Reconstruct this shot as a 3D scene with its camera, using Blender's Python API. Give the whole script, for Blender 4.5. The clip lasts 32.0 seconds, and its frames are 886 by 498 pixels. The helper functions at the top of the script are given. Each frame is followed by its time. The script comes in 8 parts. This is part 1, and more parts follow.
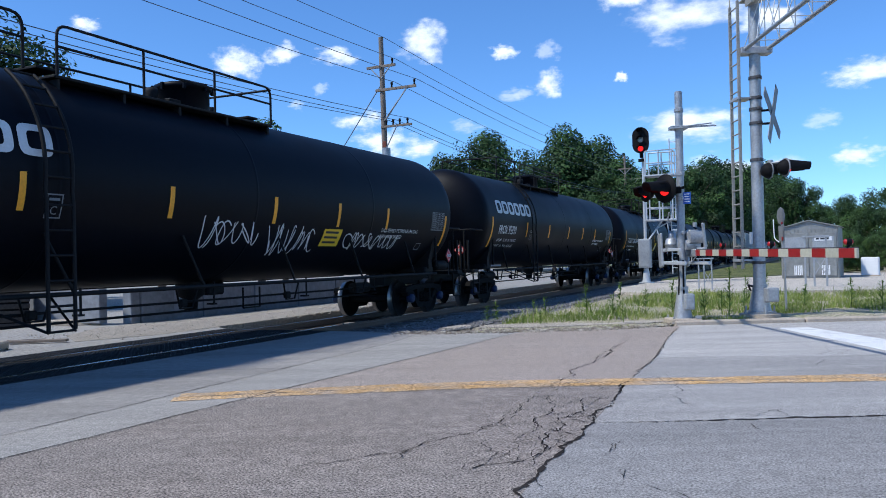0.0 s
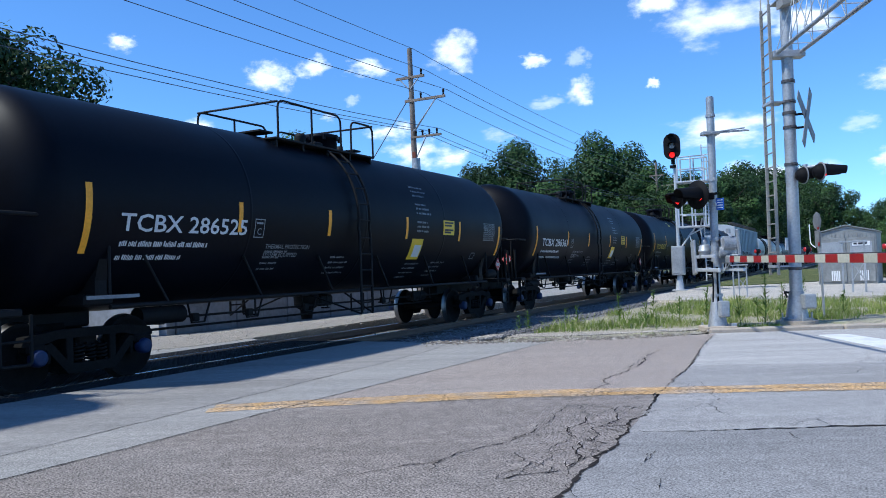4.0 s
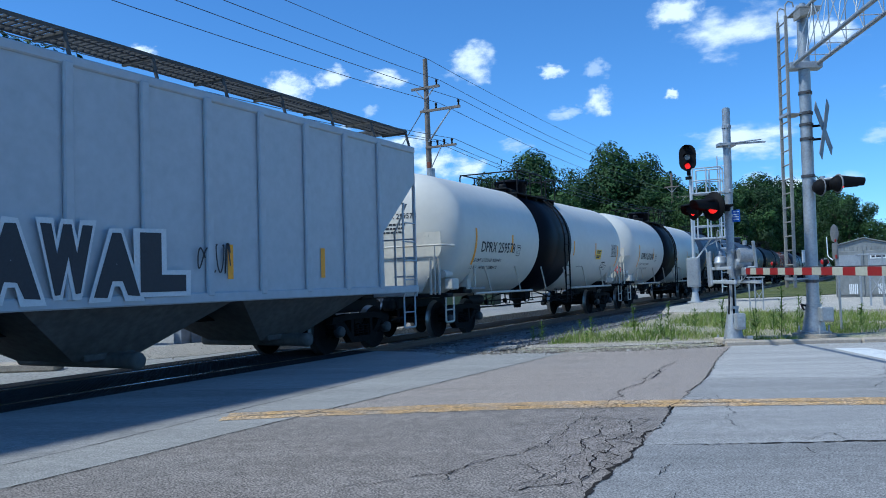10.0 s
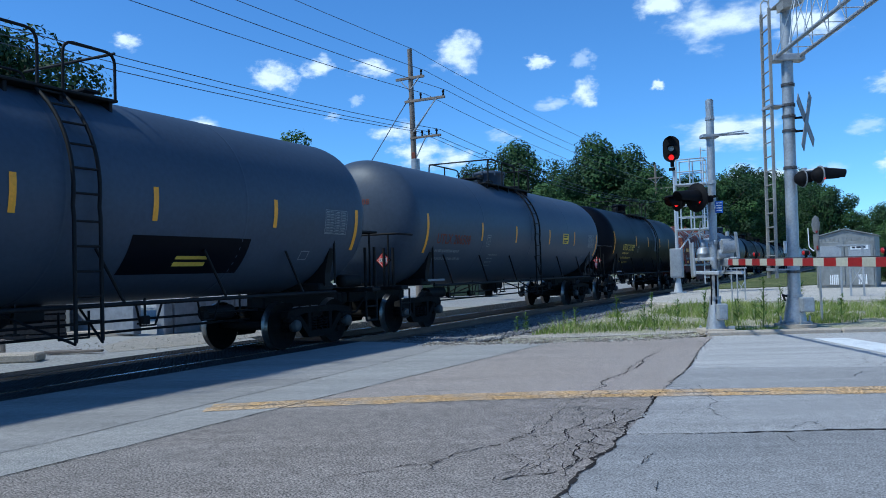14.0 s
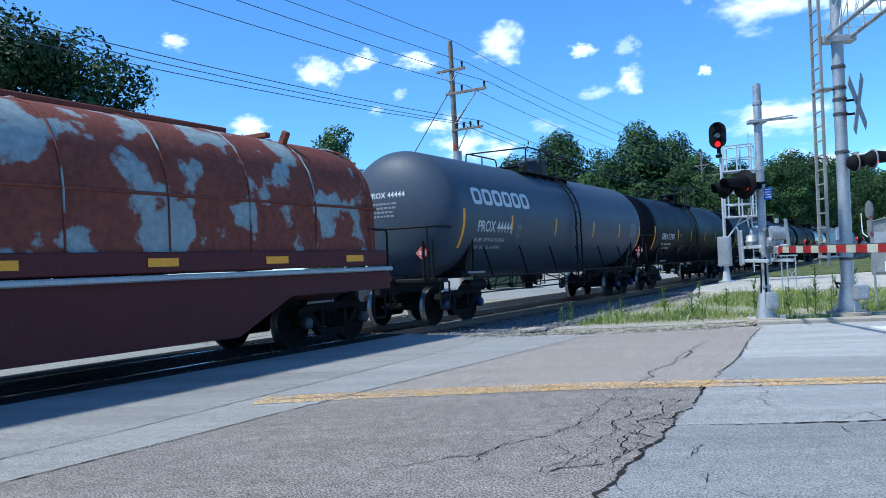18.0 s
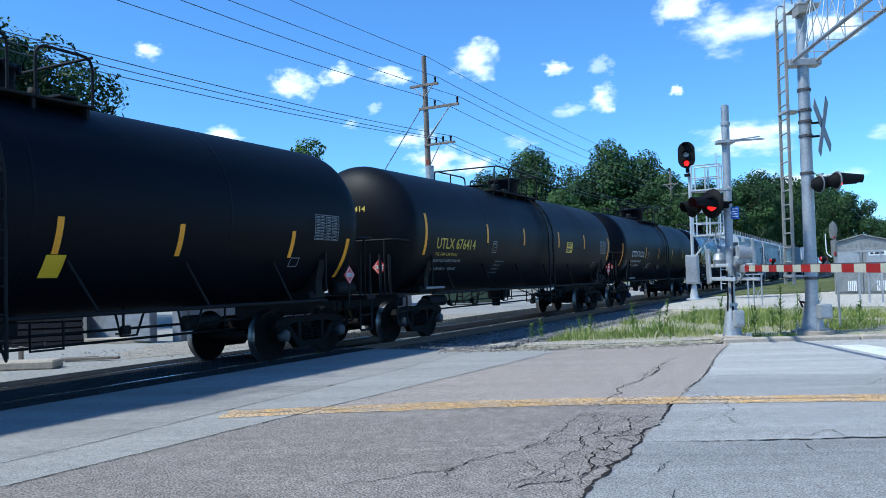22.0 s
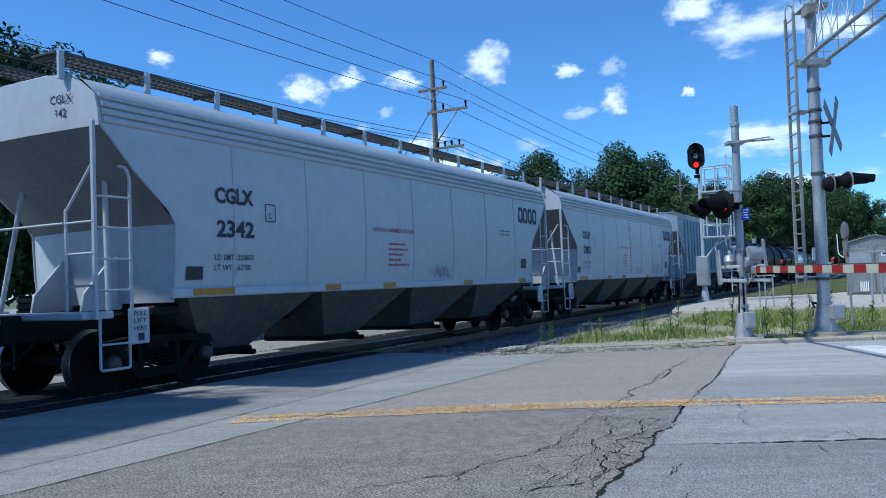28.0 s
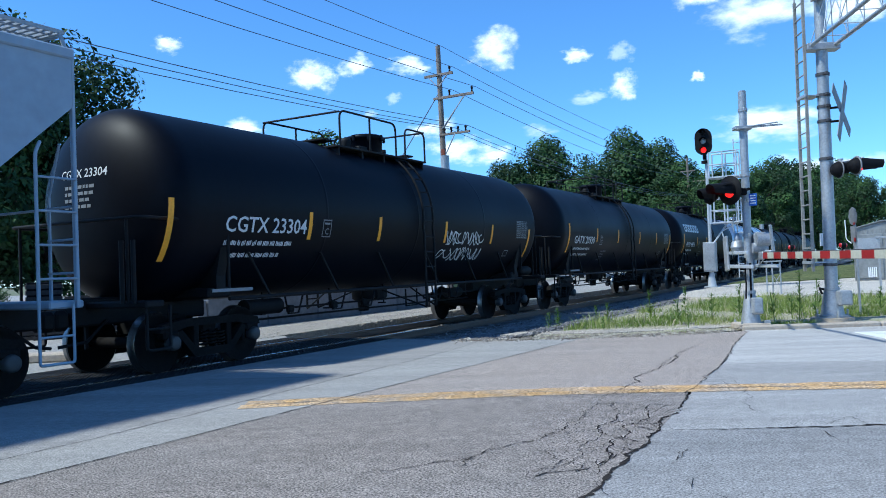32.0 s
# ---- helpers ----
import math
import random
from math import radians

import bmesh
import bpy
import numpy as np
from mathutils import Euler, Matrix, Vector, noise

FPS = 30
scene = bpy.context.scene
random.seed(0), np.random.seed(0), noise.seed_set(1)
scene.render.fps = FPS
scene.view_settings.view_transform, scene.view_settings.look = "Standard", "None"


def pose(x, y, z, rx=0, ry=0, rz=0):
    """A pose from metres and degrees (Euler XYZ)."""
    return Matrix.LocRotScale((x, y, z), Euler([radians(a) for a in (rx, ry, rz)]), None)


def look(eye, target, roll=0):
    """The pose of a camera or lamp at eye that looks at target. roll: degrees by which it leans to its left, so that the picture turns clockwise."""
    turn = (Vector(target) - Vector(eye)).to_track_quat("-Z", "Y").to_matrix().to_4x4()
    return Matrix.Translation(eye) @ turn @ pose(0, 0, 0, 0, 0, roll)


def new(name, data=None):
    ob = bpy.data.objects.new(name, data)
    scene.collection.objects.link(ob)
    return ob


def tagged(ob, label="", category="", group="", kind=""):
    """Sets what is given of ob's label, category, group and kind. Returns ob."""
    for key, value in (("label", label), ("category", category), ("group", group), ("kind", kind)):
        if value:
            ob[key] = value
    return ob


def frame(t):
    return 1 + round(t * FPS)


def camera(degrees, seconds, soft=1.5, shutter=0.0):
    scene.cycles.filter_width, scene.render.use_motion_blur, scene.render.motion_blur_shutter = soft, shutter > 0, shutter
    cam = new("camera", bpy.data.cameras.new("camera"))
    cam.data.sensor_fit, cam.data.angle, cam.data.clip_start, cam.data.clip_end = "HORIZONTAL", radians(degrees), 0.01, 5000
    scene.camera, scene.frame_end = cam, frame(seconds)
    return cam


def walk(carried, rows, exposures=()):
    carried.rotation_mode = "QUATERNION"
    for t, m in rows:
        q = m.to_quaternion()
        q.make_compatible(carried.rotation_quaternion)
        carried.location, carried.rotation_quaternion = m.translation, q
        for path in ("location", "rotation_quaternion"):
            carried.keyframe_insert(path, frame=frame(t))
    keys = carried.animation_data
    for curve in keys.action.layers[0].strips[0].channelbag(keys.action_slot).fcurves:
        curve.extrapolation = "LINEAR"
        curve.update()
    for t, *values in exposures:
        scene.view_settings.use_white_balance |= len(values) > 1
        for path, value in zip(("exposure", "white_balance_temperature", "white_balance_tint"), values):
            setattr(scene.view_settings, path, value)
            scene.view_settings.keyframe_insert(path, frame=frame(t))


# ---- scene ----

# ---- camera ----
EYE = (0.0, 0.0, 1.40)
# seconds, yaw, pitch, roll
TURNS = [
    (0.0, 24.37, 0.85, 1.46),
    (0.5, 24.53, 0.97, 1.64),
    (1.0, 24.58, 1.04, 1.81),
    (1.5, 24.68, 1.11, 1.70),
    (2.0, 24.74, 1.19, 1.68),
    (2.5, 24.94, 1.24, 1.60),
    (3.0, 25.39, 1.33, 1.65),
    (3.5, 26.11, 1.45, 1.83),
    (5.5, 26.98, 1.82, 2.29),
    (6.0, 27.09, 2.01, 2.21),
    (6.5, 27.25, 2.12, 2.21),
    (7.0, 27.31, 2.19, 2.19),
    (7.5, 27.43, 2.25, 2.11),
    (8.0, 27.58, 2.20, 1.98),
    (8.5, 27.61, 2.13, 1.67),
    (9.0, 27.50, 2.25, 1.50),
    (9.5, 27.47, 2.38, 1.57),
    (10.0, 27.53, 2.33, 1.67),
    (10.5, 27.84, 2.25, 1.63),
    (11.0, 27.84, 2.26, 1.34),
    (11.5, 27.69, 2.31, 1.36),
    (12.0, 27.53, 2.23, 1.39),
    (12.5, 27.39, 2.11, 1.32),
    (13.0, 27.20, 2.00, 1.29),
    (13.5, 26.42, 1.54, 1.67),
    (15.5, 27.33, 2.31, 1.98),
    (16.0, 28.44, 2.04, 2.74),
    (16.5, 28.80, 1.31, 2.65),
    (17.0, 29.06, 1.01, 2.54),
    (17.5, 29.14, 1.09, 2.47),
    (18.0, 29.52, 1.20, 2.45),
    (18.5, 30.10, 1.24, 2.36),
    (19.0, 30.12, 1.54, 2.31),
    (19.5, 29.10, 2.08, 2.20),
    (20.0, 28.14, 2.15, 2.07),
    (20.5, 27.95, 2.10, 2.00),
    (21.0, 27.91, 2.04, 2.08),
    (21.5, 27.70, 2.13, 2.01),
    (22.0, 27.46, 2.15, 1.74),
    (22.5, 27.22, 2.19, 1.36),
    (23.0, 26.94, 2.42, 1.30),
    (23.5, 26.81, 2.72, 1.47),
    (24.0, 27.15, 2.80, 1.49),
    (24.5, 27.73, 2.86, 1.73),
    (25.0, 27.95, 2.86, 1.91),
    (25.5, 27.93, 2.73, 1.87),
    (27.5, 28.10, 2.59, 2.06),
    (28.0, 28.15, 2.43, 2.19),
    (28.5, 28.15, 2.21, 2.26),
    (29.0, 28.21, 2.02, 2.25),
    (29.5, 28.43, 1.89, 2.30),
    (30.0, 28.58, 1.73, 2.43),
    (30.5, 28.70, 1.50, 2.57),
    (31.0, 28.74, 1.37, 2.67),
    (31.5, 28.72, 1.35, 2.49),
    (32.0, 28.60, 1.48, 2.25),
]
# seconds, stops, kelvin, tint
BRIGHT = [(0.0, 0.34, 5750, 8), (1.0, 0.48, 6050, 10), (2.0, 0.50, 6100, 10), (3.2, 0.48, 5800, 8), (6.0, 0.44, 5250, 2), (9.0, 0.36, 5150, 0), (10.0, 0.16, 5200, 0), (11.0, 0.10, 5200, 0), (13.0, 0.08, 5200, 0), (16.0, 0.44, 5250, 0), (18.0, 0.58, 5350, 0), (20.0, 0.58, 5400, 0), (22.0, 0.58, 5400, 0), (24.0, 0.46, 5250, 0), (28.0, 0.20, 5300, 0), (30.0, 0.36, 5250, 0), (32.0, 0.58, 5350, 0)]
cam = camera(57.0, 32.0, soft=0.95)
walk(cam, [(t, pose(*EYE, 90 + p, r, y)) for t, y, p, r in TURNS], exposures=BRIGHT)

# ---- world and sun ----
SUN_AZ, SUN_EL = radians(136), radians(54)      # azimuth from +Y towards -X
world = bpy.data.worlds.new("sky")
scene.world = world
world.use_nodes = True
wn = world.node_tree.nodes
sky = wn.new("ShaderNodeTexSky")
sky.sky_type, sky.sun_disc = "NISHITA", False
sky.sun_elevation, sky.sun_rotation = SUN_EL, -SUN_AZ
sky.air_density, sky.dust_density, sky.ozone_density = 1.0, 0.0, 5.0
sky.altitude = 1200
wn["Background"].inputs[1].default_value = 0.115
deep = wn.new("ShaderNodeVectorMath")       # clear deep blue air
deep.operation, deep.inputs[1].default_value = "MULTIPLY", (0.80, 1.0, 1.18)
world.node_tree.links.new(sky.outputs[0], deep.inputs[0])
world.node_tree.links.new(deep.outputs[0], wn["Background"].inputs[0])
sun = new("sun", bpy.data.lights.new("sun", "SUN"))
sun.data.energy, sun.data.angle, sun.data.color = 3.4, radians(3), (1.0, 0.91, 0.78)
sun_way = Vector((-math.sin(SUN_AZ) * math.cos(SUN_EL), math.cos(SUN_AZ) * math.cos(SUN_EL), math.sin(SUN_EL)))
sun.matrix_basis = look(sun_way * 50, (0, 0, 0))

# ---- materials ----
def mat(name, col, rough=0.6, metal=0.0, var=0.2, scale=1.2, fine=30.0, bump=0.0, col2=None, cover=0.5, soft=0.1, spec=0.5, grit=0.0, gs=120.0, streak=0.0):
    """Base colour with two scales of variation; col2 shows in patches (cover: how much of the surface)."""
    m = bpy.data.materials.new(name)
    m.use_nodes = True
    nt = m.node_tree
    n, link = nt.nodes, nt.links.new
    bsdf = n["Principled BSDF"]
    co, info = n.new("ShaderNodeTexCoord"), n.new("ShaderNodeObjectInfo")
    mul = n.new("ShaderNodeMath")
    mul.operation = "MULTIPLY"
    mul.inputs[1].default_value = 40
    link(info.outputs["Random"], mul.inputs[0])
    big, small = n.new("ShaderNodeTexNoise"), n.new("ShaderNodeTexNoise")
    for k, s, d in ((big, scale, 4), (small, fine, 3)):
        k.noise_dimensions = "4D"
        k.inputs["Scale"].default_value, k.inputs["Detail"].default_value = s, d
        link(co.outputs["Object"], k.inputs["Vector"])
        link(mul.outputs[0], k.inputs["W"])
    base = n.new("ShaderNodeRGB")
    base.outputs[0].default_value = (*col, 1)
    out = base.outputs[0]
    if col2:
        ramp, mix2 = n.new("ShaderNodeMapRange"), n.new("ShaderNodeMix")
        mix2.data_type = "RGBA"
        edge = 0.5 + (0.5 - cover) * 0.5
        ramp.inputs[1].default_value, ramp.inputs[2].default_value = edge - soft, edge + soft
        link(big.outputs[0], ramp.inputs[0])
        link(ramp.outputs[0], mix2.inputs[0])
        link(out, mix2.inputs[6])
        mix2.inputs[7].default_value = (*col2, 1)
        out = mix2.outputs[2]
    add = n.new("ShaderNodeMath")
    add.operation = "ADD"
    link(big.outputs[0], add.inputs[0])
    link(small.outputs[0], add.inputs[1])
    rng = n.new("ShaderNodeMapRange")
    rng.inputs[1].default_value, rng.inputs[2].default_value = 0.7, 1.3
    rng.inputs[3].default_value, rng.inputs[4].default_value = 1 - var, 1 + var
    link(add.outputs[0], rng.inputs[0])
    vary = n.new("ShaderNodeVectorMath")
    vary.operation = "SCALE"
    link(out, vary.inputs[0])
    amount = rng.outputs[0]
    if grit:
        # loose bright and dark grains
        gn, gr, gm = n.new("ShaderNodeTexNoise"), n.new("ShaderNodeMapRange"), n.new("ShaderNodeMath")
        gn.inputs["Scale"].default_value, gn.inputs["Detail"].default_value, gn.inputs["Roughness"].default_value = gs, 3, 0.75
        link(co.outputs["Object"], gn.inputs["Vector"])
        gr.inputs[1].default_value, gr.inputs[2].default_value = 0.34, 0.66
        gr.inputs[3].default_value, gr.inputs[4].default_value = 1 - grit, 1 + grit
        link(gn.outputs[0], gr.inputs[0])
        gm.operation = "MULTIPLY"
        link(gr.outputs[0], gm.inputs[0])
        link(amount, gm.inputs[1])
        amount = gm.outputs[0]
    if streak:
        # long smears along the road
        mp, sn, sr, sm = n.new("ShaderNodeMapping"), n.new("ShaderNodeTexNoise"), n.new("ShaderNodeMapRange"), n.new("ShaderNodeMath")
        mp.vector_type = "TEXTURE"
        mp.inputs["Rotation"].default_value = (0, 0, radians(23.9))
        mp.inputs["Scale"].default_value = (6.0, 0.55, 1.0)
        link(co.outputs["Object"], mp.inputs["Vector"])
        link(mp.outputs[0], sn.inputs["Vector"])
        sn.inputs["Scale"].default_value, sn.inputs["Detail"].default_value, sn.inputs["Roughness"].default_value = 1.0, 6, 0.68
        sr.inputs[1].default_value, sr.inputs[2].default_value = 0.3, 0.7
        sr.inputs[3].default_value, sr.inputs[4].default_value = 1 - streak, 1 + streak
        link(sn.outputs[0], sr.inputs[0])
        sm.operation = "MULTIPLY"
        link(sr.outputs[0], sm.inputs[0])
        link(amount, sm.inputs[1])
        amount = sm.outputs[0]
    link(amount, vary.inputs["Scale"])
    link(vary.outputs[0], bsdf.inputs["Base Color"])
    r2 = n.new("ShaderNodeMapRange")
    r2.inputs[3].default_value, r2.inputs[4].default_value = max(0.05, rough - 0.12), min(1, rough + 0.12)
    link(big.outputs[0], r2.inputs[0])
    link(r2.outputs[0], bsdf.inputs["Roughness"])
    bsdf.inputs["Metallic"].default_value = metal
    bsdf.inputs["Specular IOR Level"].default_value = spec
    if bump:
        b = n.new("ShaderNodeBump")
        b.inputs["Strength"].default_value, b.inputs["Distance"].default_value = 0.6, bump
        link(small.outputs[0], b.inputs["Height"])
        link(b.outputs[0], bsdf.inputs["Normal"])
    return m


def glow(name, col, strength):
    m = bpy.data.materials.new(name)
    m.use_nodes = True
    b = m.node_tree.nodes["Principled BSDF"]
    b.inputs["Base Color"].default_value = (*col, 1)
    b.inputs["Emission Color"].default_value, b.inputs["Emission Strength"].default_value = (*col, 1), strength
    return m


ASPHALT = mat("worn_asphalt", (0.288, 0.246, 0.212), 0.9, var=0.30, scale=0.42, fine=9, bump=0.010, col2=(0.180, 0.160, 0.144), cover=0.50, soft=0.2, spec=0.2, grit=1.15, gs=60, streak=0.12)
ASPHALT_PALE = mat("worn_pink_asphalt", (0.375, 0.315, 0.268), 0.9, var=0.22, scale=0.42, fine=9, bump=0.010, col2=(0.265, 0.230, 0.202), cover=0.50, soft=0.2, spec=0.2, grit=1.15, gs=60, streak=0.12)
CONCRETE = mat("road_concrete", (0.345, 0.325, 0.297), 0.9, var=0.2, scale=0.6, fine=12, bump=0.004, col2=(0.27, 0.26, 0.243), cover=0.45, soft=0.2, spec=0.2, grit=0.6, gs=60, streak=0.14)
# old paving, darkened further to put the train's shadow into its colour
OLDSTRIP = mat("old_patch_shaded_paving", (0.305, 0.288, 0.268), 0.9, var=0.22, scale=0.6, fine=12, bump=0.004, col2=(0.25, 0.238, 0.224), cover=0.4, soft=0.2, spec=0.2, grit=0.5, gs=60, streak=0.16)
# bays grow paler with distance: the far road's brighter look put into colour
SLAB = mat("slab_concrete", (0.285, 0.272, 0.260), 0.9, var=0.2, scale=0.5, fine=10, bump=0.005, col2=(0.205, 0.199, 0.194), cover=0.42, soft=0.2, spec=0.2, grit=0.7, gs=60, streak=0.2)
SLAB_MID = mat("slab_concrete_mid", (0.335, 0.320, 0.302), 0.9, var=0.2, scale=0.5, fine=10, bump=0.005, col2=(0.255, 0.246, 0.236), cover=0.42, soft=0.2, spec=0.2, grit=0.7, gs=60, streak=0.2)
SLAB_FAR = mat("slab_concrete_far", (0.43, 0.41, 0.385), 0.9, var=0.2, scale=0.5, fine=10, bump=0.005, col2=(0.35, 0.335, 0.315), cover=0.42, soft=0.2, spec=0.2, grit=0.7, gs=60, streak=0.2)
LOT = mat("lot_concrete", (0.33, 0.315, 0.29), 0.9, var=0.22, scale=0.3, fine=12, bump=0.004, col2=(0.24, 0.225, 0.20), cover=0.4, soft=0.2, grit=0.4, gs=14)
KERB = mat("kerb_concrete", (0.46, 0.39, 0.31), 0.9, var=0.2, scale=1.2, fine=14, bump=0.005, col2=(0.30, 0.25, 0.20), cover=0.3, soft=0.15, grit=0.2, gs=40)
YELLOW = mat("faded_yellow_paint", (0.55, 0.345, 0.15), 0.85, var=0.22, scale=3.5, fine=18, col2=(0.33, 0.262, 0.195), cover=0.46, soft=0.16, spec=0.2, grit=0.9, gs=34, streak=0.2)
WHITELINE = mat("worn_white_paint", (0.72, 0.72, 0.70), 0.8, var=0.12, scale=3, fine=30, col2=(0.42, 0.42, 0.42), cover=0.3, soft=0.12, grit=0.3, gs=60)
CRACK = mat("crack_dark", (0.032, 0.027, 0.024), 0.95, var=0.5, scale=4, spec=0.1)
RUBBER = mat("crossing_rubber", (0.022, 0.023, 0.026), 0.85, var=0.3, scale=2, fine=60, bump=0.004, spec=0.2)
BALLAST = mat("ballast_stone", (0.17, 0.165, 0.165), 0.95, var=0.45, scale=3, fine=9, bump=0.03, spec=0.2, grit=0.8, gs=22)
TIE = mat("tie_timber", (0.06, 0.045, 0.035), 0.9, var=0.35, scale=2, fine=25, bump=0.008)
RAIL = mat("rail_steel", (0.16, 0.11, 0.08), 0.55, 0.6, var=0.25)
RAILTOP = mat("rail_head", (0.45, 0.44, 0.43), 0.25, 1.0, var=0.1)
EARTH = mat("dry_earth", (0.19, 0.16, 0.11), 0.95, var=0.3, scale=0.15, fine=6, bump=0.02, col2=(0.10, 0.13, 0.045), cover=0.55, soft=0.1)
VERGE = mat("verge_soil", (0.39, 0.345, 0.26), 0.95, var=0.35, scale=1.6, fine=18, bump=0.02, col2=(0.24, 0.235, 0.13), cover=0.45, soft=0.14, spec=0.2, grit=0.9, gs=24)
GRAVEL = mat("pale_gravel", (0.40, 0.355, 0.295), 0.95, var=0.25, scale=1, fine=16, bump=0.02, spec=0.2, grit=0.8, gs=26)
FARGRASS = mat("far_mown_grass", (0.085, 0.105, 0.032), 0.95, var=0.35, scale=0.7, fine=7, bump=0.03, col2=(0.14, 0.14, 0.06), cover=0.4, soft=0.2, spec=0.15, grit=0.8, gs=14)
PADSTONE = mat("white_pad_gravel", (0.46, 0.42, 0.36), 0.95, var=0.2, scale=1, fine=16, bump=0.02, spec=0.2, grit=0.6, gs=26)
MARGIN = mat("dusty_margin_gravel", (0.335, 0.30, 0.25), 0.95, var=0.3, scale=0.8, fine=14, bump=0.02, col2=(0.25, 0.225, 0.19), cover=0.4, soft=0.2, spec=0.2, grit=0.8, gs=26)
GRASS = mat("grass_blades", (0.185, 0.25, 0.055), 0.8, var=0.4, scale=0.8, fine=9, col2=(0.29, 0.31, 0.10), cover=0.36, spec=0.15)
WEED = mat("weed_leaves", (0.105, 0.17, 0.03), 0.7, var=0.35, scale=2, fine=12, spec=0.25)
LEAF = mat("tree_leaves", (0.022, 0.050, 0.015), 0.65, var=0.5, scale=0.45, fine=3, col2=(0.055, 0.105, 0.026), cover=0.38, soft=0.12, spec=0.25)
LEAF2 = mat("tree_leaves_light", (0.040, 0.080, 0.020), 0.65, var=0.45, scale=0.45, fine=3, col2=(0.080, 0.140, 0.034), cover=0.4, soft=0.12, spec=0.25)
BARK = mat("bark", (0.10, 0.075, 0.055), 0.95, var=0.3, fine=20, bump=0.02)
GALV = mat("galvanised_steel", (0.37, 0.385, 0.40), 0.5, 0.45, var=0.22, scale=3, fine=25)
ALUM = mat("pale_aluminium", (0.52, 0.54, 0.56), 0.5, 0.25, var=0.14, scale=3)
BLACKPAINT = mat("black_enamel", (0.006, 0.006, 0.007), 0.7, var=0.3, spec=0.15)
SHED = mat("shed_metal", (0.25, 0.255, 0.245), 0.5, 0.35, var=0.25, scale=1.0, fine=6)
WOODPOLE = mat("pole_wood", (0.20, 0.165, 0.135), 0.9, var=0.3, scale=1.5, fine=20, bump=0.01)
WIRE = mat("wire", (0.10, 0.11, 0.13), 0.6, 0.3)
REDSHEET = mat("red_sheeting", (0.27, 0.012, 0.010), 0.5, var=0.2)
WHITESHEET = mat("cream_sheeting", (0.44, 0.425, 0.33), 0.5, var=0.14)
WHITE = mat("white_paint", (0.78, 0.79, 0.80), 0.5, var=0.08)
BLUESIGN = mat("blue_sign", (0.02, 0.09, 0.40), 0.5, var=0.15)
LAMP_RED = glow("red_lamp", (1.0, 0.015, 0.012), 0.85)
LAMP_DIM = mat("dull_lens", (0.10, 0.015, 0.012), 0.2, var=0.1)
REDLENS = mat("red_lens", (0.38, 0.010, 0.010), 0.25, var=0.15)
BANDDARK = mat("dark_clamp_steel", (0.07, 0.07, 0.075), 0.6, 0.3, var=0.25, scale=4)
LENS_GREY = mat("grey_lens", (0.32, 0.34, 0.34), 0.25)
# train
TANKBLACK = mat("tank_black", (0.0021, 0.0030, 0.0064), 0.48, var=0.25, scale=0.5, fine=12, col2=(0.0036, 0.0044, 0.0076), cover=0.4, soft=0.25, spec=0.10)
TANKGREY = mat("tank_faded_black", (0.0055, 0.0066, 0.0095), 0.5, var=0.2, scale=0.5, fine=12, spec=0.12)
TANKBLUE = mat("tank_blue_grey", (0.055, 0.070, 0.098), 0.5, var=0.14, scale=0.6, fine=12, spec=0.25)
TANKGLOSS = mat("tank_gloss_black", (0.0030, 0.0038, 0.0062), 0.24, var=0.3, scale=0.5, spec=0.2)
TANKSILVER = mat("tank_bright_silver", (0.50, 0.52, 0.55), 0.28, 0.8, var=0.1, scale=0.5, fine=10)
TANKWHITE = mat("tank_white", (0.67, 0.645, 0.59), 0.5, var=0.04, scale=0.35, fine=5, col2=(0.60, 0.57, 0.51), cover=0.3, soft=0.25, spec=0.3)
FRAMEBLACK = mat("frame_black", (0.007, 0.007, 0.0075), 0.7, var=0.4, scale=2, spec=0.25)
FRAMEWHITE = mat("frame_white", (0.62, 0.58, 0.51), 0.6, var=0.08, scale=1.3, fine=9, col2=(0.45, 0.37, 0.28), cover=0.26, soft=0.12)
HOPPERGREY = mat("hopper_pale_grey", (0.46, 0.49, 0.52), 0.55, var=0.1, scale=0.8, fine=6, col2=(0.39, 0.41, 0.43), cover=0.35, soft=0.2, spec=0.3)
HOPPERWHITE = mat("hopper_white_grey", (0.48, 0.505, 0.54), 0.5, var=0.10, scale=0.7, fine=6, col2=(0.41, 0.42, 0.44), cover=0.3, soft=0.2, spec=0.3)
# slope sheets: shade under the overhang is darkened into the grey, besides grime
HOPPERDARK = mat("hopper_slope_shaded_grey", (0.26, 0.265, 0.27), 0.85, var=0.25, scale=1.2, col2=(0.15, 0.145, 0.14), cover=0.4, soft=0.2, spec=0.15)
HOPPERBLUE = mat("hopper_blue_grey", (0.28, 0.34, 0.41), 0.55, var=0.1, scale=0.6, fine=6, spec=0.3)
GRATE = mat("walkway_grating", (0.09, 0.088, 0.085), 0.75, 0.0, var=0.25, spec=0.2)
COILRED = mat("coil_red_rust", (0.20, 0.062, 0.040), 0.8, var=0.3, scale=1.0, fine=10, col2=(0.11, 0.035, 0.028), cover=0.4, soft=0.15, spec=0.25)
COILPEEL = mat("coil_peeling", (0.185, 0.055, 0.036), 0.8, var=0.3, scale=1.3, fine=10, col2=(0.25, 0.29, 0.29), cover=0.42, soft=0.015, spec=0.25)
COILSILL = mat("coil_sill_red", (0.085, 0.020, 0.020), 0.7, var=0.25, scale=1.5, spec=0.3)
TRUCK = mat("truck_cast_iron", (0.011, 0.0105, 0.010), 0.85, var=0.4, scale=3, spec=0.1)
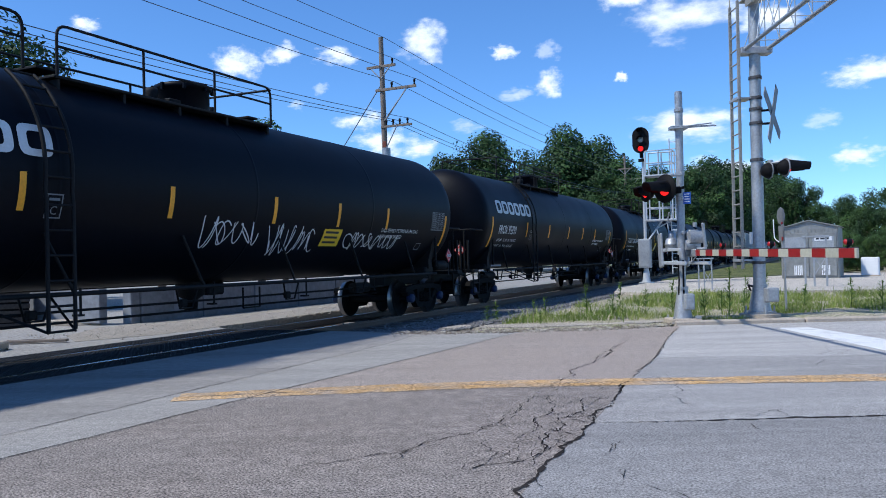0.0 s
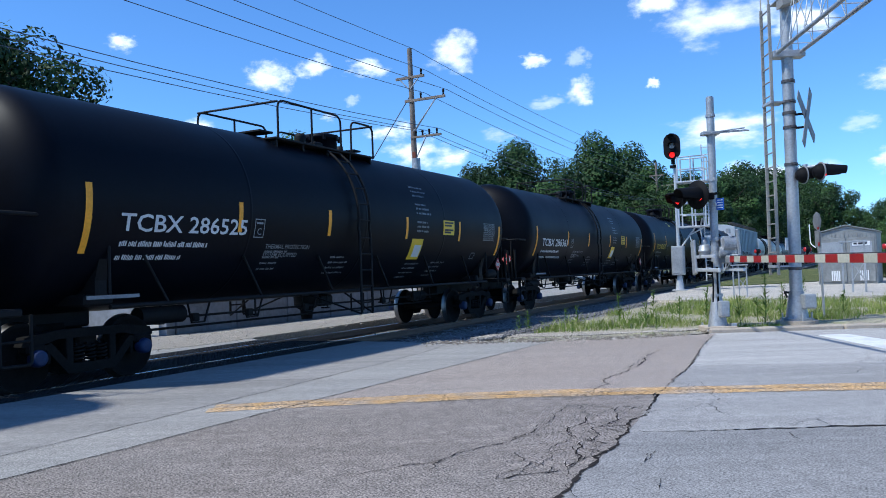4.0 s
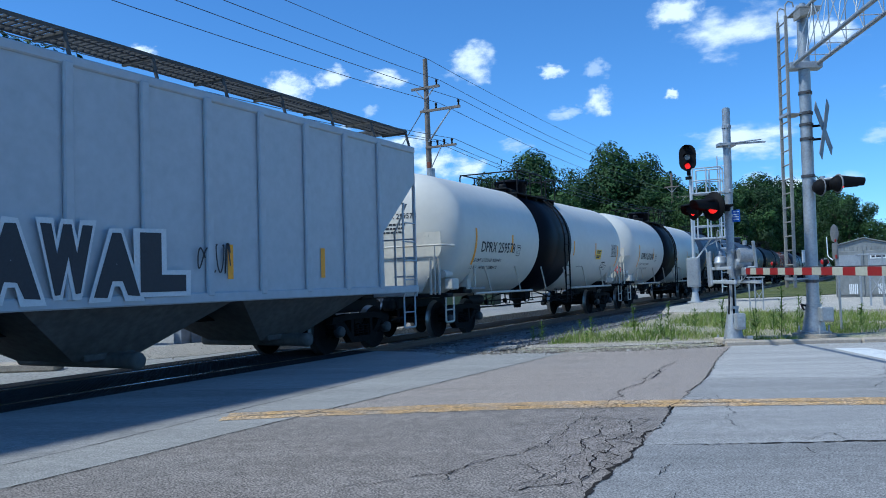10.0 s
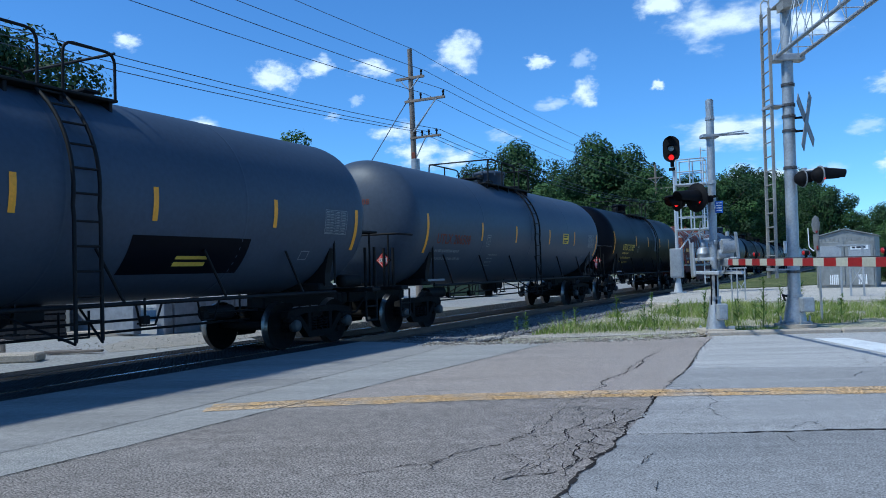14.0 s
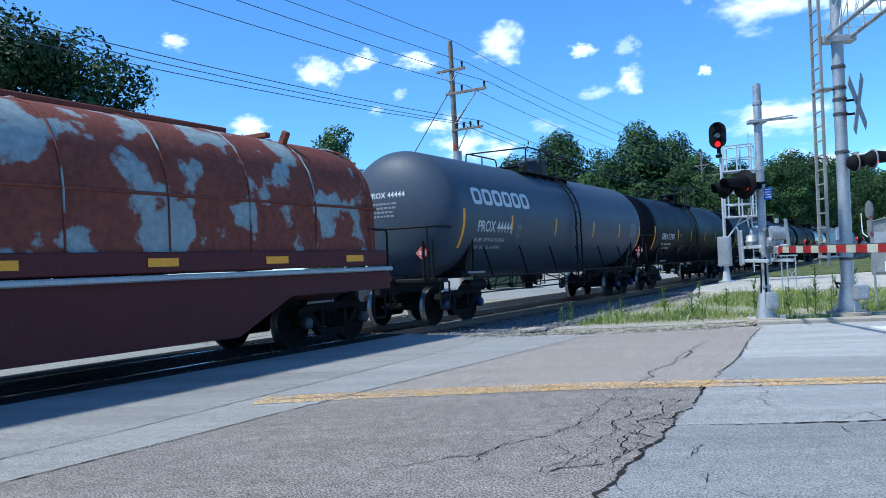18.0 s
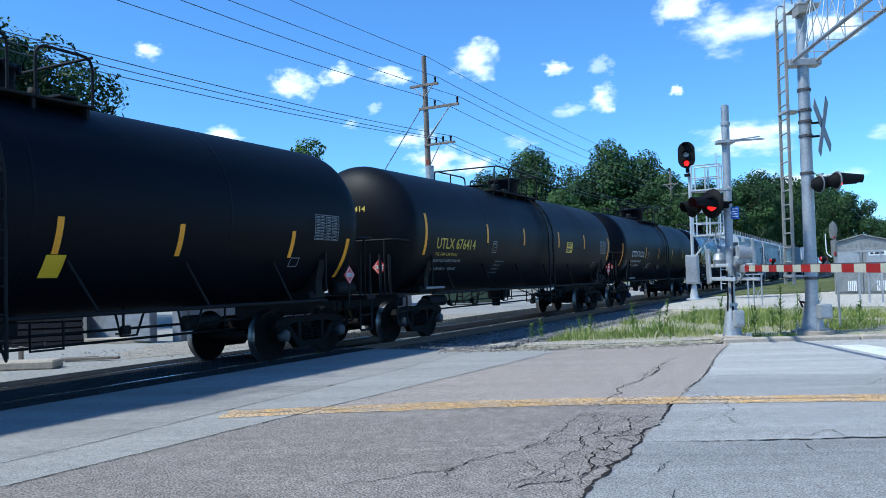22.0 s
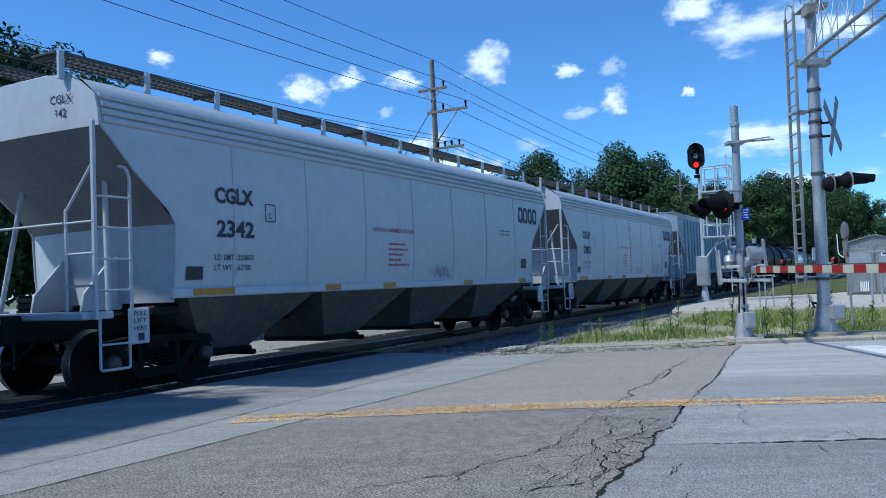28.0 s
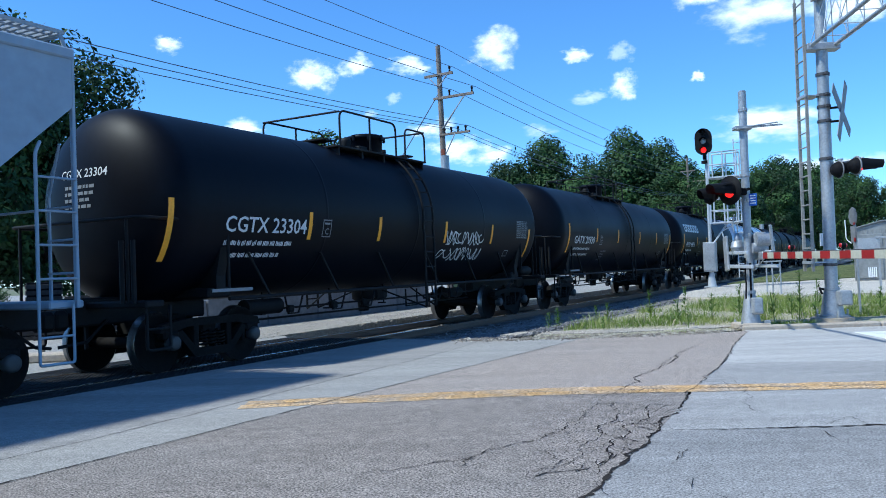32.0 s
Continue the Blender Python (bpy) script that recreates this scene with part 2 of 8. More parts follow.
WHEELRUST = mat("wheel_brown_black", (0.009, 0.008, 0.0075), 0.8, 0.0, var=0.35, scale=3, spec=0.12)
TREAD = mat("wheel_tread", (0.30, 0.29, 0.28), 0.38, 1.0, var=0.2)
CAPBLUE = mat("bearing_cap_blue", (0.006, 0.020, 0.075), 0.6, var=0.2)
CAPGREY = mat("bearing_cap_grey", (0.05, 0.05, 0.05), 0.6, var=0.2)
REFLECT = mat("yellow_reflector", (0.85, 0.36, 0.010), 0.5, var=0.15)
REFLECT_OLD = mat("weathered_reflector", (0.40, 0.20, 0.035), 0.6, var=0.3)
MARKWHITE = mat("stencil_white", (0.62, 0.63, 0.63), 0.6, var=0.1)
MARKDIM = mat("stencil_faded", (0.22, 0.23, 0.24), 0.6, var=0.2)
MARKYELLOW = mat("stencil_yellow", (0.62, 0.45, 0.06), 0.6, var=0.15)
MARKBLACK = mat("stencil_black", (0.02, 0.022, 0.03), 0.6, var=0.2)
MARKRED = mat("stencil_red", (0.36, 0.06, 0.05), 0.6, var=0.2)
STICKER = mat("yellow_sticker", (0.74, 0.50, 0.02), 0.5, var=0.08)
WALLGREY = mat("wall_grey_paint", (0.21, 0.225, 0.25), 0.8, var=0.25, scale=0.8, fine=8)
LADDERGREY = mat("weathered_ladder", (0.30, 0.285, 0.255), 0.6, 0.2, var=0.25, scale=2)
# grime on the bays, with the shade beneath the body darkened in
BAYGRIME_SHADED = mat("grimy_shaded_hopper_bay", (0.135, 0.132, 0.125), 0.85, var=0.3, scale=1.2, fine=8, col2=(0.07, 0.066, 0.06), cover=0.35, soft=0.2, spec=0.2)
PALEGRATE = mat("pale_grating", (0.34, 0.36, 0.38), 0.7, var=0.15, spec=0.3)
DUMPGREEN = mat("dark_green_steel", (0.018, 0.04, 0.02), 0.6, var=0.25, scale=1.5)
PLACARD = mat("placard_red", (0.55, 0.03, 0.03), 0.4, var=0.1)


# ---- building blocks ----
class Geo:
    """Vertices and faces that grow into one mesh."""

    def __init__(self):
        self.v, self.f, self.s, self.m, self.slot = [], [], [], [], 0

    def add(self, verts, faces, smooth=False):
        k = len(self.v)
        self.v += [tuple(p) for p in verts]
        self.f += [tuple(i + k for i in f) for f in faces]
        self.s += [smooth] * len(faces)
        self.m += [self.slot] * len(faces)
        return self

    def box(self, c, s, bev=0.0, m=None):
        hx, hy, hz = s[0] / 2, s[1] / 2, s[2] / 2
        b = min(bev, hx * 0.9, hy * 0.9, hz * 0.9)
        if b <= 0:
            vs = [(x, y, z) for x in (-hx, hx) for y in (-hy, hy) for z in (-hz, hz)]
            fs = [(0, 1, 3, 2), (4, 6, 7, 5), (0, 4, 5, 1), (2, 3, 7, 6), (0, 2, 6, 4), (1, 5, 7, 3)]
        else:
            vs, idx = [], {}
            for i in (-1, 1):
                for j in (-1, 1):
                    for k in (-1, 1):
                        for a, p in enumerate(((i * hx, j * (hy - b), k * (hz - b)), (i * (hx - b), j * hy, k * (hz - b)), (i * (hx - b), j * (hy - b), k * hz))):
                            idx[i, j, k, a] = len(vs)
                            vs.append(p)
            q = lambda *keys: tuple(idx[x] for x in keys)
            fs = []
            for i in (-1, 1):
                o = [(-1, -1), (1, -1), (1, 1), (-1, 1)]
                fs.append(tuple(idx[i, a, c_, 0] for a, c_ in (o if i > 0 else o[::-1])))
                fs.append(tuple(idx[c_, i, a, 1] for a, c_ in (o if i > 0 else o[::-1])))
                fs.append(tuple(idx[a, c_, i, 2] for a, c_ in (o if i > 0 else o[::-1])))
            for i in (-1, 1):
                for j in (-1, 1):
                    fs.append(q((i, j, -1, 0), (i, j, 1, 0), (i, j, 1, 1), (i, j, -1, 1))[::1 if i * j < 0 else -1])
                    fs.append(q((i, -1, j, 0), (i, 1, j, 0), (i, 1, j, 2), (i, -1, j, 2))[::1 if i * j > 0 else -1])
                    fs.append(q((-1, i, j, 1), (1, i, j, 1), (1, i, j, 2), (-1, i, j, 2))[::1 if i * j < 0 else -1])
            for i in (-1, 1):
                for j in (-1, 1):
                    for k in (-1, 1):
                        fs.append(q((i, j, k, 0), (i, j, k, 1), (i, j, k, 2))[::1 if i * j * k > 0 else -1])
        if m is not None:
            vs = [m @ Vector(p) for p in vs]
        return self.add([(p[0] + c[0], p[1] + c[1], p[2] + c[2]) for p in vs], fs)

    def cyl(self, p0, p1, r, n=12, r2=None, caps=True):
        p0, p1 = Vector(p0), Vector(p1)
        r2 = r if r2 is None else r2
        d = (p1 - p0).normalized()
        a = d.orthogonal().normalized()
        b = d.cross(a)
        ring = [a * math.cos(6.28318 * i / n) + b * math.sin(6.28318 * i / n) for i in range(n)]
        vs = [p0 + q * r for q in ring] + [p1 + q * r2 for q in ring]
        self.add(vs, [(i, (i + 1) % n, n + (i + 1) % n, n + i) for i in range(n)], True)
        if caps:
            self.add(vs[:n], [tuple(range(n))[::-1]])
            self.add(vs[n:], [tuple(range(n))])
        return self

    def tube(self, pts, r, n=6, closed=False):
        pts = [Vector(p) for p in pts]
        m = len(pts)
        vs, a = [], None
        for i, p in enumerate(pts):
            if closed:
                d = (pts[(i + 1) % m] - pts[i - 1]).normalized()
            else:
                d = (pts[min(i + 1, m - 1)] - pts[max(i - 1, 0)]).normalized()
            a = d.orthogonal() if a is None else a - d * a.dot(d)
            if a.length < 1e-6:
                a = d.orthogonal()
            a = a.normalized()
            b = d.cross(a)
            vs += [p + (a * math.cos(6.28318 * k / n) + b * math.sin(6.28318 * k / n)) * r for k in range(n)]
        fs = []
        for i in range(m if closed else m - 1):
            j = (i + 1) % m
            fs += [(i * n + k, i * n + (k + 1) % n, j * n + (k + 1) % n, j * n + k) for k in range(n)]
        self.add(vs, fs, True)
        if not closed:
            self.add(vs[:n], [tuple(range(n))[::-1]])
            self.add(vs[-n:], [tuple(range(n))])
        return self

    def lathe(self, prof, c=(0, 0, 0), axis="y", n=32, smooth=True):
        """prof: (radius, place along the axis)."""
        vs = []
        for r, h in prof:
            for i in range(n):
                x, z = r * math.cos(6.28318 * i / n), r * math.sin(6.28318 * i / n)
                p = {"y": (x, h, z), "z": (x, -z, h), "x": (h, x, z)}[axis]
                vs.append((p[0] + c[0], p[1] + c[1], p[2] + c[2]))
        fs = []
        for k in range(len(prof) - 1):
            fs += [(k * n + i, k * n + (i + 1) % n, (k + 1) * n + (i + 1) % n, (k + 1) * n + i) for i in range(n)]
        return self.add(vs, [f[::-1] for f in fs], smooth)

    def prism(self, pts, x0, x1):
        """A polygon in (y, z) pushed from x0 to x1."""
        n = len(pts)
        vs = [(x0, y, z) for y, z in pts] + [(x1, y, z) for y, z in pts]
        fs = [tuple(range(n))[::-1], tuple(range(n, 2 * n))] + [(i, (i + 1) % n, n + (i + 1) % n, n + i) for i in range(n)]
        return self.add(vs, fs)

    def mesh(self, name, material):
        me = bpy.data.meshes.new(name)
        me.from_pydata(self.v, [], self.f)
        me.polygons.foreach_set("use_smooth", self.s)
        for one in material if isinstance(material, tuple) else (material,):
            if one:
                me.materials.append(one)
        me.polygons.foreach_set("material_index", self.m)
        me.update()
        return me


def part(name, geo, material, parent=None, label="", at=None):
    """One mesh object, under its thing."""
    me = geo if isinstance(geo, bpy.types.Mesh) else geo.mesh(name, material)
    ob = new(name, me)
    if parent:
        ob.parent = parent
    if at is not None:
        ob.matrix_basis = at
    return tagged(ob, label) if label else ob


CACHE = {}


def shared(key, build, material):
    """The mesh of that key, built once."""
    k = (key, material[0].name if isinstance(material, tuple) else material.name)
    if k not in CACHE:
        g = Geo()
        build(g)
        CACHE[k] = g.mesh(key if isinstance(key, str) else key[0], material)
    return CACHE[k]


def thing(name, label, category, group="", kind="", at=None):
    ob = new(name)
    if at is not None:
        ob.matrix_basis = at
    return tagged(ob, label, category, group, kind)


def bend(pts, r=0.12, n=4):
    """Rounds the corners of a line of points."""
    pts = [Vector(p) for p in pts]
    out = [pts[0]]
    for a, b, c in zip(pts, pts[1:], pts[2:]):
        d0, d1 = (a - b), (c - b)
        k = min(r, d0.length / 2, d1.length / 2)
        p, q = b + d0.normalized() * k, b + d1.normalized() * k
        for i in range(n + 1):
            t = i / n
            out.append(p * (1 - t) ** 2 + b * 2 * t * (1 - t) + q * t * t)
    out.append(pts[-1])
    return out


LETTERS = {}


def letters(text, bold=0.0):
    """Flat outlines of a line of words at size 1, from the built-in font."""
    key = (text, bold)
    if key not in LETTERS:
        cu = bpy.data.curves.new("letters", "FONT")
        cu.body, cu.size, cu.resolution_u, cu.offset = text, 1.0, 2, bold
        ob = new("letters", cu)
        me = bpy.data.meshes.new_from_object(ob.evaluated_get(bpy.context.evaluated_depsgraph_get()))
        LETTERS[key] = ([(v.co.x, v.co.y) for v in me.vertices], [tuple(p.vertices) for p in me.polygons])
        bpy.data.objects.remove(ob)
        bpy.data.curves.remove(cu)
        bpy.data.meshes.remove(me)
    return LETTERS[key]


# ---- ground, road and track ----
TRACK_X = -10.65
RAIL_X = (-9.90, -11.40)


def slab(name, pts, top, thick, material, label, category="", kind="structure"):
    """A flat polygon with thickness."""
    g = Geo()
    n = len(pts)
    area = sum(a[0] * b[1] - b[0] * a[1] for a, b in zip(pts, pts[1:] + pts[:1]))
    if area < 0:
        pts = pts[::-1]
    g.add([(x, y, top) for x, y in pts] + [(x, y, top - thick) for x, y in pts],
          [tuple(range(n)), tuple(range(n, 2 * n))[::-1]] + [(i, n + i, n + (i + 1) % n, (i + 1) % n) for i in range(n)])
    return tagged(part(name, g, material), label, category, kind=kind)


slab("ground", [(-3000, -3000), (3000, -3000), (3000, 3000), (-3000, 3000)], -0.32, 1.0, EARTH, "dry earth with patchy grass reaching the horizon", "ground")

KERB_WAY = Vector((0.914, 0.405))
# crack line between the old asphalt and the pale slabs, from the kerb towards the near side
SEAM = [(-2.42, 16.62), (-2.37, 15.7), (-2.30, 14.4), (-2.02, 11.6), (-1.94, 9.46), (-1.84, 8.2), (-1.73, 6.74), (-1.68, 5.2), (-1.45, 3.0), (-1.2, 0.0), (-1.0, -6.0), (-0.8, -30.0)]
JOINT = [(-5.15, 14.93), (-5.27, 12.13), (-5.36, 10.31), (-5.48, 7.72), (-5.52, 6.2), (-5.56, 4.7), (-5.7, 2.0), (-6.0, -6.0), (-6.3, -30.0)]
STRIP = [(-7.0, 14.3), (-6.72, 12.5), (-6.62, 11.0), (-6.50, 7.55), (-6.36, 5.0), (-6.45, 2.0), (-6.8, -6.0), (-7.1, -30.0)]
slab("road_patch_strip", [(-9.22, -30), (-9.22, 14.6)] + STRIP, 0.0, 0.3, OLDSTRIP, "grey patched road strip beside the crossing, darkened for the train shadow", "road")
slab("road_concrete_strip", STRIP[::-1] + [(-6.0, 14.6)] + JOINT, 0.0, 0.3, CONCRETE, "pale worn concrete road strip between darker paving", "road")
slab("road_asphalt_far", JOINT[:4] + [(-5.2, 7.55), (-4.3, 8.06), (-3.4, 8.52), (-2.6, 8.88), (-1.96, 9.10)] + SEAM[4::-1] + [(-3.27, 15.95), (-4.21, 15.4)], 0.0, 0.3, ASPHALT_PALE, "worn pinkish asphalt lane beyond the centre line", "road")
slab("road_asphalt", [(-5.48, 7.40), (-5.2, 7.55), (-4.3, 8.06), (-3.4, 8.52), (-2.6, 8.88), (-1.96, 9.10)] + SEAM[5:] + JOINT[:3:-1], 0.0, 0.3, ASPHALT, "worn grey asphalt road with cracks", "road")
far_kerb = [(-2.54 + 0.914 * k, 16.67 + 0.405 * k) for k in (0, 3, 30)]
BAY_1 = [(-1.73, 6.76), (-1.03, 7.09), (-0.41, 7.39), (0.07, 7.61), (2.0, 8.5), (12, 13.0), (40, 25.6)]
BAY_2 = [(-2.02, 11.40), (-1.44, 11.68), (0.15, 12.1), (3.5, 13.6), (40, 30.0)]
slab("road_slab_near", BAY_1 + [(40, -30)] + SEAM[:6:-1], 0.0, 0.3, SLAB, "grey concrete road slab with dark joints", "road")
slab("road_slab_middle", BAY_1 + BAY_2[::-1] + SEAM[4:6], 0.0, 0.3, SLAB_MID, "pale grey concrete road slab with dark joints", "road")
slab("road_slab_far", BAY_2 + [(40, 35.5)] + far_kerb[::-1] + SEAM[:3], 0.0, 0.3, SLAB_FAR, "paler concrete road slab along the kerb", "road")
slab("far_lot", [(-120, -60), (-12.15, -60), (-12.15, 14.8), (-13.4, 15.6), (-13.4, 120), (-120, 120)], 0.0, 0.3, LOT, "dusty pale concrete lot beyond the track", "pavement")


def ribbon(name, pts, width, z, material, parent=None, label="", jitter=0.0, kind=""):
    g = Geo()
    vs = []
    for i, p in enumerate(pts):
        a, b = Vector(pts[max(i - 1, 0)]), Vector(pts[min(i + 1, len(pts) - 1)])
        d = (b - a).normalized()
        w = width * (1 + random.uniform(-jitter, jitter)) / 2
        vs += [(p[0] - d.y * w, p[1] + d.x * w, z), (p[0] + d.y * w, p[1] - d.x * w, z)]
    g.add(vs, [(2 * i, 2 * i + 1, 2 * i + 3, 2 * i + 2) for i in range(len(pts) - 1)])
    ob = part(name, g, material, parent, label)
    return tagged(ob, kind=kind) if kind else ob


def wander(a, b, n, amount):
    """A crooked line from a to b."""
    a, b = Vector(a), Vector(b)
    s = Vector((-(b - a).y, (b - a).x)).normalized()
    out, off = [], 0.0
    for i in range(n + 1):
        t = i / n
        off = off * 0.75 + random.gauss(0, amount)
        out.append(a.lerp(b, t) + s * off * math.sin(math.pi * min(1, max(0, t))) ** 0.4)
    return out


def fine_line(pts, step):
    out = []
    for a, b in zip(pts, pts[1:]):
        m = max(1, int((Vector(b) - Vector(a)).length / step))
        out += [tuple(Vector(a).lerp(Vector(b), i / m)) for i in range(m)]
    return out + [pts[-1]]


YL = [(-6.28, 6.80), (-5.5, 7.32), (-4.74, 7.76), (-3.9, 8.25), (-3.07, 8.66), (-2.2, 9.02), (-1.36, 9.33), (0.12, 9.90), (3, 11.1), (12, 15.0), (30, 22.8)]
for k, o in ((0, 0.16), (1, -0.10)):
    tagged(ribbon("yellow_line", [(x - 0.4 * o, y + 0.9 * o) for x, y in fine_line(YL, 0.12)], 0.235, 0.004, YELLOW, label="faded yellow centre line painted on the road", jitter=0.16), category="road marking", kind="structure")
slab("stop_line", [(-0.62, 16.35), (-0.10, 16.55), (1.15, 14.2), (3.0, 10.9), (2.3, 10.6), (0.82, 13.0)], 0.004, 0.003, WHITELINE, "worn white stop line painted on the road", "road marking")

# cracks
cracks = thing("road_cracks", "dark crooked cracks in the worn road surface", "cracks", kind="stuff")


def crack(pts, w0, w1, rough=0.012, jitter=0.75, name="crack"):
    line = [tuple(pts[0])]
    for a, b in zip(pts, pts[1:]):
        m = max(3, int((Vector(b) - Vector(a)).length / 0.045))
        line += [tuple(p) for p in wander(a, b, m, rough)[1:]]
    g = Geo()
    vs, m = [], len(line)
    for i, p in enumerate(line):
        a, b = Vector(line[max(i - 1, 0)]), Vector(line[min(i + 1, m - 1)])
        d = (b - a).normalized()
        w = (w0 + (w1 - w0) * i / (m - 1)) * (1 + random.uniform(-jitter, jitter)) / 2 * min(1, 0.25 + 8 * min(i, m - 1 - i) / m)
        vs += [(p[0] - d.y * w, p[1] + d.x * w, 0.0055), (p[0] + d.y * w, p[1] - d.x * w, 0.0055)]
    g.add(vs, [(2 * i, 2 * i + 1, 2 * i + 3, 2 * i + 2) for i in range(m - 1)])
    part(name, g, CRACK, cracks)


SEAM_CRACKS = (
        (SEAM[:5], 0.022, 0.026), (SEAM[4:9], 0.026, 0.062),
        ([(-2.86, 13.78), (-2.86, 12.63), (-2.81, 11.52), (-2.69, 10.71), (-2.76, 10.4), (-2.77, 9.9), (-2.66, 9.38), (-2.66, 8.84)], 0.018, 0.022),
        ([(-2.81, 12.3), (-2.72, 11.75), (-2.69, 11.2)], 0.035, 0.03),
        ([(-2.66, 8.84), (-2.70, 8.3), (-2.64, 7.98), (-2.55, 7.35), (-2.5, 7.04), (-2.55, 6.83), (-2.49, 6.53), (-2.54, 6.25), (-2.75, 5.7)], 0.010, 0.017),
)
MAIN_CRACKS = (
        ([(-2.75, 5.75), (-2.78, 5.4), (-3.0, 5.1), (-3.3, 4.7)], 0.022, 0.010), ([(-2.78, 5.4), (-2.72, 5.2), (-2.66, 5.05)], 0.014, 0.008),
        ([(-2.49, 8.03), (-2.26, 7.51), (-2.2, 7.09), (-2.26, 6.85), (-2.02, 6.44)], 0.014, 0.018),
        ([(-2.12, 8.05), (-1.94, 7.32), (-2.06, 6.87), (-1.91, 6.44), (-1.94, 6.1), (-1.81, 5.7), (-1.86, 5.43)], 0.024, 0.020),
        ([(-1.85, 7.97), (-2.0, 8.02), (-2.12, 8.05), (-2.49, 8.03)], 0.014, 0.010), ([(-2.2, 7.09), (-2.0, 7.0), (-1.80, 7.12)], 0.012, 0.016),
)
NET_CRACKS = (
        ([(-2.06, 6.87), (-1.76, 6.80)], 0.018, 0.02), ([(-2.02, 6.44), (-1.75, 6.3)], 0.016, 0.022), ([(-1.94, 6.1), (-1.71, 6.0)], 0.014, 0.02),
        ([(-2.26, 6.85), (-2.1, 6.3), (-2.12, 5.9), (-1.94, 6.1)], 0.010, 0.014), ([(-2.12, 5.9), (-2.05, 5.5), (-2.2, 5.2)], 0.012, 0.010),
        ([(-1.86, 5.43), (-2.0, 5.25), (-2.15, 5.05)], 0.02, 0.016), ([(-2.4, 5.9), (-2.2, 5.6), (-1.95, 5.45)], 0.008, 0.010),
        ([(-2.05, 11.38), (-1.44, 11.68), (0.15, 12.1), (3.5, 13.6)], 0.012, 0.016),
)
SLAB_CRACKS = (
        ([(-1.96, 9.6), (-1.72, 9.75), (-1.60, 9.45)], 0.012, 0.008), ([(-1.44, 9.23), (-1.25, 8.7), (-1.3, 8.3), (-1.03, 7.79)], 0.012, 0.008),
        ([(-0.35, 13.9), (-0.1, 13.2), (0.15, 13.3), (0.2, 12.6), (0.0, 12.15)], 0.010, 0.014), ([(0.15, 13.3), (0.5, 13.0), (0.3, 12.2)], 0.010, 0.010), ([(0.1, 11.6), (0.02, 11.0)], 0.012, 0.010),
        ([(-0.55, 7.35), (-0.3, 7.9), (-0.2, 7.5)], 0.010, 0.008), ([(-1.4, 6.1), (-1.36, 5.7)], 0.009, 0.006), ([(-1.2, 5.3), (-0.9, 5.0), (-0.5, 4.8)], 0.010, 0.008),
        ([(-4.6, 8.4), (-4.2, 8.9)], 0.010, 0.008), ([(-5.0, 11.9), (-4.3, 12.1), (-3.6, 12.4)], 0.010, 0.006), ([(-6.9, 9.0), (-6.6, 9.3)], 0.01, 0.006),
)
for pts, w0, w1 in SEAM_CRACKS + MAIN_CRACKS + NET_CRACKS + SLAB_CRACKS:
    crack(pts, w0 * 0.50, w1 * 0.62, 0.017, 0.85)
    # hairlines branching off
    for k in range(len(pts) - 1):
        a = Vector(random.choice(pts)) + Vector((random.gauss(0, 0.06), random.gauss(0, 0.15)))
        b = a + Vector((random.gauss(0, 0.16), random.gauss(0, 0.32)))
        crack([tuple(a), tuple(b)], 0.006, 0.004, 0.008)
crack([(-1.72, 6.79), (-1.03, 7.09), (-0.41, 7.39), (0.07, 7.61), (2.0, 8.5), (12, 13.0)], 0.026, 0.05, 0.010, 0.8, "slab_joint")
crack(JOINT[:7], 0.014, 0.018, 0.004, 0.4, "slab_joint")
crack(STRIP[:6], 0.010, 0.012, 0.006, 0.5, "slab_joint")
crack([(-9.2, 7.9), (-8.2, 8.5), (-7.2, 8.9), (-6.6, 9.2)], 0.010, 0.010, 0.004, 0.4, "slab_joint")

# kerb
kerb = thing("kerb", "stained concrete kerb along the far side of the road", "kerb", kind="structure")
for k in range(8):
    a = Vector((-2.54, 16.67)) + KERB_WAY * (k * 2.6 + 0.01)
    g = Geo().box((0, 0, 0), (2.585, 0.18, 0.33), 0.03)
    mid = a + KERB_WAY * 1.3 + Vector((-0.405, 0.914)) * 0.09
    part("kerb_stone", g, KERB, kerb, at=pose(mid.x, mid.y, -0.075, 0, 0, math.degrees(math.atan2(0.405, 0.914))))

# verge: a sheet that rises behind the kerb and falls to the track bed
def verge_front(x):
    pts = [(-8.4, 14.2), (-6.89, 14.25), (-5.19, 14.93), (-4.21, 15.36), (-3.27, 15.95), (-2.54, 16.85), (0.26, 18.09), (45, 37.9)]
    for (x0, y0), (x1, y1) in zip(pts, pts[1:]):
        if x <= x1:
            return y0 + (y1 - y0) * (x - x0) / (x1 - x0)
    return 37.9


def verge_z(x, y):
    side = min(1, max(0, (x + 8.4) / 2.6))
    front = min(1, max(0, (y - verge_front(x)) / 2.6)) if x < -2.6 else 1
    base = -0.33 + (0.385 * side)
    return base * front + (0.0 if x > -7.6 else -0.2) * (1 - front) + 0.025 * noise.noise((x * 0.9, y * 0.9, 0))


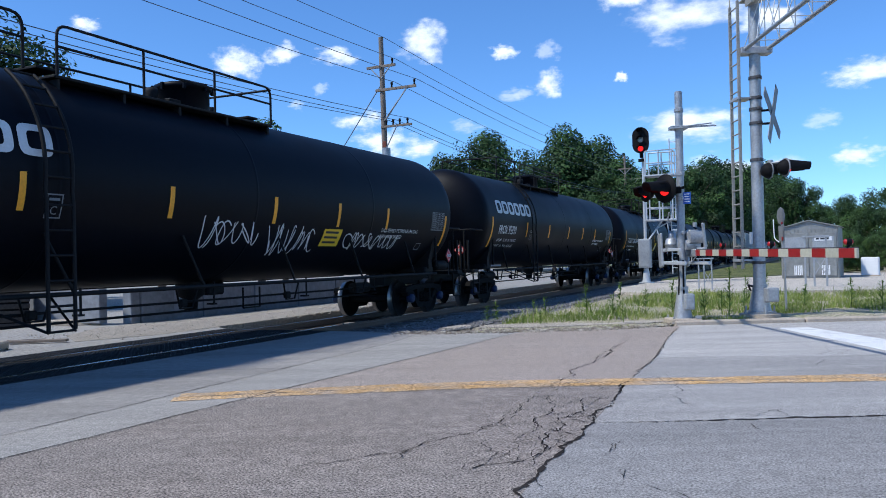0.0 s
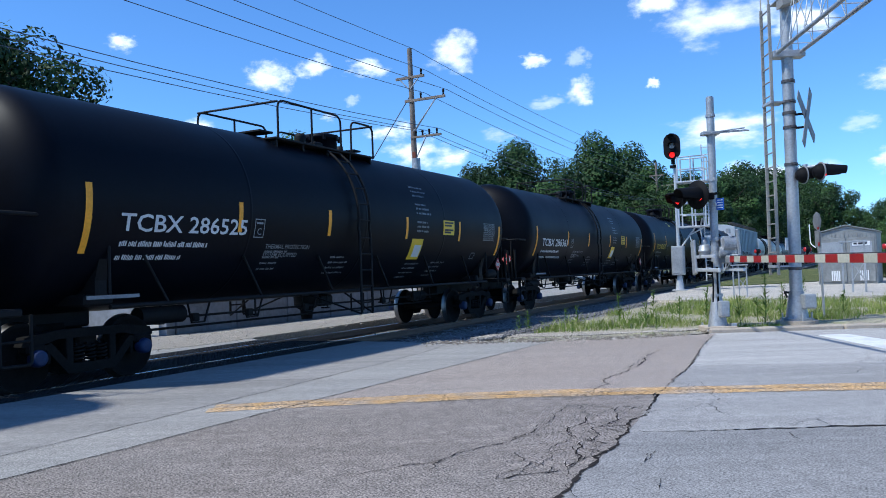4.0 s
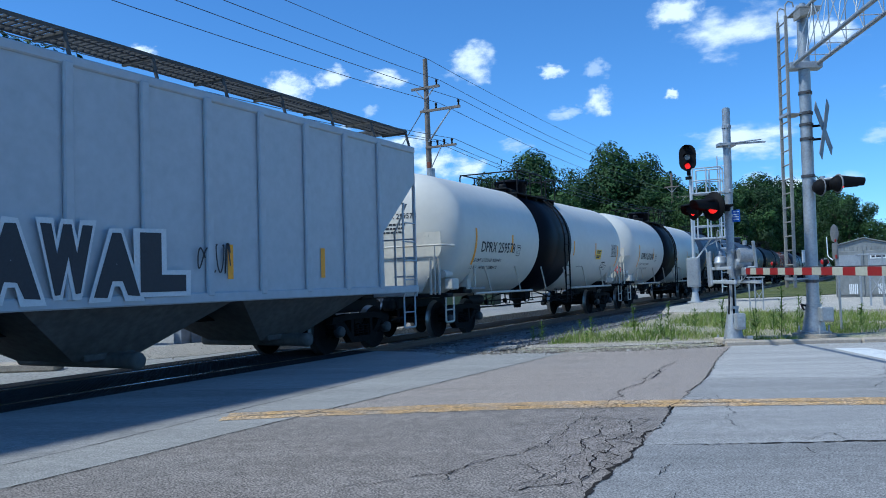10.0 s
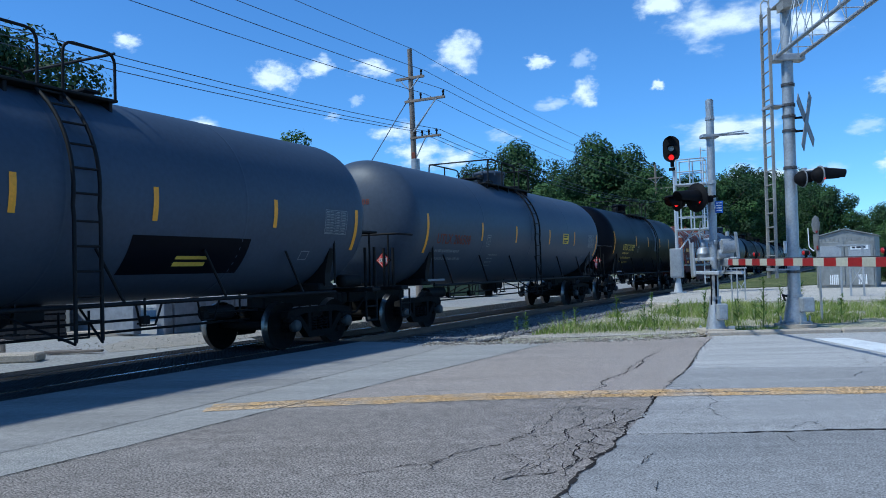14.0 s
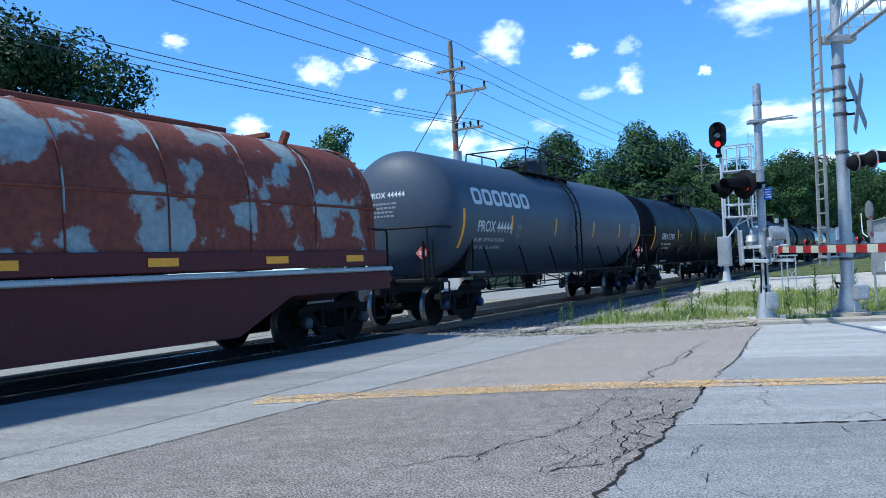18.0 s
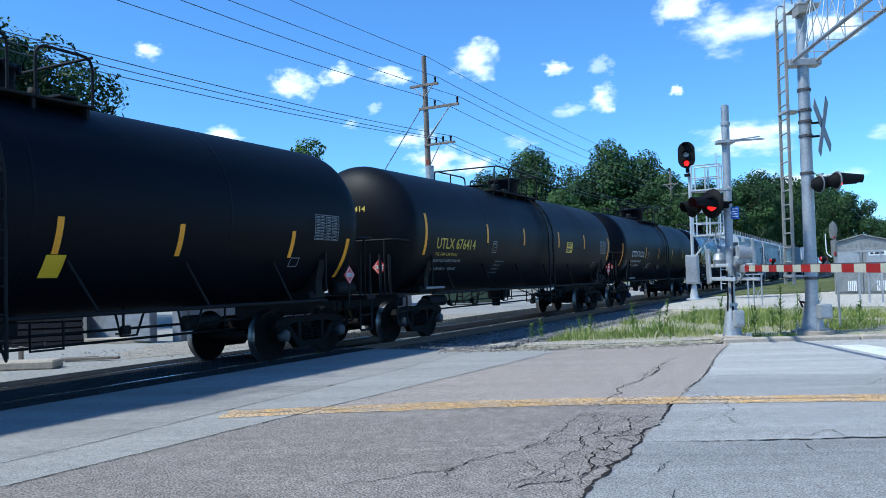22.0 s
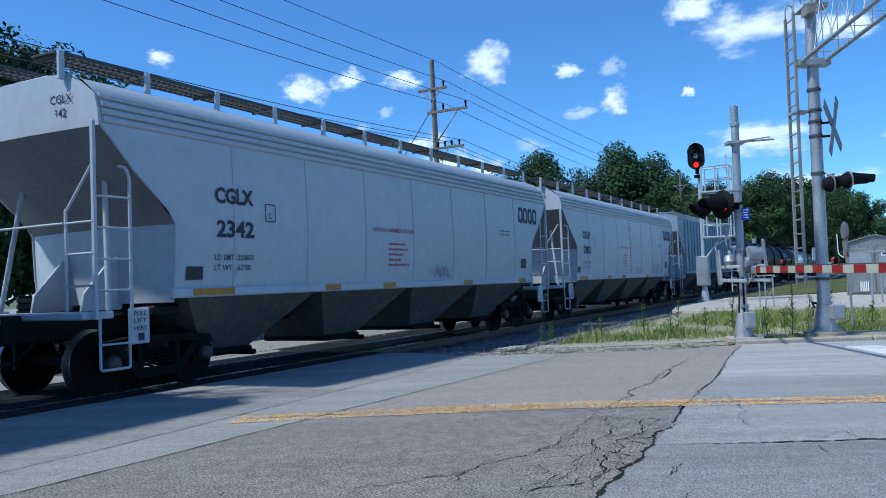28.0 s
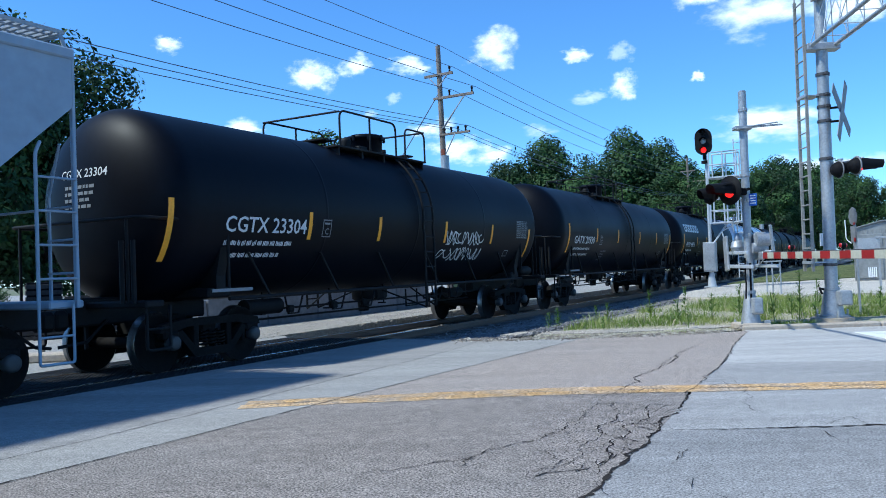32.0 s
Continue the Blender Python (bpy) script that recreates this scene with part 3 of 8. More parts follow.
g = Geo()
xs = [-8.4 + 0.3 * i for i in range(40)] + [3.6 + 2.2 * i for i in range(19)]
rows = 46
vs = []
for x in xs:
    y0 = verge_front(x)
    for j in range(rows):
        y = y0 + (80 - y0) * (j / (rows - 1)) ** 2.2
        vs.append((x, y, verge_z(x, y)))
g.add(vs, [(i * rows + j, (i + 1) * rows + j, (i + 1) * rows + j + 1, i * rows + j + 1) for i in range(len(xs) - 1) for j in range(rows - 1)], True)
tagged(part("grass_verge", g, VERGE), "dry soil verge with sparse grass between road and railway", "verge", kind="structure")
pad_pts = [(-7.3, 33.5), (-6.6, 29.6), (-5.2, 28.6), (-3, 29.2), (0, 29.8), (4, 30.2), (14, 31.0), (30, 33), (30, 56), (0.0, 52), (-3.0, 46.5), (-5.0, 44.8), (-6.9, 43.5)]
slab("gravel_pad", pad_pts, 0.125, 0.4, PADSTONE, "pale gravel pad round the signal shed", "gravel")
slab("far_grass", [(-7.4, 44.5), (-5.2, 46.0), (-3.2, 47.8), (-0.2, 53.5), (3.0, 60), (3.0, 110), (-7.6, 110)], 0.118, 0.3, FARGRASS, "mown green grass behind the gravel pad beside the track", "grass")
slab("side_path", [(-7.0, 15.15), (-5.0, 15.75), (-3.1, 16.95), (-2.7, 17.5), (-3.2, 17.6), (-5.1, 16.5), (-6.9, 15.9)], 0.034, 0.4, GRAVEL, "pale broken strip of old pavement at the road edge", "pavement")

slab("gravel_margin", [(-12.6, 13.2), (-13.2, 11.6), (-14.6, 12.6), (-15.8, 14.6), (-15.8, 29), (-13.3, 30)], 0.006, 0.25, MARGIN, "pale loose gravel between the track and the low wall", "gravel")
# ballast
g = Geo()
for y0, y1 in ((14.6, 420), (-520, -22)):
    prof = [(-13.4, -0.34), (-12.4, -0.17), (-8.9, -0.17), (-7.7, -0.14), (-6.75, -0.005), (-6.3, -0.02)] if y0 > 0 else [(-13.4, -0.34), (-12.4, -0.17), (-8.9, -0.17), (-8.3, -0.24), (-7.9, -0.34), (-7.8, -0.36)]
    steps = 60 if y0 > 0 else 8
    vs = []
    for i in range(steps + 1):
        y = y0 + (y1 - y0) * (i / steps) ** (2 if y0 > 0 else 1)
        vs += [(x, y, z + (0.03 * noise.noise((x, y, 3)) if 0 < i else 0)) for x, z in prof]
    g.add(vs, [(i * 6 + k, i * 6 + k + 1, i * 6 + k + 7, i * 6 + k + 6) for i in range(steps) for k in range(5)], True)
tagged(part("ballast_bed", g, BALLAST), "dark crushed stone ballast under the track", "ballast", kind="structure")
g, pale = Geo(), Geo()
for i in range(4200):
    x = random.uniform(-9.2, -6.2) if random.random() < 0.8 else random.uniform(-12.6, -9)
    y = 14.7 + 22 * random.random() ** 1.6
    z = -0.16 if -12.3 < x < -9.0 else -0.16 - max(0, (x + 8.9)) * 0.1
    if i % 4 == 0:
        x, y, z = random.uniform(-15.8, -12.5), 12.0 + 14 * random.random(), 0.0
    if x > -8.2:
        z = max(-0.14 + max(0, x + 7.7) * 0.14, verge_z(x, y))
    s = random.uniform(0.025, 0.055) * (0.62 if i % 4 == 0 else 1)
    m = Euler((random.random() * 3, random.random() * 3, random.random() * 3)).to_matrix()
    (pale if i % 4 == 0 else g).add([m @ Vector((a * s, b * s * 0.8, c * s * 0.7)) + Vector((x, y, z)) for a, b, c in ((1, 0, 0), (-1, 0.2, 0), (0, 1, 0.1), (0.1, -1, 0), (0, 0, 1), (0, 0, -1))],
          [(0, 2, 4), (2, 1, 4), (1, 3, 4), (3, 0, 4), (2, 0, 5), (1, 2, 5), (3, 1, 5), (0, 3, 5)])
tagged(part("ballast_stones", g, BALLAST), "loose grey ballast stones beside the track", "stones", kind="stuff")
tagged(part("margin_stones", pale, MARGIN), "loose pale stones between the track and the low wall", "stones", kind="stuff")

track = thing("railway_track", "steel rails on dark timber ties", "railway track", kind="structure")
for x in RAIL_X:
    g = Geo()
    prof = [(-0.07, -0.172), (0.07, -0.172), (0.07, -0.16), (0.012, -0.14), (0.012, -0.045), (0.036, -0.035), (0.036, -0.005), (0.030, 0.0), (-0.030, 0.0), (-0.036, -0.005), (-0.036, -0.035), (-0.012, -0.045), (-0.012, -0.14), (-0.07, -0.16)]
    n = len(prof)
    g.add([(a, y, b) for y in (-520, 420) for a, b in prof], [(i, (i + 1) % n, n + (i + 1) % n, n + i) for i in range(n)])
    rail = part("rail", g, RAIL, track, at=pose(x, 0, 0))
    part("rail_head", Geo().box((x, -50, 0.002), (0.055, 940, 0.003)), RAILTOP, track, "polished running surface")
tie_mesh = Geo().box((0, 0, 0), (2.6, 0.23, 0.16), 0.015).mesh("tie", TIE)
for i in range(150):
    part("tie", tie_mesh, None, track, at=pose(TRACK_X + random.uniform(-0.03, 0.03), 15.0 + i * 0.53, -0.245))

# crossing panels
crossing = thing("crossing_panels", "dark ribbed rubber crossing panels between the rails", "crossing panel", kind="structure")
for x0, x1 in ((-9.23, -9.85), (-9.99, -11.31), (-11.45, -12.14)):
    for k in range(15):
        y = -21.6 + k * 2.42
        g = Geo().box(((x0 + x1) / 2, y + 1.2, -0.055), (abs(x1 - x0) - 0.01, 2.40, 0.10), 0.012)
        if -1 < y < 13:
            for a in range(int(abs(x1 - x0) / 0.085)):
                for b in range(26):
                    g.box((min(x0, x1) + 0.05 + a * 0.085, y + 0.06 + b * 0.0915, -0.004), (0.05, 0.05, 0.008))
        part("rubber_panel", g, RUBBER, crossing)


# ---- the train ----
SPEED = 13.3


def wheelset_geo(g):
    """Axle with two wheels; the second material is the polished tread."""
    for s in (1, -1):
        disc = [(0.08, 0.07), (0.13, 0.075), (0.15, 0.05), (0.37, 0.02), (0.40, 0.062), (0.457, 0.060)]
        tread = [(0.457, 0.060), (0.459, -0.03), (0.484, -0.05), (0.486, -0.07), (0.47, -0.078)]
        back = [(0.47, -0.078), (0.40, -0.078), (0.37, -0.02), (0.15, -0.05), (0.08, -0.06)]
        for slot, prof in ((0, disc), (1, tread), (0, back)):
            g.slot = slot
            k = Geo().lathe([(r, s * h) for r, h in prof], axis="x", n=36)
            g.add([(x + s * 0.755, y, z) for x, y, z in k.v], [f if s > 0 else f[::-1] for f in k.f], True)
        g.slot = 0
        g.box((s * 0.80, 0.24, 0), (0.012, 0.10, 0.05))
    g.cyl((-1.06, 0, 0), (1.06, 0, 0), 0.085, 14)


def sideframe_geo(g, s):
    x0, x1 = s * 0.93, s * 1.09
    top = [(-1.10, 0.62), (-1.05, 0.74), (-0.55, 0.80), (0.55, 0.80), (1.05, 0.74), (1.10, 0.62), (1.0, 0.60), (0.72, 0.64), (0.55, 0.68), (-0.55, 0.68), (-0.72, 0.64), (-1.0, 0.60)]
    low = [(-0.78, 0.60), (-0.40, 0.20), (0.40, 0.20), (0.78, 0.60), (0.66, 0.64), (0.36, 0.33), (-0.36, 0.33), (-0.66, 0.64)]
    for poly in (top, low):
        g.prism(poly, min(x0, x1), max(x0, x1))
    for y in (-0.36, 0.36):
        g.box((s * 1.01, y, 0.50), (0.15, 0.11, 0.40), 0.01)
    for y in (-0.889, 0.889):
        g.box((s * 1.02, y, 0.575), (0.20, 0.30, 0.13), 0.03)
        g.box((s * 1.02, y - 0.19 * (1 if y > 0 else -1), 0.47), (0.14, 0.06, 0.22), 0.01)


def spring_geo(g, s, y):
    g.tube([(s * 1.03 + 0.075 * math.cos(a * 1.05), y + 0.075 * math.sin(a * 1.05), 0.34 + a * 0.0085) for a in range(30)], 0.017, 5)


def cap_geo(g, s, y):
    g.lathe([(0.0, s * 1.205), (0.07, s * 1.205), (0.105, s * 1.19), (0.115, s * 1.15), (0.115, s * 1.06), (0.10, s * 1.04)], c=(0, y, 0.457), axis="x", n=16)


def beam_geo(g, y):
    for s in (1, -1):
        g.box((s * 0.62, y, 0.42), (0.18, 0.10, 0.25), 0.02)
    g.cyl((-0.75, y, 0.38), (0.75, y, 0.38), 0.04, 8)


WHEELS = []


def truck(car, y, blue):
    """A two-axle truck: bolster with side frames, springs, caps and two turning wheelsets."""
    b = part("truck", shared("truck_bolster", lambda g: g.box((0, 0, 0.62), (2.0, 0.36, 0.26), 0.04).box((0, 0, 0.80), (0.5, 0.5, 0.12), 0.03), TRUCK), None, car, at=pose(0, y, 0))
    for s in (1, -1):
        part("side_frame", shared(("side_frame", s), lambda g: sideframe_geo(g, s), TRUCK), None, b)
        for yy in (-0.19, 0.0, 0.19):
            part("spring", shared(("spring", s, yy), lambda g: spring_geo(g, s, yy), TRUCK), None, b)
    for yy in (-0.889, 0.889):
        part("brake_beam", shared(("brake_beam", yy), lambda g: beam_geo(g, yy * 0.46), TRUCK), None, b)
        for s in (1, -1):
            part("bearing_cap", shared(("bearing_cap", yy, s), lambda g: cap_geo(g, s, yy), CAPBLUE if blue else CAPGREY), None, b, "blue bearing cap" if blue else "")
        w = part("wheelset", shared("wheelset", wheelset_geo, (WHEELRUST, TREAD)), None, b, at=pose(0, yy, 0.457))
        WHEELS.append((w, yy))
    return b


def couplers(car, L, fm):
    for s in (1, -1):
        def cg(g):
            g.box((0, s * (L / 2 - 0.45), 0.88), (0.16, 0.75, 0.16), 0.03)
            g.box((0.04, s * (L / 2 - 0.10), 0.88), (0.30, 0.26, 0.30), 0.06)
            g.box((0, s * (L / 2 - 0.62), 0.62), (0.05, 0.05, 0.4))
            g.tube([(0.25, s * (L / 2 - 0.8), 0.85), (0.3, s * (L / 2 - 0.4), 0.55), (0.12, s * (L / 2 - 0.05), 0.50)], 0.025, 6)
        part("coupler", shared(("coupler", L, s), cg, FRAMEBLACK), None, car)


class Tank:
    """Places marks on the near side of a tank shell."""

    def __init__(self, r, zc):
        self.r, self.zc = r, zc

    def at(self, y, z, off):
        a = math.asin(max(-0.98, min(0.98, (z - self.zc) / self.r)))
        return lambda u, v: ((self.r + off) * math.cos(a + v / self.r), y + u, self.zc + (self.r + off) * math.sin(a + v / self.r))


class Flat:
    """Places marks on an upright side at x."""

    def __init__(self, x, bulge=0.0, zc=2.7, half=1.4):
        self.x, self.bulge, self.zc, self.half = x, bulge, zc, half

    def at(self, y, z, off):
        return lambda u, v: (self.x + off - self.bulge * ((z + v - self.zc) / self.half) ** 2, y + u, z + v)


def words(car, where, text, y, z, size, material, bold=0.0, squeeze=1.0, name="lettering", off=0.008, width=None):
    vs, fs = letters(text, bold)
    if width:
        squeeze = width / (max(a for a, b in vs) * size)
    put = where.at(y, z, off)
    part(name, Geo().add([put(a * size * squeeze, b * size) for a, b in vs], fs), material, car)


def patches(car, where, rects, material, name, label="", off=0.006):
    """Thin painted or stuck patches: (y, z, width, height), each a part; rows of tiny ones stay one."""
    g = Geo()
    for y, z, w, h in rects:
        put = where.at(y, z, off)
        n = max(1, int(h / 0.12))
        vs = [put(u, h * i / n) for i in range(n + 1) for u in (0, w)]
        g.add(vs, [(2 * i, 2 * i + 1, 2 * i + 3, 2 * i + 2) for i in range(n)], True)
        if len(rects) <= 12 and w * h > 0.025:
            part(name, g, material, car, label)
            g = Geo()
    if g.v:
        part(name, g, material, car, label)


def text_bars(car, where, y, z, w, lines, lh, material, seed=0, name="fine_print"):
    """Small print: rows of short bars, top row at z."""
    rnd = random.Random(seed + int(y * 100))
    rects = []
    for k in range(lines):
        u, end, left = 0.0, w * rnd.uniform(0.55, 1.0), 0
        if lines > 6 and k % 4 == 3:
            continue
        while u < end:
            if left == 0:
                u += 0.028
                left = rnd.randint(2, 8)
            b = rnd.uniform(0.015, 0.030)
            rects.append((y + u, z - k * lh + rnd.uniform(0, 0.06) * lh, b, lh * rnd.uniform(0.34, 0.46)))
            u += b + 0.010
            left -= 1
    patches(car, where, rects, material, name)


def data_panel(car, where, y, z, w, h, material):
    """A framed table of figures."""
    rects = [(y, z, w, 0.012), (y, z + h, w, 0.012), (y, z, 0.012, h), (y + w, z, 0.012, h), (y + w * 0.45, z, 0.01, h), (y + w * 0.72, z, 0.01, h)]
    n = 9
    for k in range(n):
        zz = z + h * (k + 0.3) / n
        rects.append((y, z + h * k / n, w, 0.006))
        for a, b in ((0.05, 0.20), (0.23, 0.38), (0.50, 0.66), (0.77, 0.93)):
            rects.append((y + w * a, zz, w * (b - a), h / n * 0.34))
    patches(car, where, rects, material, "data_panel", "stencilled table of figures")


def outline_box(car, where, y, z, w, h, material, t=0.02, name="stencil_frame"):
    patches(car, where, [(y, z, w, t), (y, z + h - t, w, t), (y, z, t, h), (y + w - t, z, t, h)], material, name)


def logo_blocks(car, where, y, z, w, h, n, material, slant=0.0):
    """A wordmark as plain blocks: rounded rings side by side."""
    g = Geo()
    bw = w / n
    put = where.at(y, z, 0.009)
    for k in range(n):
        m = 24
        vs = []
        for i in range(m):
            a = 2 * math.pi * i / m
            c, d = math.cos(a), math.sin(a)
            c, d = math.copysign(abs(c) ** 0.5, c), math.copysign(abs(d) ** 0.5, d)
            for f, o in ((1.0, 0.0), (0.48, 0.05)):
                u, v = bw * (k + 0.5) + c * bw * 0.44 * f, h / 2 + d * (h / 2) * (f if f == 1 else 0.56)
                vs.append(put(u + slant * v, v))
        g.add(vs, [(2 * i, 2 * ((i + 1) % m), 2 * ((i + 1) % m) + 1, 2 * i + 1) for i in range(m)], True)
    part("wordmark_shapes", g, material, car, "plain block wordmark")


def scribble(car, where, y, z, w, h, material, seed, loops=7, wide=0.028, name="graffiti"):
    """A sprayed tag: one crooked looping line in several strokes."""
    rnd = random.Random(seed)
    g = Geo()
    for k in range(loops):
        cx = w * (k + 0.5) / loops
        ph, sx, sz = rnd.uniform(0, 6.28), rnd.uniform(0.4, 0.9) * w / loops, rnd.uniform(0.25, 0.5) * h
        fz = rnd.choice((1.0, 2.0, 1.5))
        pts = []
        for i in range(22):
            a = i / 21 * rnd.uniform(4.6, 4.8)
            pts.append((cx + sx * math.cos(a + ph), h * 0.5 + sz * math.sin(a * fz + ph * 0.5)))
        vs = []
        put = where.at(y, z, 0.007)
        for i, p in enumerate(pts):
            q, r = pts[max(0, i - 1)], pts[min(21, i + 1)]
            d = Vector((r[0] - q[0], r[1] - q[1])).normalized()
            vs += [put(p[0] - d.y * wide / 2, p[1] + d.x * wide / 2), put(p[0] + d.y * wide / 2, p[1] - d.x * wide / 2)]
        g.add(vs, [(2 * i, 2 * i + 1, 2 * i + 3, 2 * i + 2) for i in range(21)])
    part(name, g, material, car, "sprayed scribble")


def placard(car, x, y, z, face, text="1202"):
    """A red diamond placard in a holder; face: direction it looks at."""
    m = pose(x, y, z, 90, 0, face)
    g = Geo().box((0, 0, 0), (0.26, 0.26, 0.012), 0.003, pose(0, 0, 0, 0, 0, 45).to_3x3())
    h = part("placard", g, PLACARD, car, "red diamond hazard placard", at=m)
    rim = Geo()
    for a in range(4):
        rim.box((0, 0, 0.008), (0.23, 0.008, 0.004), 0, None)
        k = pose(0, 0, 0, 0, 0, 45 + 90 * a)
        rim.v[-8:] = [tuple(k @ (Vector(v) + Vector((0, 0.105, 0)))) for v in rim.v[-8:]]
    rim.box((0, 0, 0.008), (0.19, 0.085, 0.004))
    part("placard_border", rim, MARKWHITE, h)
    vs, fs = letters(text, 0.01)
    part("placard_number", Geo().add([(a * 0.085 - 0.09, b * 0.085 - 0.03, 0.0115) for a, b in vs], fs), MARKBLACK, h)
    part("holder", Geo().box((0, 0, -0.015), (0.30, 0.30, 0.012), 0.004, pose(0, 0, 0, 0, 0, 45).to_3x3()).box((0, -0.35, -0.015), (0.05, 0.5, 0.012)), FRAMEBLACK, h)


def tank_shell(g, r, zc, T, depth):
    prof = []
    a = T / 2 - depth
    for i in range(10, 0, -1):
        t = i / 10 * math.pi / 2
        prof.append((r * math.cos(t) ** 0.92 if i < 10 else 0.001, -a - depth * math.sin(t)))
    prof += [(r, -a), (r, -a + 0.15), (r, -a + 0.30)]
    for s in (-a * 0.5, 0.0, a * 0.5):
        prof += [(r, s - 0.10), (r, s - 0.05), (r, s - 0.02), (r + 0.004, s - 0.008), (r + 0.004, s + 0.008), (r, s + 0.02), (r, s + 0.05), (r, s + 0.10)]
    prof += [(q, -h) for q, h in prof[:13][::-1]]
    g.lathe(prof, c=(0, 0, zc), n=64)


def tank_car(label, L, r=1.57, zc=2.60, shell=None, frame=None, dome_y=0.0, dome=(0.46, 0.5), rail_style=0, ladder_y=0.25, blue=True, band=None, gap=0.62, group="tank cars of the train"):
    """A tank car at rest at the origin: rail top z 0, near side +x."""
    shell, frame = shell or TANKBLACK, frame or FRAMEBLACK
    car = thing("tank_car", label, "tank car", group)
    T = L - 2 * gap
    part("tank", shared(("tank", L, r, zc, gap), lambda g: tank_shell(g, r, zc, T, 0.70), shell), None, car)
    if band:
        part("band", shared(("band", r, zc), lambda g: g.lathe([(r, -band[1] / 2), (r + 0.008, -band[1] / 2), (r + 0.008, band[1] / 2), (r, band[1] / 2)], c=(0, band[0], zc), n=64), TANKBLACK), None, car, "wide black band")
    top = zc + r
    # manway housing with its lid
    dr, dh = dome
    def dome_geo(g):
        g.lathe([(0.001, top + dh + 0.10), (dr * 0.85, top + dh + 0.08), (dr + 0.04, top + dh + 0.04), (dr + 0.05, top + dh - 0.03), (dr, top + dh - 0.05), (dr, top - 0.12)], c=(0, dome_y, 0), axis="z", n=28)
        for k in range(8):
            a = k * 0.785
            g.box((math.cos(a) * (dr + 0.05), dome_y + math.sin(a) * (dr + 0.05), top + dh - 0.02), (0.06, 0.06, 0.14), 0.01)
    part("manway_housing", shared(("manway_housing", top, dr, dh, dome_y), dome_geo, TANKBLACK if shell is TANKWHITE else shell), None, car)
    part("relief_valve", shared(("relief_valve", top, dome_y), lambda g: g.lathe([(0.001, top + 0.30), (0.10, top + 0.29), (0.13, top + 0.22), (0.10, top + 0.12), (0.10, top - 0.05)], c=(0.05, dome_y - 0.85, 0), axis="z", n=16), FRAMEBLACK), None, car)
    part("vent_valve", shared(("vent_valve", top, dome_y), lambda g: g.lathe([(0.001, top + 0.22), (0.08, top + 0.21), (0.09, top + 0.1), (0.07, top - 0.05)], c=(0.0, dome_y + 0.75, 0), axis="z", n=14), FRAMEBLACK), None, car)
    part("valve_box", shared(("valve_box", top, dome_y), lambda g: g.box((0.25, dome_y - 0.55, top + 0.06), (0.16, 0.3, 0.12), 0.02), FRAMEBLACK), None, car)
    # platform and guard rails
    d0, d1 = (-2.2, 1.4) if rail_style == 0 else (-3.8, 1.3)
    def deck(g):
        for s in (1, -1):
            g.box((s * 0.80, (d0 + d1) / 2, top - 0.16), (0.42, d1 - d0, 0.04), 0.008)
            for k in range(5):
                g.box((s * 0.72, d0 + 0.1 + (d1 - d0 - 0.2) * k / 4, top - 0.26), (0.5, 0.06, 0.16), 0.01)
        g.box((0, d0 + 0.2, top + 0.02), (1.3, 0.4, 0.04), 0.008).box((0, d1 - 0.15, top + 0.02), (1.3, 0.3, 0.04), 0.008)
    part("platform", shared(("platform", top, rail_style), deck, FRAMEBLACK), None, car)
    zb, zt = top - 0.15, top + 0.58
    for s in (1, -1):
        def rails(g):
            x = s * 1.0
            if rail_style == 0:
                runs = [[(x, -2.1, zb), (x, -2.1, zt), (x, 0.05, zt), (x, 0.05, zb)], [(x, 0.45, zb), (x, 0.45, zt - 0.04), (x, 1.35, zt - 0.04), (x, 1.35, zb)]]
                mids = [[(x, -1.0, zb), (x, -1.0, zt)]]
            else:
                runs = [[(x, -6.2, zb), (x, -6.2, zt), (x, -4.3, zt), (x, -4.3, zb)], [(x, -3.75, zb), (x, -3.75, zt), (x, 1.25, zt), (x, 1.25, zb)]]
                mids = [[(x, y, zb), (x, y, zt)] for y in (-2.1, -0.4)] + [[(x, -5.6, zb + 0.42), (x, -4.3, zb + 0.42)], [(x, -3.75, zb + 0.42), (x, 1.25, zb + 0.42)]]
            for q in runs:
                g.tube(bend(q, 0.18), 0.023, 7)
            for q in mids:
                g.tube(q, 0.022, 6)
        part("guard_rail", shared(("guard_rail", top, rail_style, s), rails, FRAMEBLACK), None, car)
    for y in (-2.1, 1.35) if rail_style == 0 else (-6.2, 1.25):
        def cross(g):
            g.tube([(-1.0, y, zt - 0.03), (1.0, y, zt - 0.03)], 0.022, 6)
        part("guard_rail_end", shared(("guard_rail_end", top, y), cross, FRAMEBLACK), None, car)
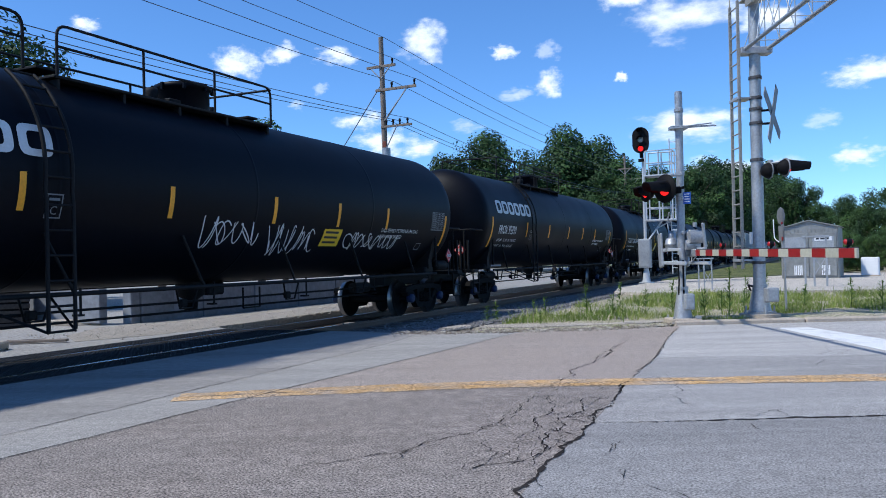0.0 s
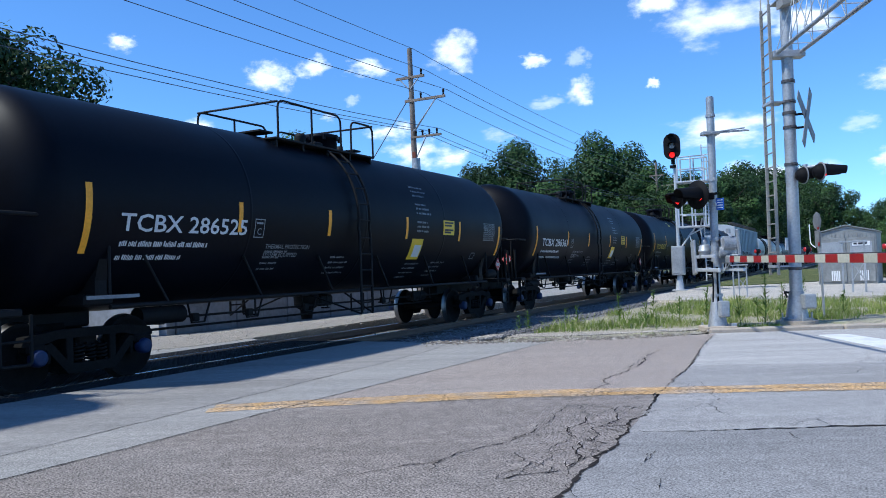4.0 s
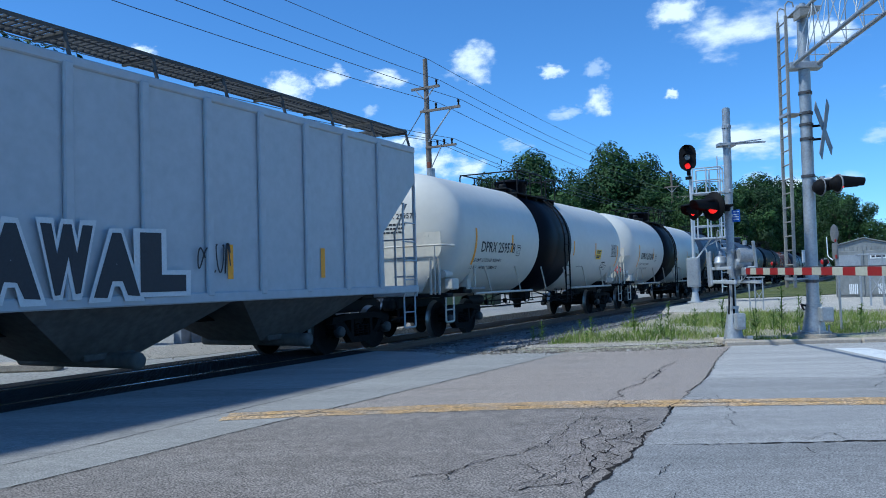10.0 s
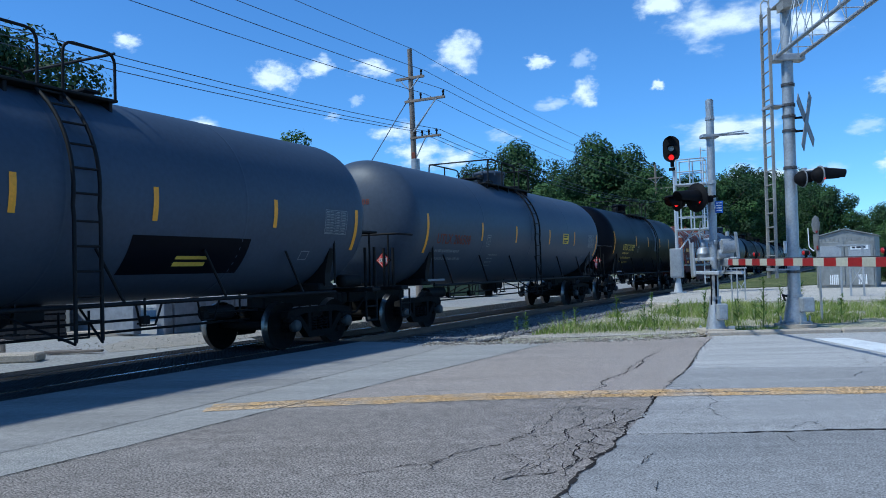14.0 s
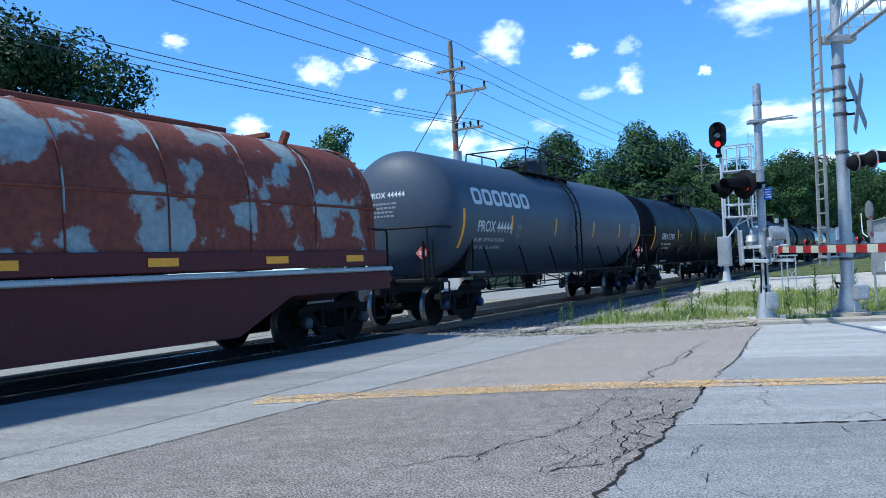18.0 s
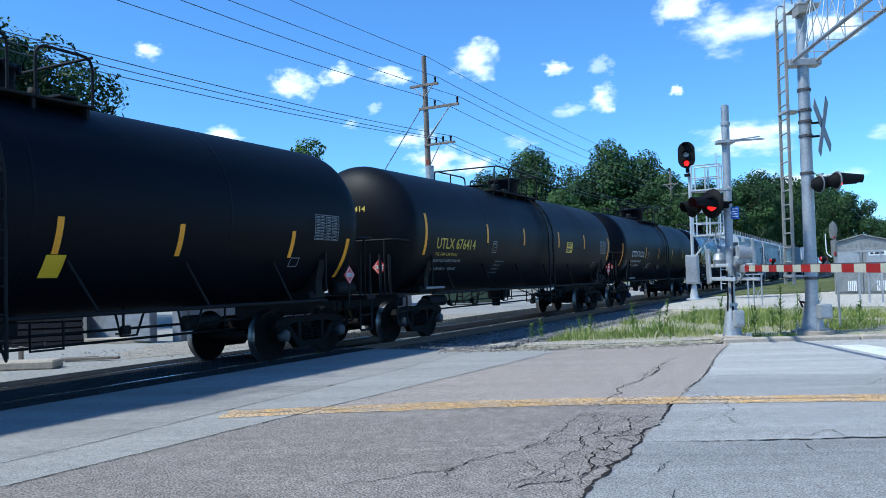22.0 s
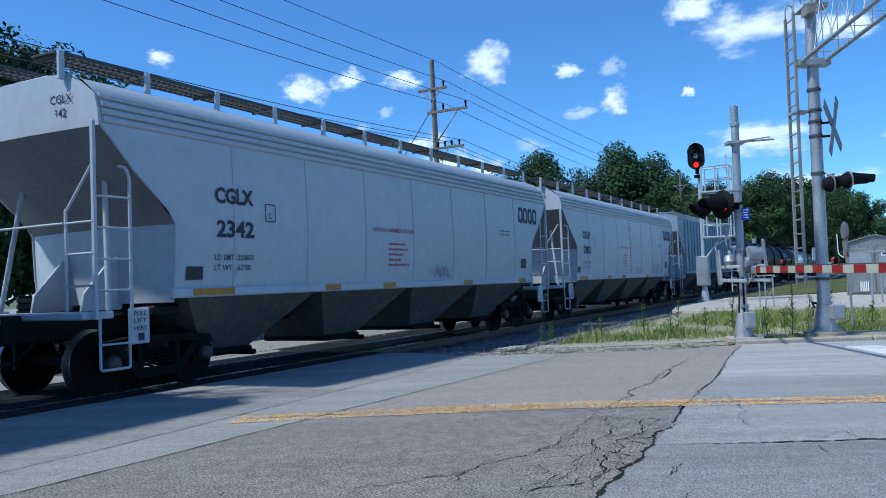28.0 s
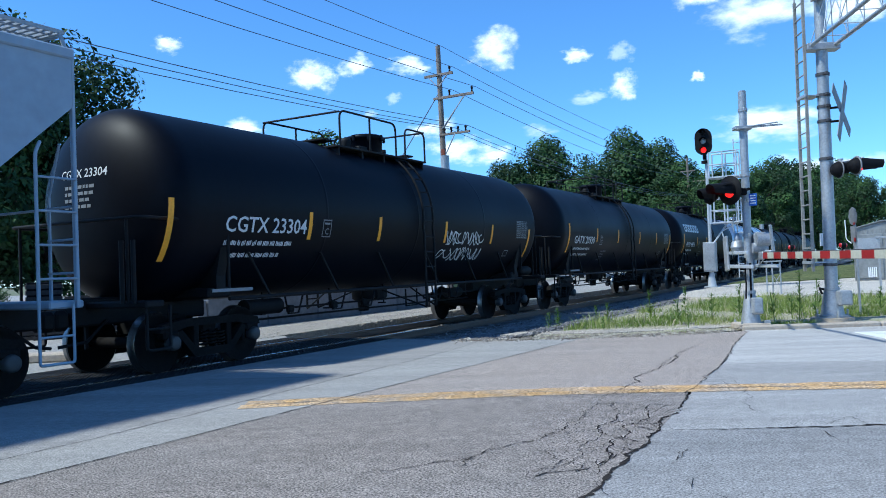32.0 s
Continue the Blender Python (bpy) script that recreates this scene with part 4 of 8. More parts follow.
    # side ladder that follows the shell
    for s in (1, -1):
        def lad(g):
            for k in (-0.21, 0.21):
                pts = [(s * (r + 0.10) * math.cos(a), ladder_y + k, zc + (r + 0.10) * math.sin(a)) for a in [0.95 - 0.1 * i for i in range(12)]]
                pts += [(s * (r + 0.10), ladder_y + k, zc - 0.4), (s * (r + 0.10), ladder_y + k, 0.62)]
                g.tube(pts, 0.028, 6)
            rung = [(math.cos(0.95 - 0.2 * i), math.sin(0.95 - 0.2 * i)) for i in range(6)]
            for c, d in rung:
                g.tube([(s * (r + 0.1) * c, ladder_y - 0.21, zc + (r + 0.1) * d), (s * (r + 0.1) * c, ladder_y + 0.21, zc + (r + 0.1) * d)], 0.018, 5)
            z = zc - 0.45
            while z > 0.6:
                g.tube([(s * (r + 0.1), ladder_y - 0.21, z), (s * (r + 0.1), ladder_y + 0.21, z)], 0.018, 5)
                z -= 0.33
            for k in (-0.21, 0.21):
                g.tube([(s * (r + 0.1), ladder_y + k, 0.60), (s * 0.75, ladder_y + k * 3.0, 1.02)], 0.02, 5)
        part("side_ladder", shared(("side_ladder", r, zc, ladder_y, s), lad, FRAMEBLACK), None, car)
    # stub sills, saddles, side safety rails
    kp = L / 2 - 2.15
    for s in (1, -1):
        def sill(g):
            g.box((0, s * (L / 2 - 1.55), 0.98), (0.45, 2.6, 0.42), 0.03)
            g.box((0, s * kp, 1.18), (2.5, 0.5, 0.16), 0.03)
            g.box((0, s * (L / 2 - 0.62), 1.08), (3.0, 0.34, 0.10), 0.02)
        part("stub_sill", shared(("stub_sill", L, s), sill, FRAMEBLACK), None, car)
        def saddle(g):
            for x in (-1, 1):
                pts = [(x * 1.28, 1.2), (x * 1.28, 1.45), (x * (r * 0.95), zc - 0.35), (x * r * 0.80, zc - r * 0.62), (x * 0.3, zc - r + 0.02), (x * 0.3, 1.1)]
                k = Geo().prism([(p[0], p[1]) for p in pts], s * kp - 0.10, s * kp + 0.10)
                g.add([(y_, x_, z_) for x_, y_, z_ in k.v], k.f)
        part("saddle", shared(("saddle", L, r, zc, s), saddle, frame), None, car)
    for s in (1, -1):
        def safety(g):
            x = s * 1.45
            for a, b in ((-kp, -2.3), (1.2, kp)) if frame is FRAMEWHITE else ((-kp, kp),):
                g.tube([(x, a, 1.08), (x, b, 1.08)], 0.034, 7)
            n = 6
            for k in range(n):
                y = -kp + 2 * kp * (k + 0.5) / n
                g.tube([(x, y, 1.08), (s * r * 0.885, y - 0.45, zc - r * 0.5)], 0.024, 5)
        part("side_safety_rail", shared(("side_safety_rail", L, r, zc, s), safety, frame), None, car)
    def brake(g):
        for x, z in ((0.55, 0.80), (0.35, 0.62)):
            g.tube([(x, -kp + 1.3, z), (x, kp - 1.3, z)], 0.022, 5)
        for k in range(5):
            y = -kp + 1.8 + (2 * kp - 3.6) * k / 4
            g.box((0.55, y, 0.92), (0.02, 0.035, 0.42)).box((0.5, y, 0.72), (0.16, 0.10, 0.03))
        g.tube([(0.9, 0.4, 1.0), (0.9, 0.4, 0.62), (0.9, 0.9, 0.62), (0.9, 0.9, 1.0)], 0.02, 5)
        for k, y in enumerate((-kp + 2.2, -kp + 3.6, -1.2, 1.9, kp - 3.1)):
            g.tube([(0.75, y, 1.05), (0.72, y + 0.12, 0.70), (0.72, y + 0.42, 0.70), (0.75, y + 0.54, 1.05)], 0.02, 5)
            g.box((0.62, y + 0.3, 0.78), (0.10, 0.16, 0.14), 0.02)
        g.cyl((0.5, -kp + 1.35, 0.86), (0.5, -kp + 2.3, 0.86), 0.15, 12).cyl((0.4, kp - 2.6, 0.80), (0.4, kp - 1.9, 0.80), 0.13, 12)
    part("brake_rigging", shared(("brake_rigging", L), brake, FRAMEBLACK), None, car)
    def outlet(g):
        g.lathe([(0.28, zc - r + 0.05), (0.26, zc - r - 0.22), (0.14, zc - r - 0.3), (0.12, zc - r - 0.5), (0.001, zc - r - 0.5)], c=(0, 0, 0), axis="z", n=18)
        g.box((0, 0.5, zc - r - 0.12), (0.4, 0.5, 0.25), 0.04)
    part("bottom_outlet", shared(("bottom_outlet", zc, r), outlet, FRAMEBLACK), None, car)
    # end hand rails and steps
    for s in (1, -1):
        def ends(g):
            ye = s * (L / 2 - 0.40)
            g.tube(bend([(1.45, s * kp, 1.25), (1.45, s * kp, 2.30), (1.45, ye, 2.32), (-1.45, ye, 2.32), (-1.45, s * kp, 2.30), (-1.45, s * kp, 1.25)], 0.16), 0.026, 7)
            for x in (-1.2, 1.2):
                g.tube([(x, ye, 1.1), (x, ye, 2.32)], 0.024, 6)
            for x in (1, -1):
                g.tube(bend([(x * 1.42, ye - s * 0.12, 1.05), (x * 1.42, ye - s * 0.12, 0.42), (x * 1.42, ye - s * 0.55, 0.42), (x * 1.42, ye - s * 0.55, 1.05)], 0.06), 0.024, 6)
                g.tube([(x * 1.42, ye - s * 0.12, 0.72), (x * 1.42, ye - s * 0.55, 0.72)], 0.02, 5)
            for q in (-0.12, 0.12):
                g.tube([(1.2 + q, ye, 1.1), (1.2 + q, ye, 2.0)], 0.035, 6)
        part("end_hand_rail", shared(("end_hand_rail", L, s), ends, frame), None, car)
    part("brake_cylinder", shared(("brake_cylinder", L), lambda g: g.lathe([(0.001, -0.36), (0.12, -0.34), (0.14, -0.30), (0.14, 0.30), (0.12, 0.34), (0.001, 0.36)], c=(1.0, L / 2 - 0.95, 1.28), n=18), frame), None, car)
    truck(car, -kp, blue)
    truck(car, kp, blue)
    couplers(car, L, frame)
    return car


def grating(g, x, y0, y1, z, w):
    """An open walkway: two edge bars and many cross bars."""
    for s in (-0.5, 0.5):
        g.box((x + s * w, (y0 + y1) / 2, z), (0.025, y1 - y0, 0.05))
    n = int((y1 - y0) / 0.11)
    for k in range(n + 1):
        g.box((x, y0 + (y1 - y0) * k / n, z), (w, 0.045, 0.03))
    for k in (-0.2, 0.2):
        g.box((x + k * w, (y0 + y1) / 2, z - 0.01), (0.02, y1 - y0, 0.02))


def ladder(g, x, y, z0, z1, w, along="y", r=0.026, step=0.36):
    d = (0, w / 2) if along == "y" else (w / 2, 0)
    for s in (-1, 1):
        g.tube([(x + s * d[0], y + s * d[1], z0), (x + s * d[0], y + s * d[1], z1)], r, 6)
    z = z0 + 0.12
    while z < z1:
        g.tube([(x - d[0], y - d[1], z), (x + d[0], y + d[1], z)], 0.018, 5)
        z += step


def bay(g, y, half, z0=1.25, z1=0.42, x0=1.45, x1=0.62, out=0.55):
    vs = [(sx * x0, y + sy * half, z0) for sx in (-1, 1) for sy in (-1, 1)] + [(sx * x1, y + sy * out, z1) for sx in (-1, 1) for sy in (-1, 1)]
    g.add(vs, [(0, 1, 5, 4), (2, 6, 7, 3), (0, 4, 6, 2), (1, 3, 7, 5), (4, 5, 7, 6), (0, 2, 3, 1)])


def hopper_end(car, L, e, s, paint, post=4.3, zc=1.15):
    """End platform, ladders, hand rails and the brake gear below one end sheet; e: the body's end, s: which end."""
    def floor_(g):
        g.box((0, s * (e - 0.10), zc), (3.0, 0.5, 0.10), 0.02)
    part("end_sill", shared(("end_sill", L, e, s), floor_, paint), None, car)
    part("bolster", shared(("hopper_bolster", L, s), lambda g: g.box((0, s * (L / 2 - 1.6), 0.98), (0.5, 2.7, 0.4), 0.03).box((0, s * (L / 2 - 2.2), 1.16), (2.5, 0.5, 0.16), 0.03), FRAMEBLACK), None, car)
    for x in (1.56, -1.56):
        k = math.copysign(1, x)
        part("corner_post", shared(("corner_post", L, e, s, x), lambda g: g.box((x, s * e, (1.1 + post) / 2), (0.07, 0.05, post - 1.1), 0.01), paint), None, car)
        def side_lad(g):
            g.tube(bend([(x + k * 0.03, s * (e - 0.56), 1.15), (x + k * 0.03, s * (e - 0.56), 3.02), (x + k * 0.03, s * (e - 0.50), 3.16), (x - k * 0.05, s * (e - 0.44), 3.18)], 0.04), 0.024, 6)
            for z in (1.48, 1.90, 2.32, 2.74):
                g.tube([(x + k * 0.03, s * (e - 0.56), z), (x + k * 0.03, s * e, z)], 0.017, 6)
        part("side_ladder", shared(("side_ladder_h", L, e, s, x), side_lad, paint), None, car)
        def end_lad(g):
            g.box((k * 1.02, s * (e + 0.02), 1.85), (0.05, 0.03, 1.5), 0.008)
            for z in (1.55, 1.98, 2.40):
                g.tube([(k * 0.98, s * (e + 0.02), z), (x, s * (e + 0.02), z)], 0.017, 6)
            g.tube([(k * 1.02, s * (e + 0.02), 2.55), (x - k * 0.14, s * (e - 0.1), 3.2)], 0.02, 6)
        part("end_ladder", shared(("end_ladder", L, e, s, x), end_lad, paint), None, car)
        def step(g):
            y = s * (e - 0.30)
            g.tube(bend([(x, y - 0.24, 1.15), (x, y - 0.24, 0.42), (x, y + 0.24, 0.42), (x, y + 0.24, 1.15)], 0.04), 0.020, 6)
            g.tube([(x, y - 0.24, 0.76), (x, y + 0.24, 0.76)], 0.016, 5)
        part("sill_step", shared(("sill_step", L, e, s, x), step, paint), None, car)
    def grab(g):
        g.tube([(-1.0, s * (e + 0.05), 2.40), (1.0, s * (e + 0.05), 2.40)], 0.018, 6)
    part("end_grab_rail", shared(("end_grab_rail", L, e, s), grab, paint), None, car)


def ribbed_hopper(label, L, paint, ribs=14, bays=4, walk_color=None, top=4.48, rise=0.38, low=1.20):
    """A covered hopper with straight ribbed sides."""
    car = thing("covered_hopper", label, "hopper car", "covered hoppers of the train")
    e = L / 2 - 0.68
    for s in (1, -1):
        pts = [(-e, top), (-e, 3.68), (-e + 1.45, 2.43), (-e + 1.45, low), (e - 1.45, low), (e - 1.45, 2.43), (e, 3.68), (e, top)]
        part("side_sheet", shared(("side_sheet", L, s), lambda g: g.prism(pts, s * 1.57 - 0.02, s * 1.57 + 0.02).box((s * 1.60, 0, low + 0.07), (0.09, 2 * e - (0 if low < 1.3 else 2.8), 0.16), 0.02).box((s * 1.59, 0, top - 0.07), (0.08, 2 * e, 0.14), 0.02), paint), None, car)
        rib = shared(("rib", s, low), lambda g: g.box((s * 1.625, 0, (low + 4.48) / 2), (0.075, 0.15, 4.30 - low), 0.02), paint)
        for k in range(ribs):
            part("rib", rib, None, car, at=pose(0, -e + 1.56 + (2 * e - 3.12) * k / (ribs - 1), 0))
    def roof(g):
        vs = [(x, y, z) for y in (-e, e) for x, z in ((-1.6, top), (-0.9, top + 0.20), (0, top + 0.27), (0.9, top + 0.20), (1.6, top), (1.6, top - 0.1), (-1.6, top - 0.1))]
        g.add(vs, [(i, i + 7, (i + 1) % 7 + 7, (i + 1) % 7) for i in range(7)] + [tuple(range(7)), tuple(range(7, 14))[::-1]])
    part("roof", shared(("roof", L, top), roof, paint), None, car)
    for s in (1, -1):
        def endsheet(g):
            k = Geo().prism([(-1.58, 3.64), (1.58, 3.64), (1.58, top), (0.9, top + 0.2), (-0.9, top + 0.2), (-1.58, top)], s * e - 0.03, s * e + 0.03)
            g.add([(y, x, z) for x, y, z in k.v], k.f)
        part("end_sheet", shared(("end_sheet", L, s), endsheet, paint), None, car)
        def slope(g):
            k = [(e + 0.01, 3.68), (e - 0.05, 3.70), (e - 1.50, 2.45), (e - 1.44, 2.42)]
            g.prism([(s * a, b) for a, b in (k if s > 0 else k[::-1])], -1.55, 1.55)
        part("slope_sheet", shared(("slope_sheet", L, s), slope, HOPPERDARK), None, car, "sloping end floor with shade in its grey")
        part("end_barrel", shared(("flat_barrel", L, s), lambda g: g.box((0, s * (e - 1.47), 1.82), (3.10, 0.04, 1.24)), paint), None, car)
        def web(g):
            for x in (end_x,):
                g.prism([(s * a, b) for a, b in ((e - 0.7, 1.2), (e - 0.75, 1.4), (e - 1.4, 2.25), (e - 1.45, 1.2))], x - 0.02, x + 0.02)
        for end_x in (-0.5, 0.5):
            part("end_brace", shared(("end_brace", L, s, end_x), web, paint), None, car)
        hopper_end(car, L, e, s, paint)
        # raised walkway beside the hatches
        def board(g):
            grating(g, s * 1.12, -e, e, top + rise, 0.62)
            for k in range(int(2 * e / 1.4) + 1):
                y = -e + 0.05 + (2 * e - 0.1) * k / int(2 * e / 1.4)
                g.tube([(s * 1.52, y, top), (s * 1.42, y, top + rise - 0.02)], 0.03, 5)
                g.box((s * 1.12, y, top + rise - 0.05), (0.62, 0.05, 0.04))
        part("roof_walkway", shared(("roof_walkway", L, s, top, rise), board, walk_color or GRATE), None, car, "open steel grating walkway")
    part("roof_walkway_end", shared(("roof_walkway_end", L, top, rise), lambda g: [grating(g, 0, s * (e - 0.25) - 0.3, s * (e - 0.25) + 0.3, top + rise, 1.7) for s in (1, -1)], walk_color or GRATE), None, car)
    w = (2 * e - 3.4) / bays
    for k in range(bays):
        y = -e + 1.7 + w * (k + 0.5)
        part("hopper_bay", shared(("hopper_bay", round(w, 2)), lambda g: bay(g, 0, w / 2 - 0.02, low + 0.05), BAYGRIME_SHADED), None, car, at=pose(0, y, 0))
        def gate(g):
            g.cyl((-1.25, 0, 0.40), (1.25, 0, 0.40), 0.12, 14).box((0, 0, 0.46), (1.5, 0.9, 0.10), 0.02)
            g.lathe([(0.001, 1.36), (0.10, 1.35), (0.13, 1.30), (0.13, 1.22)], c=(0, 0, 0.40), axis="x", n=14)
        part("outlet_gate", shared("outlet_gate", gate, BAYGRIME_SHADED), None, car, at=pose(0, y, 0))
    part("centre_sill", shared(("centre_sill", L), lambda g: g.box((0, 0, 1.0), (0.4, L - 2.4, 0.35), 0.02), FRAMEBLACK), None, car)
    truck(car, -(L / 2 - 2.2), False)
    truck(car, L / 2 - 2.2, False)
    couplers(car, L, FRAMEBLACK)
    return car


def smooth_hopper(label, L, paint):
    """A covered hopper with smooth bulging sides and faceted ends."""
    car = thing("covered_hopper", label, "hopper car", "covered hoppers of the train")
    e = L / 2 - 0.70
    prof = [(1.52, 1.36), (1.58, 1.75), (1.62, 2.42), (1.62, 2.62), (1.605, 3.10), (1.585, 3.72), (1.555, 3.90), (1.48, 4.16), (1.25, 4.36), (0.9, 4.48), (0.5, 4.53)]

    def cut(z):
        for (z0, c0), (z1, c1) in zip([(1.3, 1.37), (2.42, 1.36), (2.62, 1.24), (3.10, 0.68), (3.72, 0.10)], [(2.42, 1.36), (2.62, 1.24), (3.10, 0.68), (3.72, 0.10), (4.6, 0.1)]):
            if z <= z1:
                return c0 + (c1 - c0) * (z - z0) / (z1 - z0)
        return 0.1

    for s in (1, -1):
        def side(g):
            n = 12
            vs = [(s * x, (-e + cut(z)) + (2 * e - 2 * cut(z)) * j / n, z) for x, z in prof for j in range(n + 1)]
            g.add(vs, [((i * (n + 1) + j), (i * (n + 1) + j + 1), ((i + 1) * (n + 1) + j + 1), ((i + 1) * (n + 1) + j))[::s] for i in range(len(prof) - 1) for j in range(n)], True)
            for j in (0, n):
                rim = [(s * x, (-e + cut(z)) + (2 * e - 2 * cut(z)) * j / n, z) for x, z in prof[:8]]
                g.tube(rim, 0.022, 5)
        part("side_sheet", shared(("smooth_side", L, s), side, paint), None, car)
        part("side_sill", shared(("smooth_sill", L, s), lambda g: g.box((s * 1.55, 0, 1.41), (0.10, 2 * e - 2.6, 0.15), 0.02).box((s * 1.56, e - 0.7, 0.98), (0.06, 0.35, 0.5), 0.02).box((s * 1.56, -e + 0.7, 0.98), (0.06, 0.35, 0.5), 0.02), paint), None, car)
        for fx, fz in ((1.575, 3.78), (1.560, 3.89), (1.535, 4.00), (1.495, 4.11)):
            part("roof_flute", shared(("roof_flute", L, s, fz), lambda g: g.tube([(s * fx, -e + 0.14, fz), (s * fx, e - 0.14, fz)], 0.052, 6), paint), None, car)
        for k in range(7):
            part("weld_seam", shared(("weld_seam", s), lambda g: g.tube([(s * (x + 0.004), 0, z) for x, z in prof[:7]], 0.012, 5), paint), None, car, at=pose(0, -e + 2.6 + (2 * e - 5.2) * k / 6, 0))
    part("roof", shared(("smooth_roof", L), lambda g: g.box((0, 0, 4.52), (1.1, 2 * e - 0.3, 0.06), 0.02), paint), None, car)
    for s in (1, -1):
        def strip(g, rows):
            n, vs = 16, []
            for z, back, half, round_ in rows:
                for i in range(n + 1):
                    x = half * (2 * i / n - 1)
                    vs.append((x, s * (e - back + round_ * (1 - (x / half) ** 2)), z))
            g.add(vs, [(r * (n + 1) + i, r * (n + 1) + i + 1, (r + 1) * (n + 1) + i + 1, (r + 1) * (n + 1) + i)[::s] for r in range(len(rows) - 1) for i in range(n)], True)
        part("end_sheet", shared(("smooth_end", L, s), lambda g: strip(g, [(4.50, 0.12, 1.0, 0.06), (4.14, 0.12, 1.48, 0.06), (3.70, 0.11, 1.58, 0.06)]), paint), None, car)
        # overhang shade is painted into this sheet's grey
        part("slope_sheet", shared(("smooth_slope", L, s), lambda g: strip(g, [(3.70, 0.115, 1.58, 0.06), (3.10, 0.70, 1.60, 0.10), (2.42, 1.37, 1.61, 0.20)]), HOPPERDARK), None, car, "grimy overhanging slope sheet with shade painted in")
        part("end_barrel", shared(("smooth_barrel", L, s), lambda g: strip(g, [(2.43, 1.37, 1.61, 0.20), (1.28, 1.37, 1.54, 0.20)]), paint), None, car)
        def web(g):
            for x in (-0.55, 0.55):
                g.prism([(s * a, b) for a, b in ((e - 0.55, 1.2), (e - 0.60, 1.45), (e - 1.22, 2.1), (e - 1.27, 1.2))], x - 0.02, x + 0.02)
            g.cyl((1.2, s * (e - 0.5), 1.2), (0.9, s * (e - 0.72), 3.2), 0.04, 8).cyl((-1.2, s * (e - 0.5), 1.2), (-0.9, s * (e - 0.72), 3.2), 0.04, 8)
        part("end_brace", shared(("smooth_brace", L, s), web, paint), None, car)
        hopper_end(car, L, e, s, paint, 3.75)
        def board(g):
            grating(g, s * 0.62, -e, e, 4.78, 0.5)
            n = int(2 * e / 1.5)
            for k in range(n + 1):
                y = -e + 0.04 + (2 * e - 0.08) * k / n
                g.box((s * 0.62, y, 4.74), (0.5, 0.05, 0.04))
        part("roof_walkway", shared(("smooth_walk", L, s), board, GRATE), None, car, "open steel grating walkway")
        many = int(2 * e / 1.5)
        for k in range(many + 1):
            part("walkway_post", shared(("walkway_post", s), lambda g: g.box((s * 0.9, 0, 4.60), (0.06, 0.09, 0.40), 0.008), paint), None, car, at=pose(0, -e + 0.04 + (2 * e - 0.08) * k / many, 0))
    w = (2 * e - 3.2) / 4
    for k in range(4):
        y = -e + 1.6 + w * (k + 0.5)
        part("hopper_bay", shared(("smooth_bay", round(w, 2)), lambda g: bay(g, 0, w / 2 - 0.05, 1.38, 0.40, 1.5, 0.7, 0.5), BAYGRIME_SHADED), None, car, at=pose(0, y, 0))
        part("outlet_gate", shared("smooth_gate", lambda g: g.box((0, 0, 0.40), (1.7, 1.1, 0.12), 0.03).cyl((-1.1, 0.3, 0.36), (1.1, 0.3, 0.36), 0.05, 8), TRUCK), None, car, at=pose(0, y, 0))
    part("centre_sill", shared(("centre_sill", L), lambda g: g.box((0, 0, 1.0), (0.4, L - 2.4, 0.35), 0.02), FRAMEBLACK), None, car)
    truck(car, -(L / 2 - 2.2), False)
    truck(car, L / 2 - 2.2, False)
    couplers(car, L, FRAMEBLACK)
    return car


